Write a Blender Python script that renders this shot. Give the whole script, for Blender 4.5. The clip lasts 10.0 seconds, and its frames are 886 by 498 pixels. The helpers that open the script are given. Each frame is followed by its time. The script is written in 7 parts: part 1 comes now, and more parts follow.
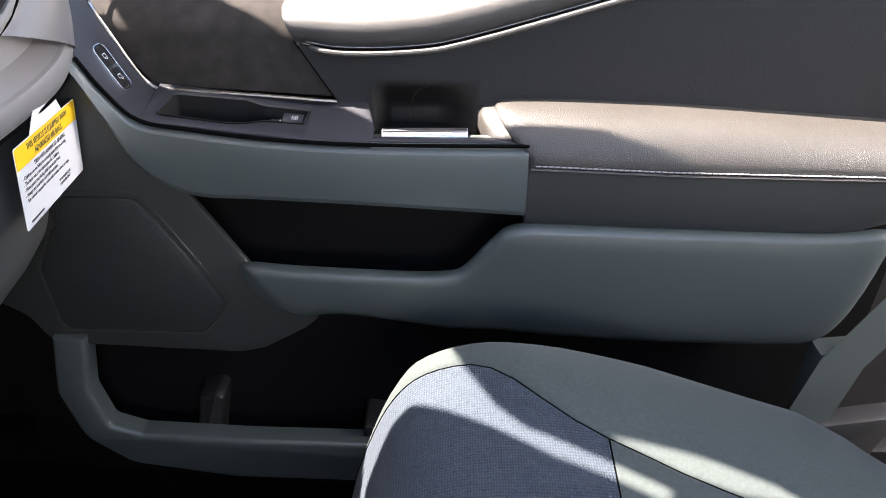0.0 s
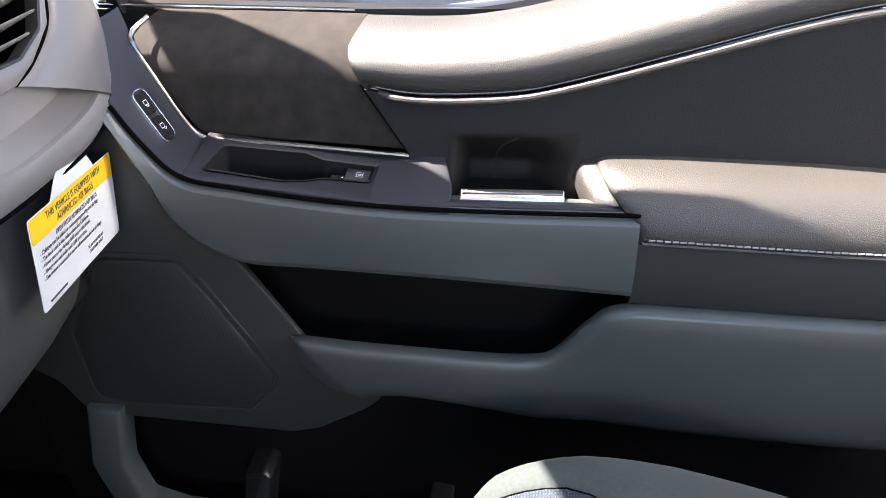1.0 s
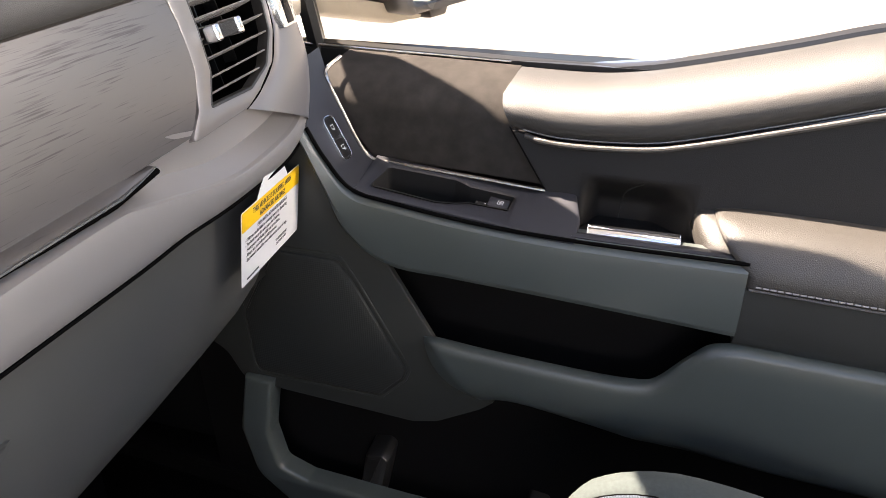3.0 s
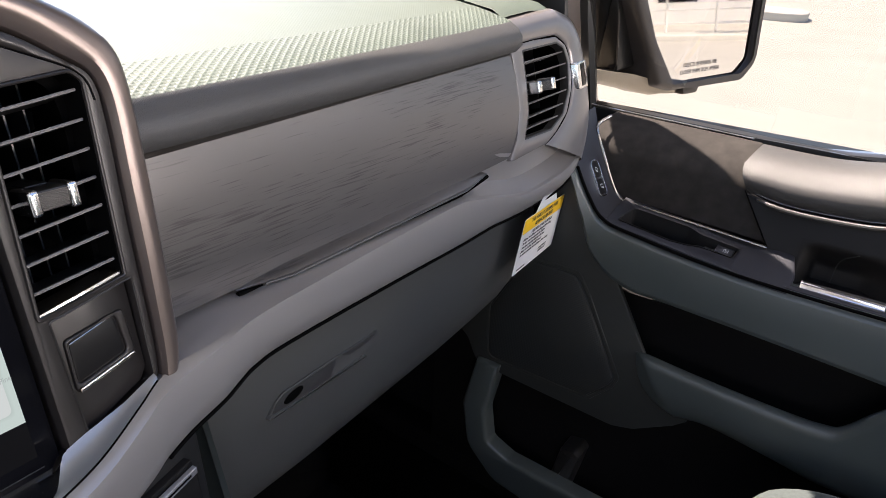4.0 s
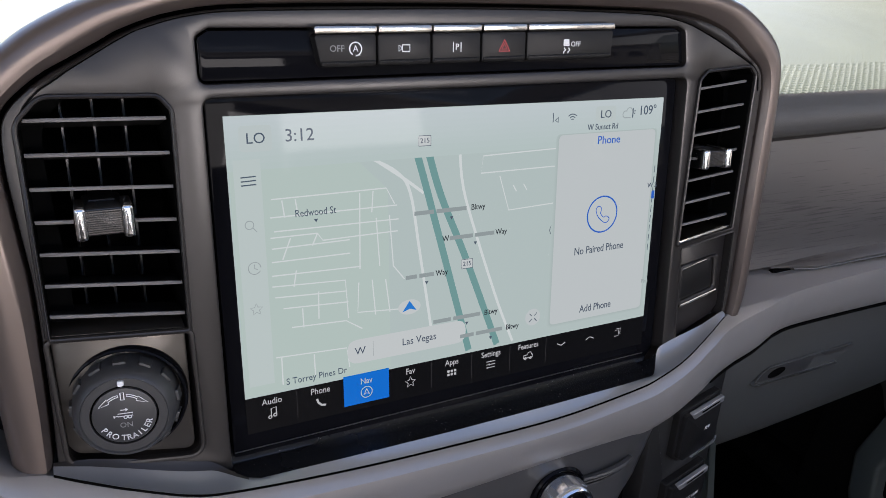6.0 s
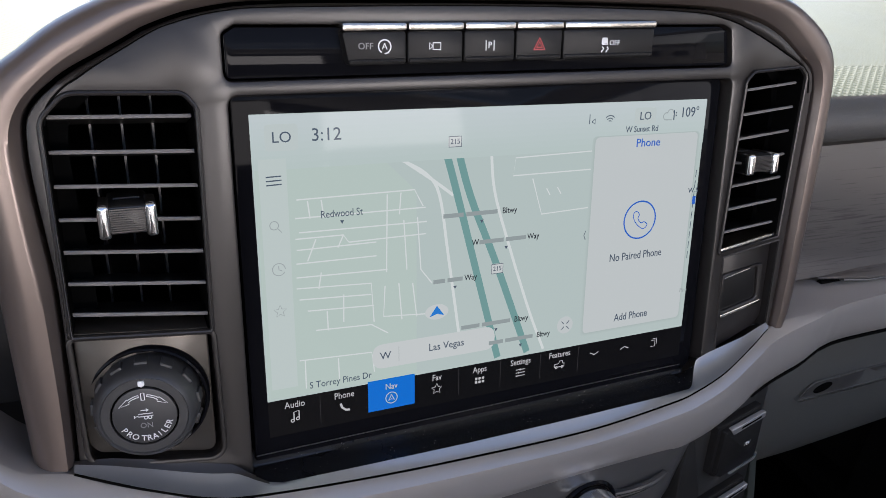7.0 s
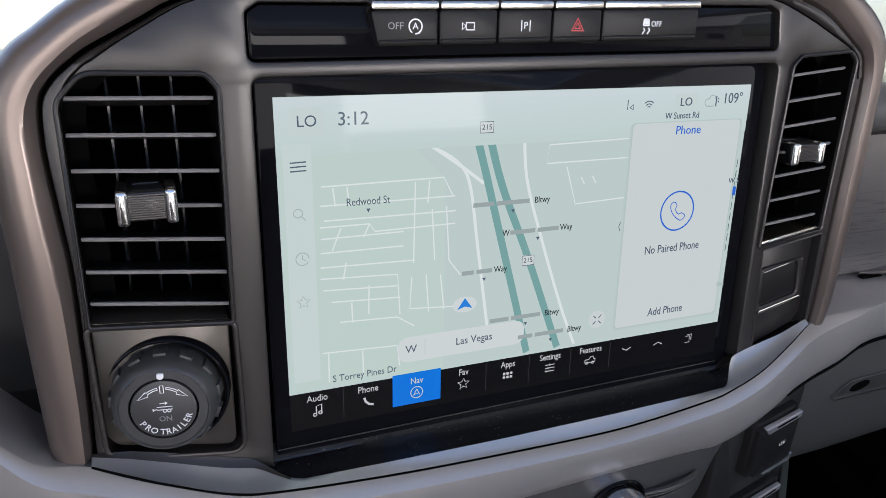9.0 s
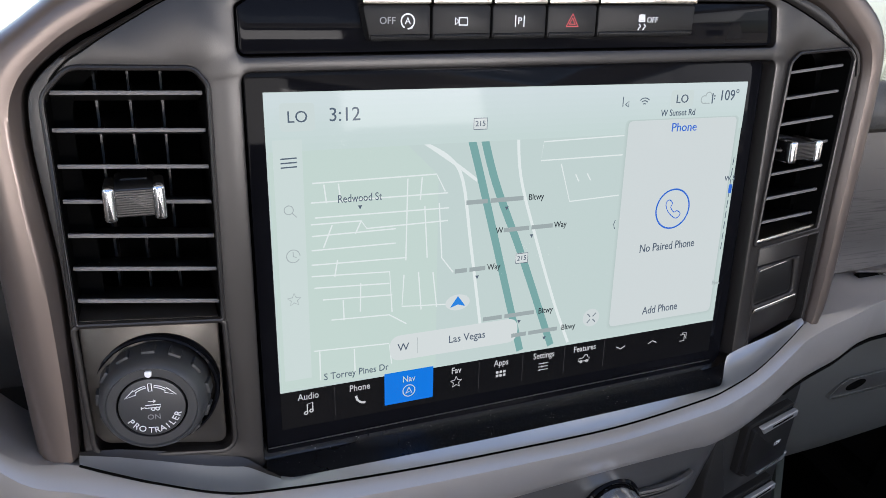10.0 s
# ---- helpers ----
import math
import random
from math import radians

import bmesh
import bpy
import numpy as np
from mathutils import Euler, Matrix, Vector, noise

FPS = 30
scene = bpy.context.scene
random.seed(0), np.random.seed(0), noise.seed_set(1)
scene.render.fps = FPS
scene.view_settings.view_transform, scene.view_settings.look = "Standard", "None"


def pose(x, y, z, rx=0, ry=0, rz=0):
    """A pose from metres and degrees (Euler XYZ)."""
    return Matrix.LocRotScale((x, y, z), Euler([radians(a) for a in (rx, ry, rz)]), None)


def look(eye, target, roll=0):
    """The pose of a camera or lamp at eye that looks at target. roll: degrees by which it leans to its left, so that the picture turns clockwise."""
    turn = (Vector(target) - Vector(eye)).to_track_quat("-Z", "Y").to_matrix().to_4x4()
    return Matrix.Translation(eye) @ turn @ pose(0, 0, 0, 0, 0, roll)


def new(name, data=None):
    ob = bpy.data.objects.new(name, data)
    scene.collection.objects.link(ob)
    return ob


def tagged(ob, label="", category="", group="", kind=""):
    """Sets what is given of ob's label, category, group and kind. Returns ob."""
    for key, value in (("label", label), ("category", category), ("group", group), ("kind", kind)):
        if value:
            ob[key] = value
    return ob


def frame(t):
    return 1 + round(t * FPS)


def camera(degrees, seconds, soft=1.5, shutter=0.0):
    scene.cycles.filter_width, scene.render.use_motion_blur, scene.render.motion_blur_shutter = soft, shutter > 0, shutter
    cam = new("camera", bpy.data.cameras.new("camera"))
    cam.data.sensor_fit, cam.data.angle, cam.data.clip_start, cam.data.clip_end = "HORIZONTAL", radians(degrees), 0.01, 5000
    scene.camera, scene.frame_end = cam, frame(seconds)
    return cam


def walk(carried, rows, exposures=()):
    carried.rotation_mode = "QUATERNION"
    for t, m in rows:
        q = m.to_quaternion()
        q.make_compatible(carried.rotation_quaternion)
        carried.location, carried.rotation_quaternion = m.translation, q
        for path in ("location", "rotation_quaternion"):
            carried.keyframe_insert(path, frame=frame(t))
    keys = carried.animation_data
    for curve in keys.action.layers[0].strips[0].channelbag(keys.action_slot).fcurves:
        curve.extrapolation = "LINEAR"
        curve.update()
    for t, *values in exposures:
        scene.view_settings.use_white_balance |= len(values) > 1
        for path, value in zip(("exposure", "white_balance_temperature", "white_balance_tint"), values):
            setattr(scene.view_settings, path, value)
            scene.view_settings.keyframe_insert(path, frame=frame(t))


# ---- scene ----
cam = camera(62.9, 10.0, soft=0.5)
METRES, EYE, TILT, LEAN, TURN = 0.71, 1.0, -0.9, -7.95, 6.5
ROWS = [
    (0.0, 0.0, 0.0, 0.0, -5.34, -33.42, 8.14),
    (0.5, -0.0219, 0.1542, -0.0119, -2.16, -31.96, 8.96),
    (1.0, -0.0185, 0.1731, -0.0175, -0.45, -31.37, 9.49),
    (1.5, -0.0325, 0.1715, -0.0269, 0.81, -31.26, 9.58),
    (2.0, -0.0267, 0.1685, -0.0252, 2.11, -30.99, 9.68),
    (3.5, -0.0241, -0.0676, 0.0733, 18.34, -24.05, 6.55),
    (4.0, -0.0307, -0.2235, 0.0902, 27.99, -20.86, 4.11),
    (4.5, -0.0545, -0.3693, 0.0948, 37.84, -18.87, 1.63),
    (5.0, -0.0804, -0.4705, 0.0962, 46.36, -18.43, -0.04),
    (5.5, -0.0888, -0.4926, 0.0978, 52.46, -18.71, -0.8),
    (6.0, -0.0948, -0.4957, 0.0952, 56.05, -18.86, -1.31),
    (7.5, -0.1108, -0.4751, 0.0928, 60.07, -19.34, -1.27),
    (8.0, -0.1189, -0.4776, 0.0908, 60.49, -19.83, -1.29),
    (8.5, -0.1132, -0.4633, 0.0932, 60.73, -19.72, -1.16),
    (9.0, -0.1252, -0.477, 0.0902, 60.96, -20.22, -1.56),
    (9.5, -0.1343, -0.481, 0.0857, 61.01, -20.6, -1.89),
    (10.0, -0.1271, -0.471, 0.09, 60.97, -20.57, -1.81),
]
walk(cam, [(t, pose(0, 0, EYE, TILT, LEAN, TURN) @ pose(METRES * x, METRES * y, METRES * z, 90 + pitch, roll, yaw)) for t, x, y, z, yaw, pitch, roll in ROWS], exposures=[(0.0, 3.54, 6650, 16), (0.3, 3.64, 6650, 16), (0.6, 3.48, 6600, 16), (2.0, 3.38, 6550, 16), (3.5, 2.90, 7650, 18), (4.0, 2.44, 6800, 18), (4.5, 2.26, 5950, 10), (5.0, 2.1, 6100, 12), (5.5, 2.06, 6350, 15), (6.0, 2.1, 6550, 18), (7.5, 2.2, 6550, 17), (8.0, 2.37, 6600, 16), (9.0, 2.34, 6500, 16), (10.0, 2.46, 6500, 15)])
# world: x to the rear, y to the passenger side, z up; cabin floor at z = 0

# ---- light ----
SUN_DIR = Vector((-0.50, 0.10, 0.866)).normalized()
world = bpy.data.worlds.new("sky")
scene.world = world
world.use_nodes = True
wn, wl = world.node_tree.nodes, world.node_tree.links
sky = wn.new("ShaderNodeTexSky")
sky.sky_type, sky.sun_disc = "NISHITA", False
sky.sun_elevation = math.asin(SUN_DIR.z)
sky.sun_rotation = math.atan2(SUN_DIR.x, SUN_DIR.y)
wl.new(sky.outputs[0], wn["Background"].inputs[0])
wn["Background"].inputs[1].default_value = 0.15
sun = new("sun", bpy.data.lights.new("sun", "SUN"))
sun.data.energy, sun.data.angle, sun.data.color = 4.8, radians(0.55), (1.0, 0.93, 0.83)
sun.matrix_world = look((0, 0, 8), Vector((0, 0, 8)) - SUN_DIR)

# fill lamps added near the windows to brighten the cab: rear sides, upper part of the passenger's, the driver's, and
# the back of the cab
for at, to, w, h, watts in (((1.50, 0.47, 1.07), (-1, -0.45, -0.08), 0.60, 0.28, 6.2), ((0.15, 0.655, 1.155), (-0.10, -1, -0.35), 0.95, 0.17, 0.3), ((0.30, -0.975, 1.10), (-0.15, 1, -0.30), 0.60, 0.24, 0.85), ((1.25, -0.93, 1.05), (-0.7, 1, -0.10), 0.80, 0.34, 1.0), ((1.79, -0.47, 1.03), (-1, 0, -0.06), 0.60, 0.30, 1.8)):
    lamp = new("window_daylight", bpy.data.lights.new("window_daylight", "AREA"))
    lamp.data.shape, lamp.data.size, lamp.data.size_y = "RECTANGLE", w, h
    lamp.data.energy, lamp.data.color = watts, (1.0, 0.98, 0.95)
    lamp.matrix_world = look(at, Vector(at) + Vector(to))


# ---- materials ----
def material(name, color, rough=0.5, metal=0.0, vary=0.12, vary_scale=9.0, grain=0.0, grain_scale=900.0,
             kind="noise", coat=0.0, spec=0.5, stretch=(1, 1, 1), sheen=0.0):
    """A Principled surface: blotches at a large scale, grain as fine relief and roughness."""
    m = bpy.data.materials.new(name)
    m.use_nodes = True
    n, l = m.node_tree.nodes, m.node_tree.links
    b = n["Principled BSDF"]
    b.inputs["Metallic"].default_value = metal
    b.inputs["Specular IOR Level"].default_value = spec
    b.inputs["Coat Weight"].default_value = coat
    b.inputs["Coat Roughness"].default_value = 0.05
    b.inputs["Sheen Weight"].default_value = sheen
    tc = n.new("ShaderNodeTexCoord")
    mp = n.new("ShaderNodeMapping")
    mp.inputs["Scale"].default_value = stretch
    l.new(tc.outputs["Object"], mp.inputs[0])
    big = n.new("ShaderNodeTexNoise")
    big.inputs["Scale"].default_value, big.inputs["Detail"].default_value = vary_scale, 6
    l.new(mp.outputs[0], big.inputs[0])
    ramp = n.new("ShaderNodeMix")
    ramp.data_type = "RGBA"
    ramp.inputs[6].default_value = (*[c * (1 - vary) for c in color], 1)
    ramp.inputs[7].default_value = (*[min(1, c * (1 + vary)) for c in color], 1)
    l.new(big.outputs["Fac"], ramp.inputs[0])
    l.new(ramp.outputs[2], b.inputs["Base Color"])
    rr = n.new("ShaderNodeMapRange")
    rr.inputs[3].default_value, rr.inputs[4].default_value = max(0.02, rough * 0.82), min(1, rough * 1.18)
    l.new(big.outputs["Fac"], rr.inputs[0])
    l.new(rr.outputs[0], b.inputs["Roughness"])
    if grain:
        if kind == "cells":
            g = n.new("ShaderNodeTexVoronoi")
            g.feature = "DISTANCE_TO_EDGE"
            out = g.outputs["Distance"]
        elif kind == "dots":
            g = n.new("ShaderNodeTexVoronoi")
            g.inputs["Randomness"].default_value = 0.0
            out = g.outputs["Distance"]
        else:
            g = n.new("ShaderNodeTexNoise")
            g.inputs["Detail"].default_value = 3
            out = g.outputs["Fac"]
        g.inputs["Scale"].default_value = grain_scale
        l.new(mp.outputs[0], g.inputs[0])
        bump = n.new("ShaderNodeBump")
        bump.inputs["Strength"].default_value = min(1, grain)
        bump.inputs["Distance"].default_value = (0.18 if kind == "noise" else 0.6) / grain_scale
        l.new(out, bump.inputs["Height"])
        l.new(bump.outputs[0], b.inputs["Normal"])
    return m


def weave(name, dark, light, scale, rough=0.85):
    """Woven cloth: crossed threads at a fine scale, with soft mottling over it."""
    m = material(name, dark, rough, vary=0.2, vary_scale=14, sheen=0.06, spec=0.2)
    n, l = m.node_tree.nodes, m.node_tree.links
    b = n["Principled BSDF"]
    tc = next(k for k in n if k.type == "TEX_COORD")
    waves = []
    for axis, k in (("X", 1.0), ("Y", 0.8)):
        w = n.new("ShaderNodeTexWave")
        w.bands_direction = axis
        w.inputs["Scale"].default_value, w.inputs["Distortion"].default_value = scale * k, 2.5
        w.inputs["Detail"].default_value, w.inputs["Detail Scale"].default_value = 2, 3
        l.new(tc.outputs["Object"], w.inputs[0])
        waves.append(w)
    fine = n.new("ShaderNodeTexNoise")
    fine.inputs["Scale"].default_value = scale * 2.2
    l.new(tc.outputs["Object"], fine.inputs[0])
    mul = n.new("ShaderNodeMath")
    mul.operation = "MULTIPLY"
    l.new(waves[0].outputs["Fac"], mul.inputs[0]), l.new(waves[1].outputs["Fac"], mul.inputs[1])
    add = n.new("ShaderNodeMath")
    add.operation = "MULTIPLY_ADD"
    add.inputs[1].default_value = 0.8
    l.new(fine.outputs["Fac"], add.inputs[0]), l.new(mul.outputs[0], add.inputs[2])
    mix = n.new("ShaderNodeMix")
    mix.data_type = "RGBA"
    mix.inputs[6].default_value, mix.inputs[7].default_value = (*dark, 1), (*light, 1)
    l.new(add.outputs[0], mix.inputs[0])
    l.new(mix.outputs[2], b.inputs["Base Color"])
    bump = n.new("ShaderNodeBump")
    bump.inputs["Strength"].default_value, bump.inputs["Distance"].default_value = 0.7, 0.0008
    l.new(add.outputs[0], bump.inputs["Height"])
    l.new(bump.outputs[0], b.inputs["Normal"])
    return m


def glow(name, color, strength=1.0):
    m = bpy.data.materials.new(name)
    m.use_nodes = True
    b = m.node_tree.nodes["Principled BSDF"]
    b.inputs["Base Color"].default_value = (0.004, 0.004, 0.004, 1)
    b.inputs["Roughness"].default_value = 0.05
    b.inputs["Specular IOR Level"].default_value = 0.02
    b.inputs["Emission Color"].default_value = (*color, 1)
    b.inputs["Emission Strength"].default_value = strength * 0.165
    return m


def streaked(name, color, rough):
    """Dark metallic trim with fine broken hairlines along its length."""
    m = material(name, color, rough, metal=0.7, vary=0.10, vary_scale=5)
    n, l = m.node_tree.nodes, m.node_tree.links
    b = n["Principled BSDF"]
    tc = next(k for k in n if k.type == "TEX_COORD")
    tone = b.inputs["Base Color"].links[0].from_socket
    mp = n.new("ShaderNodeMapping")
    mp.inputs["Scale"].default_value = (0.2, 0.035, 1.0)
    l.new(tc.outputs["Object"], mp.inputs[0])
    hair = n.new("ShaderNodeTexNoise")
    hair.inputs["Scale"].default_value, hair.inputs["Detail"].default_value = 800, 4
    l.new(mp.outputs[0], hair.inputs[0])
    where = n.new("ShaderNodeTexNoise")
    where.inputs["Scale"].default_value = 14
    mp2 = n.new("ShaderNodeMapping")
    mp2.inputs["Scale"].default_value = (0.5, 0.35, 2.2)
    l.new(tc.outputs["Object"], mp2.inputs[0])
    l.new(mp2.outputs[0], where.inputs[0])
    both = n.new("ShaderNodeMath")
    both.operation = "MULTIPLY_ADD"
    both.inputs[1].default_value = 0.55
    l.new(where.outputs["Fac"], both.inputs[0]), l.new(hair.outputs["Fac"], both.inputs[2])
    cut = n.new("ShaderNodeMapRange")
    cut.inputs[1].default_value, cut.inputs[2].default_value = 0.84, 0.98
    l.new(both.outputs[0], cut.inputs[0])
    mix = n.new("ShaderNodeMix")
    mix.data_type = "RGBA"
    mix.inputs[7].default_value = (*[c * 0.62 for c in color], 1)
    l.new(cut.outputs[0], mix.inputs[0]), l.new(tone, mix.inputs[6])
    l.new(mix.outputs[2], b.inputs["Base Color"])
    bump = n.new("ShaderNodeBump")
    bump.inputs["Strength"].default_value, bump.inputs["Distance"].default_value = 0.25, 0.0002
    l.new(hair.outputs["Fac"], bump.inputs["Height"])
    l.new(bump.outputs[0], b.inputs["Normal"])
    return m


GREY = material("slate_plastic", (0.050, 0.059, 0.056), 0.33, grain=0.35, grain_scale=1500, spec=0.55)
# shaded copy of the slate plastic for the door's dim front end
SHADED_GREY = material("shaded_slate_plastic", (0.027, 0.028, 0.025), 0.36, grain=0.35, grain_scale=1500, spec=0.45)
FASCIA = material("smooth_slate_plastic", (0.056, 0.065, 0.061), 0.33, grain=0.3, grain_scale=1500, spec=0.6)
LIDGREY = material("grey_lid_plastic", (0.056, 0.056, 0.053), 0.34, grain=0.35, grain_scale=1500, spec=0.5)
DARK = material("charcoal_plastic", (0.031, 0.0295, 0.0285), 0.32, grain=0.25, grain_scale=1600)
SWITCH = material("switch_panel_plastic", (0.021, 0.0215, 0.026), 0.45, grain=0.2, grain_scale=1800, spec=0.3)
BLACK = material("black_plastic", (0.0125, 0.0118, 0.0112), 0.33, grain=0.2, grain_scale=1500)
GLOSS = material("piano_black", (0.004, 0.004, 0.005), 0.04, vary=0.3, spec=0.06)
# black plastic darkened further; shade of the pocket and sill painted in
PIT_SHADE = material("shaded_black_plastic", (0.0045, 0.0042, 0.0042), 0.55, grain=0.2, grain_scale=1500, spec=0.15)
CARPET = material("black_carpet", (0.007, 0.007, 0.0075), 0.95, grain=0.8, grain_scale=500, spec=0.1)
SILVER = material("satin_silver_paint", (0.330, 0.308, 0.292), 0.31, metal=0.55, vary=0.05, grain=0.04, grain_scale=3000)
LIP = material("dark_satin_paint", (0.30, 0.30, 0.305), 0.30, metal=0.6, vary=0.05, grain=0.05, grain_scale=3000)
KEYCAP = material("key_black_plastic", (0.0085, 0.008, 0.0078), 0.42, grain=0.2, grain_scale=1500, spec=0.15)
# the band's satin in a darker copy, shade put into the colour
SHADED_SATIN = material("shaded_satin_paint", (0.190, 0.174, 0.167), 0.31, metal=0.55, vary=0.05, grain=0.05, grain_scale=3000)
SATIN = material("satin_nickel", (0.42, 0.39, 0.35), 0.22, metal=1.0, vary=0.05)
CHROME = material("satin_chrome", (0.75, 0.75, 0.76), 0.16, metal=1.0, vary=0.03)
TRIM = streaked("streaked_dark_trim", (0.148, 0.137, 0.131), 0.33)
SUEDE = material("mottled_dark_insert", (0.030, 0.0268, 0.0243), 0.8, spec=0.06, vary=0.6, vary_scale=55, grain=0.25, grain_scale=700)
VINYL = material("charcoal_vinyl", (0.0140, 0.0138, 0.0138), 0.66, grain=0.4, grain_scale=900, kind="cells", spec=0.18)
ARMSIDE = material("charcoal_armrest_vinyl", (0.026, 0.0265, 0.0245), 0.46, grain=0.3, grain_scale=900, kind="cells", spec=0.4)
ROLL = material("soft_grey_vinyl", (0.050, 0.048, 0.046), 0.50, grain=0.4, grain_scale=900, kind="cells", spec=0.4)
LEATHER = material("grained_leather", (0.037, 0.0335, 0.0295), 0.46, grain=0.5, grain_scale=620, kind="cells")
ROLLSKIN = material("fine_grained_leather", (0.039, 0.0355, 0.0315), 0.48, grain=0.6, grain_scale=900, kind="cells")
# darker than the door card: the hand recess's shade is in the colour
RECESS_SHADE = material("shaded_recess_moulding", (0.0050, 0.0045, 0.0042), 0.6, grain=0.3, grain_scale=900, kind="cells", spec=0.25)
GRILLE = material("perforated_speaker_grille", (0.019, 0.020, 0.018), 0.5, grain=0.3, grain_scale=400, kind="dots")
THREAD = material("grey_thread", (0.20, 0.20, 0.20), 0.8, grain=0.3)
CLOTH = weave("seat_cloth", (0.009, 0.013, 0.018), (0.044, 0.055, 0.071), 150)
SIDE = material("heathered_seat_cloth", (0.044, 0.053, 0.051), 0.85, vary=0.35, vary_scale=330, grain=0.7, grain_scale=1100, spec=0.2, sheen=0.06)
KNOB = material("charcoal_knob_plastic", (0.027, 0.0265, 0.027), 0.42, grain=0.25, grain_scale=1600)
PAPER = material("white_card", (0.62, 0.62, 0.61), 0.5, vary=0.02, spec=0.3)
YELLOW = material("yellow_print", (0.85, 0.50, 0.015), 0.5, vary=0.02)
INK = material("black_ink", (0.05, 0.05, 0.05), 0.6, vary=0.02)
PALE = material("pale_print", (0.62, 0.62, 0.62), 0.5, vary=0.02)
DIMPRINT = material("dim_print", (0.20, 0.20, 0.20), 0.5, vary=0.02)
RED = material("red_print", (0.55, 0.02, 0.03), 0.4, vary=0.02)
VOID = material("duct_black", (0.003, 0.003, 0.003), 0.95, vary=0.1, spec=0.0)
SLAT = material("satin_slat", (0.17, 0.16, 0.155), 0.28, vary=0.1)
HOOP = material("dark_satin_hoop", (0.124, 0.098, 0.086), 0.31, metal=0.65, vary=0.05, grain=0.1, grain_scale=3000)
CONSOLE = material("grey_console_plastic", (0.16, 0.155, 0.15), 0.6, grain=0.2)
HEADLINER = material("headliner_cloth", (0.55, 0.53, 0.50), 0.9, grain=0.3)
CONCRETE = material("bleached_concrete", (0.475, 0.445, 0.385), 0.9, vary=0.15, vary_scale=1.2, grain=0.5, grain_scale=60)


def dusty(name, color, rough, scale=190, cut=0.075, metal=0.0, grain=0.0):
    """A dark moulding with pale dust specks lying on it."""
    m = material(name, color, rough, vary=0.2, metal=metal, grain=grain, grain_scale=1700)
    n, l = m.node_tree.nodes, m.node_tree.links
    b = n["Principled BSDF"]
    tc = next(k for k in n if k.type == "TEX_COORD")
    v = n.new("ShaderNodeTexVoronoi")
    v.inputs["Scale"].default_value = scale
    l.new(tc.outputs["Object"], v.inputs[0])
    dot = n.new("ShaderNodeMath")
    dot.operation = "LESS_THAN"
    dot.inputs[1].default_value = cut
    l.new(v.outputs["Distance"], dot.inputs[0])
    patch = n.new("ShaderNodeTexNoise")
    patch.inputs["Scale"].default_value = scale * 0.16
    l.new(tc.outputs["Object"], patch.inputs[0])
    some = n.new("ShaderNodeMath")
    some.operation = "GREATER_THAN"
    some.inputs[1].default_value = 0.5
    l.new(patch.outputs["Fac"], some.inputs[0])
    both = n.new("ShaderNodeMath")
    both.operation = "MULTIPLY"
    l.new(dot.outputs[0], both.inputs[0]), l.new(some.outputs[0], both.inputs[1])
    mix = n.new("ShaderNodeMix")
    mix.data_type = "RGBA"
    mix.inputs[6].default_value, mix.inputs[7].default_value = (*color, 1), (0.30, 0.28, 0.26, 1)
    l.new(both.outputs[0], mix.inputs[0])
    l.new(mix.outputs[2], b.inputs["Base Color"])
    return m


POD = material("brushed_pod_panel", (0.050, 0.044, 0.038), 0.33, metal=0.6, vary=0.12, stretch=(1, 8, 1))
LEDGE = dusty("dusty_black_ledge", (0.007, 0.007, 0.008), 0.26, 430, 0.10)
STACK = dusty("soft_black_plastic", (0.0185, 0.0158, 0.0146), 0.36, 60, 0.018, metal=0.3, grain=0.3)


def embossed(name, color, pitch, depth):
    """Vinyl with a diagonal diamond emboss over fine grain."""
    m = material(name, color, 0.62, vary=0.22, vary_scale=16)
    n, l = m.node_tree.nodes, m.node_tree.links
    b = n["Principled BSDF"]
    tc = next(k for k in n if k.type == "TEX_COORD")
    heights = []
    for turn in (0.62, -0.62):
        mp = n.new("ShaderNodeMapping")
        mp.inputs["Rotation"].default_value = (0, 0, turn)
        l.new(tc.outputs["Object"], mp.inputs[0])
        w = n.new("ShaderNodeTexWave")
        w.wave_profile = "SIN"
        w.inputs["Scale"].default_value = 0.314 / pitch
        w.inputs["Distortion"].default_value = 0.6
        w.inputs["Detail Scale"].default_value = 3.0
        l.new(mp.outputs[0], w.inputs[0])
        heights.append(w)
    both = n.new("ShaderNodeMath")
    both.operation = "MAXIMUM"
    l.new(heights[0].outputs["Fac"], both.inputs[0]), l.new(heights[1].outputs["Fac"], both.inputs[1])
    fine = n.new("ShaderNodeTexNoise")
    fine.inputs["Scale"].default_value = 1100
    l.new(tc.outputs["Object"], fine.inputs[0])
    add = n.new("ShaderNodeMath")
    add.operation = "MULTIPLY_ADD"
    add.inputs[1].default_value = 0.35
    l.new(fine.outputs["Fac"], add.inputs[0]), l.new(both.outputs[0], add.inputs[2])
    bump = n.new("ShaderNodeBump")
    bump.inputs["Strength"].default_value, bump.inputs["Distance"].default_value = 1.0, depth
    l.new(add.outputs[0], bump.inputs["Height"])
    l.new(bump.outputs[0], b.inputs["Normal"])
    return m


DASHTOP = embossed("fine_embossed_vinyl", (0.046, 0.061, 0.046), 0.0020, 0.00004)
MESHED = embossed("diamond_embossed_vinyl", (0.046, 0.061, 0.046), 0.0042, 0.0005)


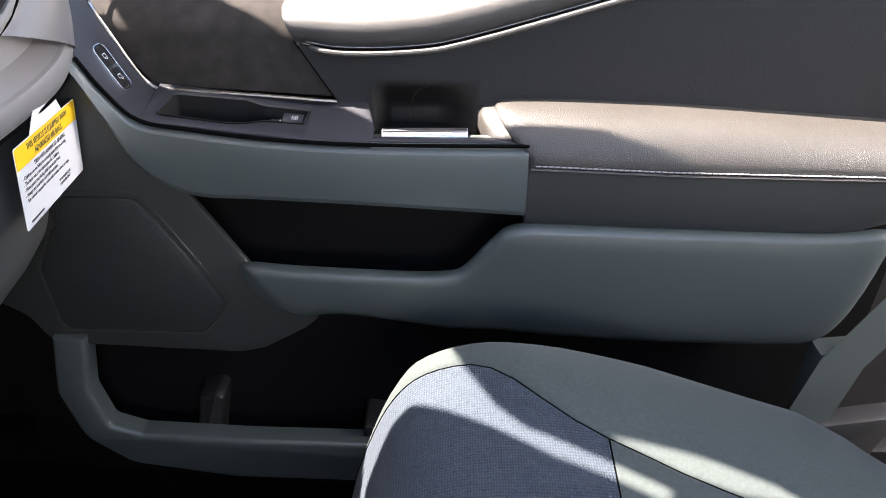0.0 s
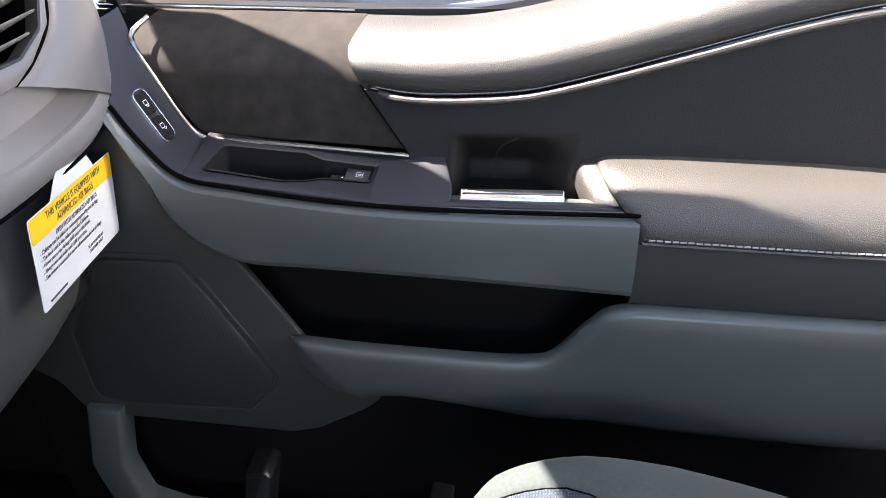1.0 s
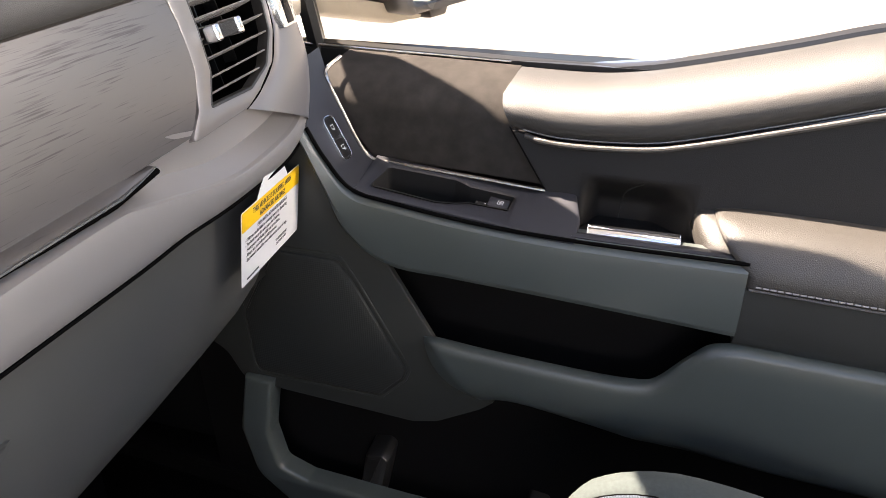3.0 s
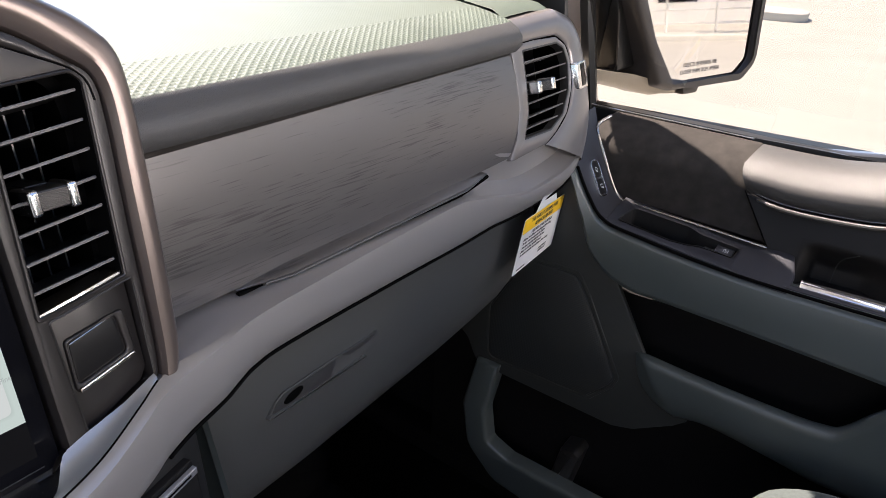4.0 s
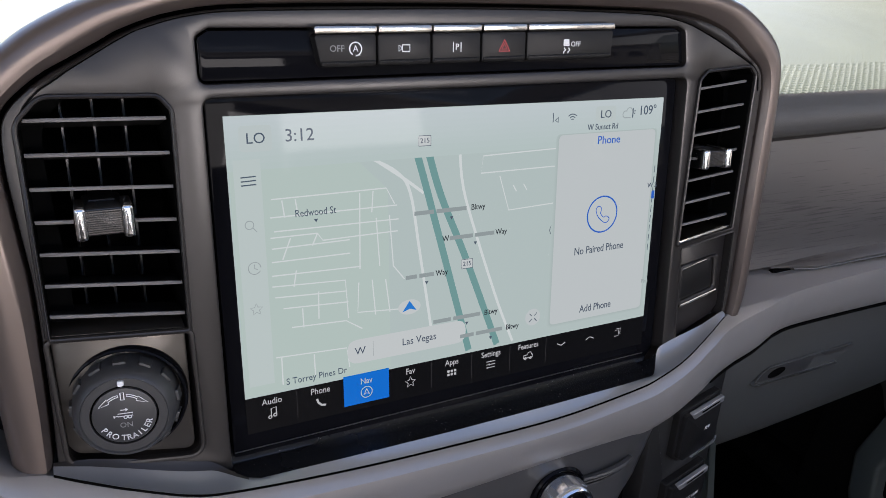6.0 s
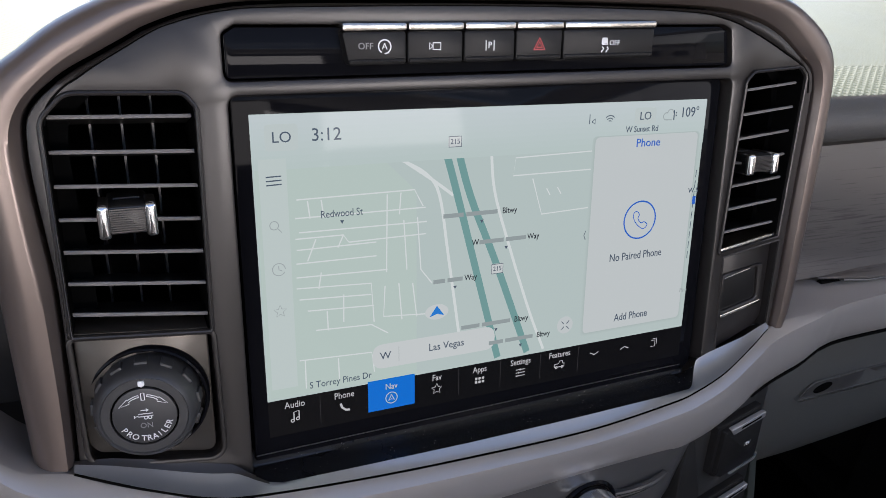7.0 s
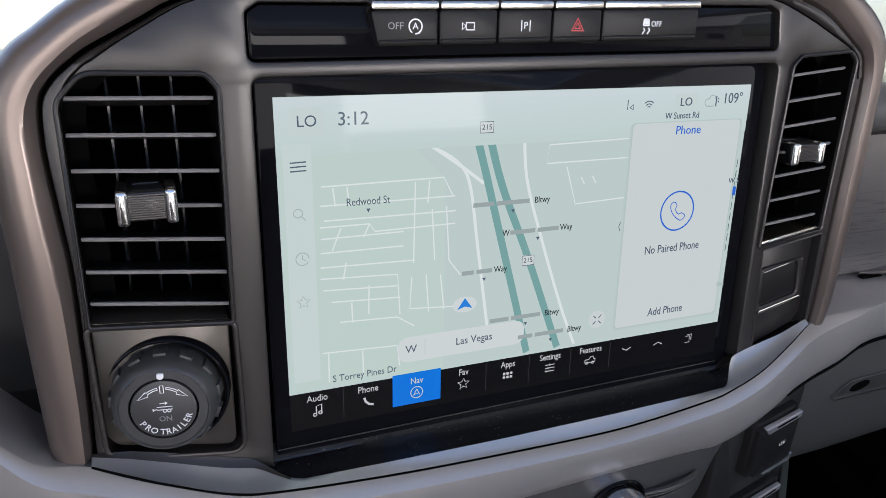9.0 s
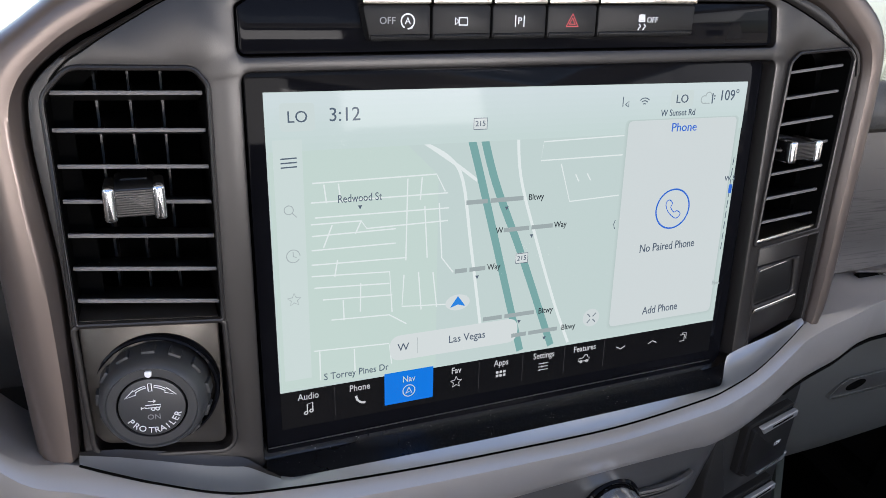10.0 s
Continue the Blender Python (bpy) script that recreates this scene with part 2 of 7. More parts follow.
def tinted(name, color):
    """Thin tinted glass: light goes straight through, with a faint gloss."""
    m = bpy.data.materials.new(name)
    m.use_nodes = True
    n, l = m.node_tree.nodes, m.node_tree.links
    clear, gloss, mix = n.new("ShaderNodeBsdfTransparent"), n.new("ShaderNodeBsdfGlossy"), n.new("ShaderNodeMixShader")
    clear.inputs[0].default_value = (*color, 1)
    gloss.inputs["Roughness"].default_value = 0.02
    mix.inputs[0].default_value = 0.05
    l.new(clear.outputs[0], mix.inputs[1]), l.new(gloss.outputs[0], mix.inputs[2])
    l.new(mix.outputs[0], n["Material Output"].inputs[0])
    return m


TINT = tinted("tinted_window_glass", (0.26, 0.25, 0.235))
FRONTGLASS = tinted("windscreen_glass", (0.50, 0.54, 0.56))
ROOFGLASS = tinted("roof_glass", (0.75, 0.76, 0.76))
PRIVACY = tinted("privacy_glass", (0.22, 0.22, 0.22))


# sand body colour, with light bounced from the ground painted in
CAP = material("lit_sand_paint", (0.52, 0.45, 0.36), 0.35, vary=0.05)
MIRRORSHELL = material("dark_mirror_shell", (0.095, 0.083, 0.078), 0.42, grain=0.3, grain_scale=900)

# ---- building helpers ----
def finish(name, bm, mat, angle=35):
    bmesh.ops.recalc_face_normals(bm, faces=bm.faces)
    for f in bm.faces:
        f.smooth = f.material_index == 0
        f.material_index = 0
    me = bpy.data.meshes.new(name)
    bm.to_mesh(me)
    bm.free()
    me.materials.append(mat)
    me.set_sharp_from_angle(angle=radians(angle))
    return me


def thing(name, at, label, category, group="", kind=""):
    ob = new(name)
    ob.location = at
    ob.empty_display_size = 0.02
    return tagged(ob, label, category, group, kind)


def part(name, bm, mat, parent, label="", angle=35):
    """One mesh, in world places, under a thing or a part."""
    ob = new(name, bm if isinstance(bm, bpy.types.Mesh) else finish(name, bm, mat, angle))
    ob.parent = parent
    if parent.type == "EMPTY":
        ob.matrix_parent_inverse = Matrix.Translation(parent.location).inverted()
    return tagged(ob, label)


def single(name, bm, mat, label, category, group="", kind="", angle=35):
    return tagged(new(name, finish(name, bm, mat, angle)), label, category, group, kind)


def spline(pts, steps=6, closed=False):
    """A Catmull-Rom line through the points."""
    P = [Vector(p) for p in pts]
    n = len(P)
    out = []
    for i in range(n if closed else n - 1):
        a = P[(i - 1) % n] if closed or i else P[0] * 2 - P[1]
        b, c = P[i], P[(i + 1) % n]
        d = P[(i + 2) % n] if closed or i + 2 < n else P[-1] * 2 - P[-2]
        for k in range(steps):
            t = k / steps
            out.append(0.5 * (2 * b + (c - a) * t + (2 * a - 5 * b + 4 * c - d) * t * t + (3 * b - a - 3 * c + d) * t ** 3))
    return out if closed else out + [P[-1]]


def rounded(pts, r, seg=5):
    """A closed outline with its corners rounded by r (one radius, or one a corner)."""
    out, n = [], len(pts)
    for i in range(n):
        p = Vector(pts[i][:2])
        a, b = Vector(pts[i - 1][:2]) - p, Vector(pts[(i + 1) % n][:2]) - p
        rad = r[i] if isinstance(r, (list, tuple)) else r
        ang = a.angle(b)
        cut = min(rad / max(math.tan(ang / 2), 0.05), 0.48 * a.length, 0.48 * b.length)
        if rad <= 0 or ang > 3.05:
            out.append(p)
            continue
        s, e = p + a.normalized() * cut, p + b.normalized() * cut
        for k in range(seg + 1):
            t = k / seg
            out.append(s * (1 - t) ** 2 + p * 2 * t * (1 - t) + e * t * t)
    return out


def box(u0, v0, u1, v1):
    return [(u0, v0), (u1, v0), (u1, v1), (u0, v1)]


def offset(loop, d):
    """The outline moved inwards by d (outwards if negative)."""
    n = len(loop)
    area = sum(loop[i - 1].x * loop[i].y - loop[i].x * loop[i - 1].y for i in range(n))
    s = 1 if area > 0 else -1
    out = []
    for i in range(n):
        a, b = (loop[i] - loop[i - 1]), (loop[(i + 1) % n] - loop[i])
        a = a.normalized() if a.length > 1e-9 else b.normalized()
        b = b.normalized() if b.length > 1e-9 else a
        m = Vector((-(a.y + b.y), a.x + b.x))
        m = m.normalized() * min(1.6, 1 / max(0.3, m.length / 2)) if m.length > 1e-6 else Vector((-a.y, a.x))
        out.append(loop[i] + m * d * s)
    return out


class Frame:
    """Flat coordinates (a, b) and height c over them, laid into the world."""

    def __init__(self, origin, a, b):
        self.o = Vector(origin)
        self.a = Vector(a).normalized()
        self.b = (Vector(b) - self.a * Vector(b).dot(self.a)).normalized()
        self.c = self.a.cross(self.b)

    def __call__(self, a, b, c=0.0):
        return self.o + self.a * a + self.b * b + self.c * c

    def matrix(self, a=0, b=0, c=0):
        m = Matrix((self.a, self.b, self.c)).transposed().to_4x4()
        m.translation = self(a, b, c)
        return m


def plate(fr, outline, c0, c1, bevel=0.0, holes=(), bm=None, back=False, seg=2):
    """A slab between the heights c0 and c1, with a rounded front edge and with holes through it."""
    bm = bm or bmesh.new()
    outline = [Vector(p[:2]) for p in outline]
    rims = []
    for loop, sign in [(outline, 1)] + [([Vector(p[:2]) for p in h], -1) for h in holes]:
        levels = [(0.0, c0)]
        if bevel:
            for k in range(seg + 1):
                t = k / seg * math.pi / 2
                levels.append((bevel * (1 - math.cos(t)), c1 - bevel * (1 - math.sin(t))))
        else:
            levels.append((0.0, c1))
        rows = []
        for d, c in levels:
            lp = offset(loop, d * sign) if d else loop
            rows.append([bm.verts.new(fr(p.x, p.y, c)) for p in lp])
        for r0, r1 in zip(rows, rows[1:]):
            for i in range(len(r0)):
                bm.faces.new((r0[i - 1], r0[i], r1[i], r1[i - 1]))
        rims.append((rows[0], rows[-1]))
    for which in ((1, 0) if back else (1,)):
        if not holes:
            bm.faces.new(rims[0][which]).material_index = 1
        else:
            edges = [bm.edges.get((r[which][i - 1], r[which][i])) for r in rims for i in range(len(r[which]))]
            made = bmesh.ops.triangle_fill(bm, use_beauty=True, use_dissolve=False, edges=edges, normal=fr.c)
            for f in made["geom"]:
                if isinstance(f, bmesh.types.BMFace):
                    f.material_index = 1
    return bm


def loft(rows, closed=False, caps=False, bm=None):
    """A skin over rows of as many points each; closed: each row is a ring."""
    bm = bm or bmesh.new()
    R = [[bm.verts.new(p) for p in r] for r in rows]
    for a, b in zip(R, R[1:]):
        for i in range(0 if closed else 1, len(a)):
            bm.faces.new((a[i - 1], a[i], b[i], b[i - 1]))
    if caps:
        bm.faces.new(R[0]), bm.faces.new(R[-1])
    return bm


def tube(path, r, sides=8, closed=False, bm=None, flat=1.0, up=(0, 0, 1)):
    """A rod of radius r along the path; flat squeezes it along up."""
    P = [Vector(p) for p in path]
    n = len(P)
    rows = []
    for i in range(n):
        a = P[i - 1] if i or closed else P[0]
        b = P[(i + 1) % n] if i + 1 < n or closed else P[-1]
        d = (b - a).normalized()
        s = d.cross(Vector(up))
        s = s.normalized() if s.length > 1e-4 else d.orthogonal().normalized()
        w = s.cross(d)
        rows.append([P[i] + s * r * math.cos(2 * math.pi * k / sides) + w * r * flat * math.sin(2 * math.pi * k / sides) for k in range(sides)])
    if closed:
        rows.append(rows[0])
    return loft(rows, closed=True, caps=not closed, bm=bm)


def lathe(fr, profile, at=(0, 0), seg=32, bm=None):
    """Turned about the frame's height axis: profile of (radius, height)."""
    rows = []
    for r, c in profile:
        rows.append([fr(at[0] + r * math.cos(2 * math.pi * k / seg), at[1] + r * math.sin(2 * math.pi * k / seg), c) for k in range(seg)])
    bm = loft(rows, closed=True, bm=bm)
    return bm


def disc(fr, at, r, c0, c1, bevel=0.0, seg=32, bm=None):
    return plate(fr, [(at[0] + r * math.cos(2 * math.pi * k / seg), at[1] + r * math.sin(2 * math.pi * k / seg)) for k in range(seg)], c0, c1, bevel, bm=bm)


def words(fr, text, at, size, c, mat, parent, align="CENTER", turn=0.0, name="lettering", squeeze=1.0, thick=0.0001):
    """Lettering in the built-in font, as a thin mesh."""
    cu = bpy.data.curves.new(name, "FONT")
    cu.body, cu.size, cu.align_x, cu.align_y = text, size, align, "CENTER"
    cu.extrude, cu.resolution_u = thick, 3
    tmp = bpy.data.objects.new(name, cu)
    me = bpy.data.meshes.new_from_object(tmp)
    bpy.data.objects.remove(tmp)
    m = fr.matrix(at[0], at[1], c) @ Matrix.Rotation(turn, 4, "Z") @ Matrix.Diagonal((squeeze, 1, 1, 1))
    me.transform(m)
    me.materials.append(mat)
    return part(name, me, mat, parent)


def lines(fr, paths, width, c, thick=0.0002, bm=None, closed=False):
    """Flat strokes of one width along paths in the frame."""
    bm = bm or bmesh.new()
    for path in paths:
        P = [Vector(p) for p in path]
        n = len(P)
        L, R = [], []
        for i in range(n):
            a = P[i - 1] if (i or closed) else P[i]
            b = P[(i + 1) % n] if (i + 1 < n or closed) else P[i]
            d = b - a
            d = d.normalized() if d.length > 1e-9 else Vector((1, 0))
            s = Vector((-d.y, d.x)) * width / 2
            L.append(bm.verts.new(fr(*(P[i] + s), c)))
            R.append(bm.verts.new(fr(*(P[i] - s), c)))
        for i in range(0 if closed else 1, n):
            bm.faces.new((L[i - 1], L[i], R[i], R[i - 1]))
    return bm


def arc(cx, cy, r, a0, a1, n=16):
    return [(cx + r * math.cos(radians(a0 + (a1 - a0) * k / n)), cy + r * math.sin(radians(a0 + (a1 - a0) * k / n))) for k in range(n + 1)]


def at_x(curve, x):
    """Height of a piecewise line at x."""
    for (x0, z0), (x1, z1) in zip(curve, curve[1:]):
        if x <= x1:
            break
    t = (x - x0) / (x1 - x0)
    t = max(-0.5, min(1.5, t))
    return z0 + (z1 - z0) * t


DOOR = Frame((0, 0, 0), (1, 0, 0), (0, 0, 1))        # a = x, b = z, c = -y
DASH = Frame((0, 0, 0), (0, 1, 0), (0, 0, 1))        # a = y, b = z, c = x
SCR = Frame((-0.3435, -0.1652, 0.898), (0.0155, 1, 0), (-0.18, 0.0028, 0.984))  # the leaning face of the centre stack

# ================= setting: cabin shell and outside =================
GROUND_Z = -0.62
bm = bmesh.new()
bmesh.ops.create_grid(bm, x_segments=8, y_segments=8, size=900, matrix=Matrix.Translation((0, 0, GROUND_Z)))
single("ground", bm, CONCRETE, "pale sun-bleached concrete parking lot around the vehicle", "ground", kind="structure")

bm = plate(Frame((0, 0, 0), (1, 0, 0), (0, 1, 0)), rounded(box(-0.95, -1.02, 1.9, 0.70), 0.05), -0.03, 0.0, 0.01, back=True)
single("floor", bm, CARPET, "black carpeted cabin floor under the dashboard and seat", "floor", kind="structure")
bm = plate(Frame((-0.80, 0, 0), (0, 1, 0), (0.05, 0, 1)), rounded(box(-1.02, 0.0, 0.72, 0.985), 0.01), -0.05, 0.0, 0.01, back=True)
single("wall_front", bm, CARPET, "dark carpeted firewall of the footwell", "firewall", kind="structure")
# unseen roof, one object; its notched edge and slit are cut to shape sunlight
MOON = rounded(box(-0.19, -0.72, 0.95, 0.42), 0.05)
ROOF = [(1.9, -0.96), (1.9, 0.645), (0.10, 0.645), (0.0, 0.652), (-0.10, 0.662), (-0.16, 0.673), (-0.18, 0.678), (-0.25, 0.681), (-0.392, 0.698), (-0.423, 0.718), (-0.453, 0.735), (-0.502, 0.756), (-0.545, 0.780), (-0.60, 0.785), (-0.56, 0.69), (-0.46, 0.60), (-0.405, 0.575),
        (-0.387, 0.537), (-0.362, 0.494), (-0.341, 0.473), (-0.281, 0.445), (-0.245, 0.428), (-0.250, 0.413), (-0.283, 0.430), (-0.331, 0.449), (-0.377, 0.477), (-0.450, 0.519), (-0.475, 0.517),
        (-0.52, 0.49), (-0.53, 0.42), (-0.533, 0.30), (-0.535, -0.165), (-0.53, -0.63), (-0.50, -0.75), (-0.40, -0.83), (-0.31, -0.905), (-0.22, -0.97)]
SUN_SLIT = [(-0.326, 0.500), (-0.277, 0.470), (-0.212, 0.458), (-0.166, 0.442), (-0.150, 0.430), (-0.20, 0.434), (-0.239, 0.446), (-0.276, 0.465)]
bm = plate(Frame((0, 0, 1.26), (1, 0, 0), (0, 1, 0)), ROOF, 0.0, 0.015, 0.0, back=True, holes=[MOON, SUN_SLIT])
single("ceiling", bm, HEADLINER, "light grey cloth headliner, unseen, cut to shape the sunlight", "ceiling", kind="structure")
bm = plate(Frame((0, 0.712, 0), (1, 0, 0), (0, 0, 1)), [(-0.97, 0.0), (-0.48, 0.0), (-0.48, 0.84), (-0.97, 0.97)], -0.05, 0.0, 0.0, back=True)
single("kick_panel", bm, CARPET, "dark carpeted side of the footwell ahead of the door", "wall", kind="structure")
# unseen roof window, added to let sky light in from above
bm = plate(Frame((0, 0, 1.29), (1, 0, 0), (0, 1, 0)), offset(MOON, -0.01), 0.0, 0.004, back=True)
moon = single("window_5", bm, ROOFGLASS, "lightly tinted unseen roof window added above the seats", "window", kind="structure")
moon.visible_shadow = False
# windscreen tinted to hold back skylight; direct sun passes undimmed
bm = loft([[(x, y, z) for y in (-0.98, -0.55, -0.165, 0.22, 0.66)] for x, z in ((-1.45, 0.90), (-1.10, 1.06), (-0.80, 1.18), (-0.56, 1.262))])
screen_pane = single("window_6", bm, FRONTGLASS, "raked windscreen above the dashboard, tinted to dim skylight", "window", kind="structure")
screen_pane.visible_shadow = False
# back of the cab with its rear window
bm = plate(Frame((1.85, 0, 0), (0, 1, 0), (0, 0, 1)), box(-1.02, 0.0, 0.70, 1.27), -0.04, 0.0, 0.0, holes=[rounded(box(-0.80, 0.86, 0.46, 1.20), 0.06)], back=True)
single("wall_back", bm, DARK, "dark rear wall of the cab with a wide window opening", "wall", kind="structure")
# unseen driver's side below its window, its height set to hold back light
bm = plate(Frame((0, -1.0, 0), (1, 0, 0), (0, 0, 1)), rounded(box(-0.95, -0.02, 1.85, 0.95), 0.01), -0.06, 0.0, 0.01, back=True)
single("wall_driver_side", bm, DARK, "plain dark unseen lower side wall at the driver's place", "wall", kind="structure")
# unseen pane added to dim daylight from the driver's side
bm = plate(Frame((0, -0.965, 0.94), (1, 0, 0), (0, 0.10, 1)), box(-0.55, 0.0, 0.72, 0.33), -0.004, 0.0, back=True)
single("window_7", bm, FRONTGLASS, "unseen tinted pane added at the driver's window", "window", kind="structure").visible_shadow = False
# rear part of the passenger side
bm = plate(Frame((0, 0.74, 0), (1, 0, 0), (0, 0, 1)), box(0.50, 0.0, 1.85, 0.90), -0.05, 0.0, 0.02, back=True)
single("wall_passenger_side", bm, DARK, "dark lower side wall behind the passenger door", "wall", kind="structure")
# unseen tunnel between the footwells, added to block and bounce light
bm = plate(Frame((0, 0, 0), (1, 0, 0), (0, 1, 0)), rounded(box(-0.40, -0.31, 1.2, -0.025), 0.03), 0.0, 0.60, 0.03)
single("added_tunnel", bm, CONSOLE, "plain grey unseen tunnel added between the footwells to block and bounce light", "tunnel", kind="structure")
# pillars
for nm, side in (("pillar_passenger", 1), ("pillar_driver", -1)):
    rows = []
    for x, y, z, w in ((-1.02, 0.745, 0.93, 0.06), (-0.80, 0.735, 1.06, 0.06), (-0.60, 0.712, 1.17, 0.058), (-0.46, 0.685, 1.25, 0.056), (-0.38, 0.655, 1.32, 0.055), (-0.29, 0.622, 1.42, 0.055)):
        y = y if side > 0 else -0.33 - y
        s = side
        rows.append([(x + dx, y - s * dy, z + dz) for dx, dy, dz in ((0.02, 0, -0.02), (0.035, 0.25 * w, -0.03), (0.03, 0.8 * w, -0.03), (0.0, 1.4 * w, 0), (-0.03, 1.3 * w, 0.03), (-0.04, 0.3 * w, 0.02))])
    bm = loft(rows, closed=True, caps=True)
    single(nm, bm, GREY, "dark grey windscreen pillar trim at the dashboard's end", "pillar", kind="structure")
for nm, y in (("pillar_rear_1", 0.60), ("pillar_rear_2", -0.95)):
    bm = plate(Frame((0.72, y, 0.86), (1, 0, 0), (0, -0.12 if y > 0 else 0.12, 1)), rounded(box(0, 0, 0.12, 0.42), 0.02), -0.05, 0.0, 0.01, back=True)
    single(nm, bm, DARK, "dark pillar between front and rear side windows", "pillar", kind="structure")

bm = plate(Frame((-0.42, 0.70, 0.82), (-1, 0, 0), (0, -0.10, 1)), [(-0.025, -0.02), (0.52, 0.10), (0.34, 0.24), (0.10, 0.40), (-0.005, 0.46)], -0.01, 0.0, 0.002, back=True)
single("sail_panel", bm, DARK, "dark corner panel between window sash and pillar", "pillar", kind="structure")

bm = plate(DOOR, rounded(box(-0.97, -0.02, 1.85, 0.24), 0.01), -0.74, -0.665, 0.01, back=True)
single("sill_panel", bm, PIT_SHADE, "black plastic door sill along the cabin floor, darkened for shade", "door sill", kind="structure")
bm = plate(Frame((1.83, 0, 0), (0, 1, 0), (0, 0, 1)), box(-0.80, 0.86, 0.46, 1.20), -0.004, 0.0, back=True)
single("window_1", bm, PRIVACY, "dark tinted rear window of the cab", "window", kind="structure")
for k, y in ((2, 0.62), (3, -0.95)):
    bm = plate(Frame((0, y, 0.86), (1, 0, 0), (0, -0.1 if y > 0 else 0.1, 1)), box(0.84, 0.0, 1.83, 0.41), -0.004, 0.0, back=True)
    single("window_%d" % k, bm, PRIVACY, "dark tinted rear side window", "window", kind="structure")
bm = loft([[(x, 0.752, z + 0.004), (x, 0.752 - 0.106, 1.26)] for x, z in ((-0.39, 0.832), (-0.226, 0.829), (-0.10, 0.826), (0.007, 0.840), (0.16, 0.878), (0.72, 0.90))])
pane = single("window_4", bm, TINT, "lightly tinted closed passenger window", "window", kind="structure")
pane.visible_shadow = False

# ================= passenger door =================
door = thing("passenger_door", (0.0, 0.70, 0.25), "closed dark grey passenger door with padded armrest and storage pockets", "car door")
SILL = [(-0.40, 0.833), (-0.226, 0.829), (-0.10, 0.826), (-0.045, 0.830), (0.007, 0.840), (0.086, 0.859), (0.16, 0.878), (0.26, 0.893), (0.6, 0.905)]
PIPE = [(-0.152, 0.785), (-0.105, 0.778), (-0.036, 0.780), (0.009, 0.788), (0.094, 0.811), (0.173, 0.833), (0.236, 0.846), (0.35, 0.860), (0.6, 0.872)]
sill_s = [(p.x, p.y) for p in spline([(*p, 0) for p in SILL], 5)]
pipe_s = [(p.x, p.y) for p in spline([(*p, 0) for p in PIPE], 5)]


def card_y(z):
    return 0.664 + (z - 0.73) * 0.10


CARD = Frame((0, 0.664, 0.73), (1, 0, 0), (0, 0.10, 1))
# flat vinyl card under the piping, with the grab recess cut into it
outline = [(-0.118, -0.035), (0.56, -0.035), (0.56, 0.14)] + [(x, z - 0.73) for x, z in reversed(pipe_s) if x < 0.56] + [(-0.116, 0.0)]
recess = rounded([(-0.0805, -0.034), (0.0205, -0.034), (0.0205, 0.0185), (-0.0805, 0.0185)], [0, 0, 0.012, 0.004])
bm = plate(CARD, outline, -0.01, 0.0, 0.0, holes=[recess])
part("door_card", bm, VINYL, door, "flat charcoal vinyl panel")
def soft(x):
    x = max(0.0, min(1.0, x))
    return x * x * (3 - 2 * x)


def hollow(u, v):
    """Depth of the hand recess behind the card."""
    return 0.0006 - 0.030 * soft((u + 0.0815) / 0.016) * soft((0.0215 - u) / 0.042) ** 0.8 * soft((0.0195 - v) / 0.034) ** 0.8


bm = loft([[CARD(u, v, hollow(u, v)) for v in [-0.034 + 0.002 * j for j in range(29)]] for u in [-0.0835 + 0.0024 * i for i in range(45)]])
part("grab_recess", bm, RECESS_SHADE, door, "moulded hand recess with its shade put into the colour", angle=180)
bm = tube([CARD(u, v, hollow(u, v) + 0.0002) for u, v in [(p.x, p.y) for p in spline([(-0.026, 0.017, 0), (-0.037, 0.009, 0), (-0.044, -0.004, 0), (-0.047, -0.030, 0)], 6)]], 0.0006, 5)
part("recess_seam", bm, ARMSIDE, door)
# padded roll between piping and sill
rows = []
for i in range(60):
    x = -0.152 + i * 0.70 / 59
    zp, zs = at_x(pipe_s, x), at_x(sill_s, x)
    h = zs - zp
    yp = card_y(zp)
    row = []
    for w, dy in ((0.0, 0.007), (0.06, 0.003), (0.20, -0.002), (0.36, -0.0045), (0.48, -0.004), (0.62, 0.001), (0.76, 0.009), (0.88, 0.020), (0.96, 0.034), (1.0, 0.050), (1.0, 0.066)):
        xs = x if i else -0.150 - 0.014 * min(1, w * 1.3) + 0.007 * max(0, w - 0.7) / 0.3
        row.append((xs, yp + dy, zp + h * w))
    rows.append(row)
part("sill_pad", loft(rows), ROLLSKIN, door, "grained leather roll along the window sill", angle=80)
# piping and the row of stitches above it
pts = [(x, card_y(z) - 0.0058, z) for x, z in pipe_s if -0.13 < x < 0.56]
pts = [(-0.138, card_y(0.782) + 0.001, 0.7815)] + pts
bm = tube(pts, 0.0028, 10)
part("piping", bm, LEATHER, door, "raised piping")


def stitches(path, pitch, size, parent, mat, lift=(0, 0, 0)):
    """Single stitches along a path, joined in one seam."""
    P = [Vector(p) + Vector(lift) for p in path]
    bm, s, left = bmesh.new(), 0.0, pitch
    for a, b in zip(P, P[1:]):
        d = (b - a)
        n = d.length
        while left <= n:
            c = a + d * (left / n)
            t = d.normalized()
            tube([c - t * pitch * 0.38, c + t * pitch * 0.38 + Vector((0, -0.0002, 0.0003))], size, 5, bm=bm)
            left += pitch
        left -= n
    return tagged(part("stitching", bm, mat, parent, "grey stitching"), kind="stuff")


stitches([(x, card_y(z) - 0.0032, z + 0.0052) for x, z in pipe_s if -0.145 < x < 0.5], 0.0044, 0.00055, door, THREAD)
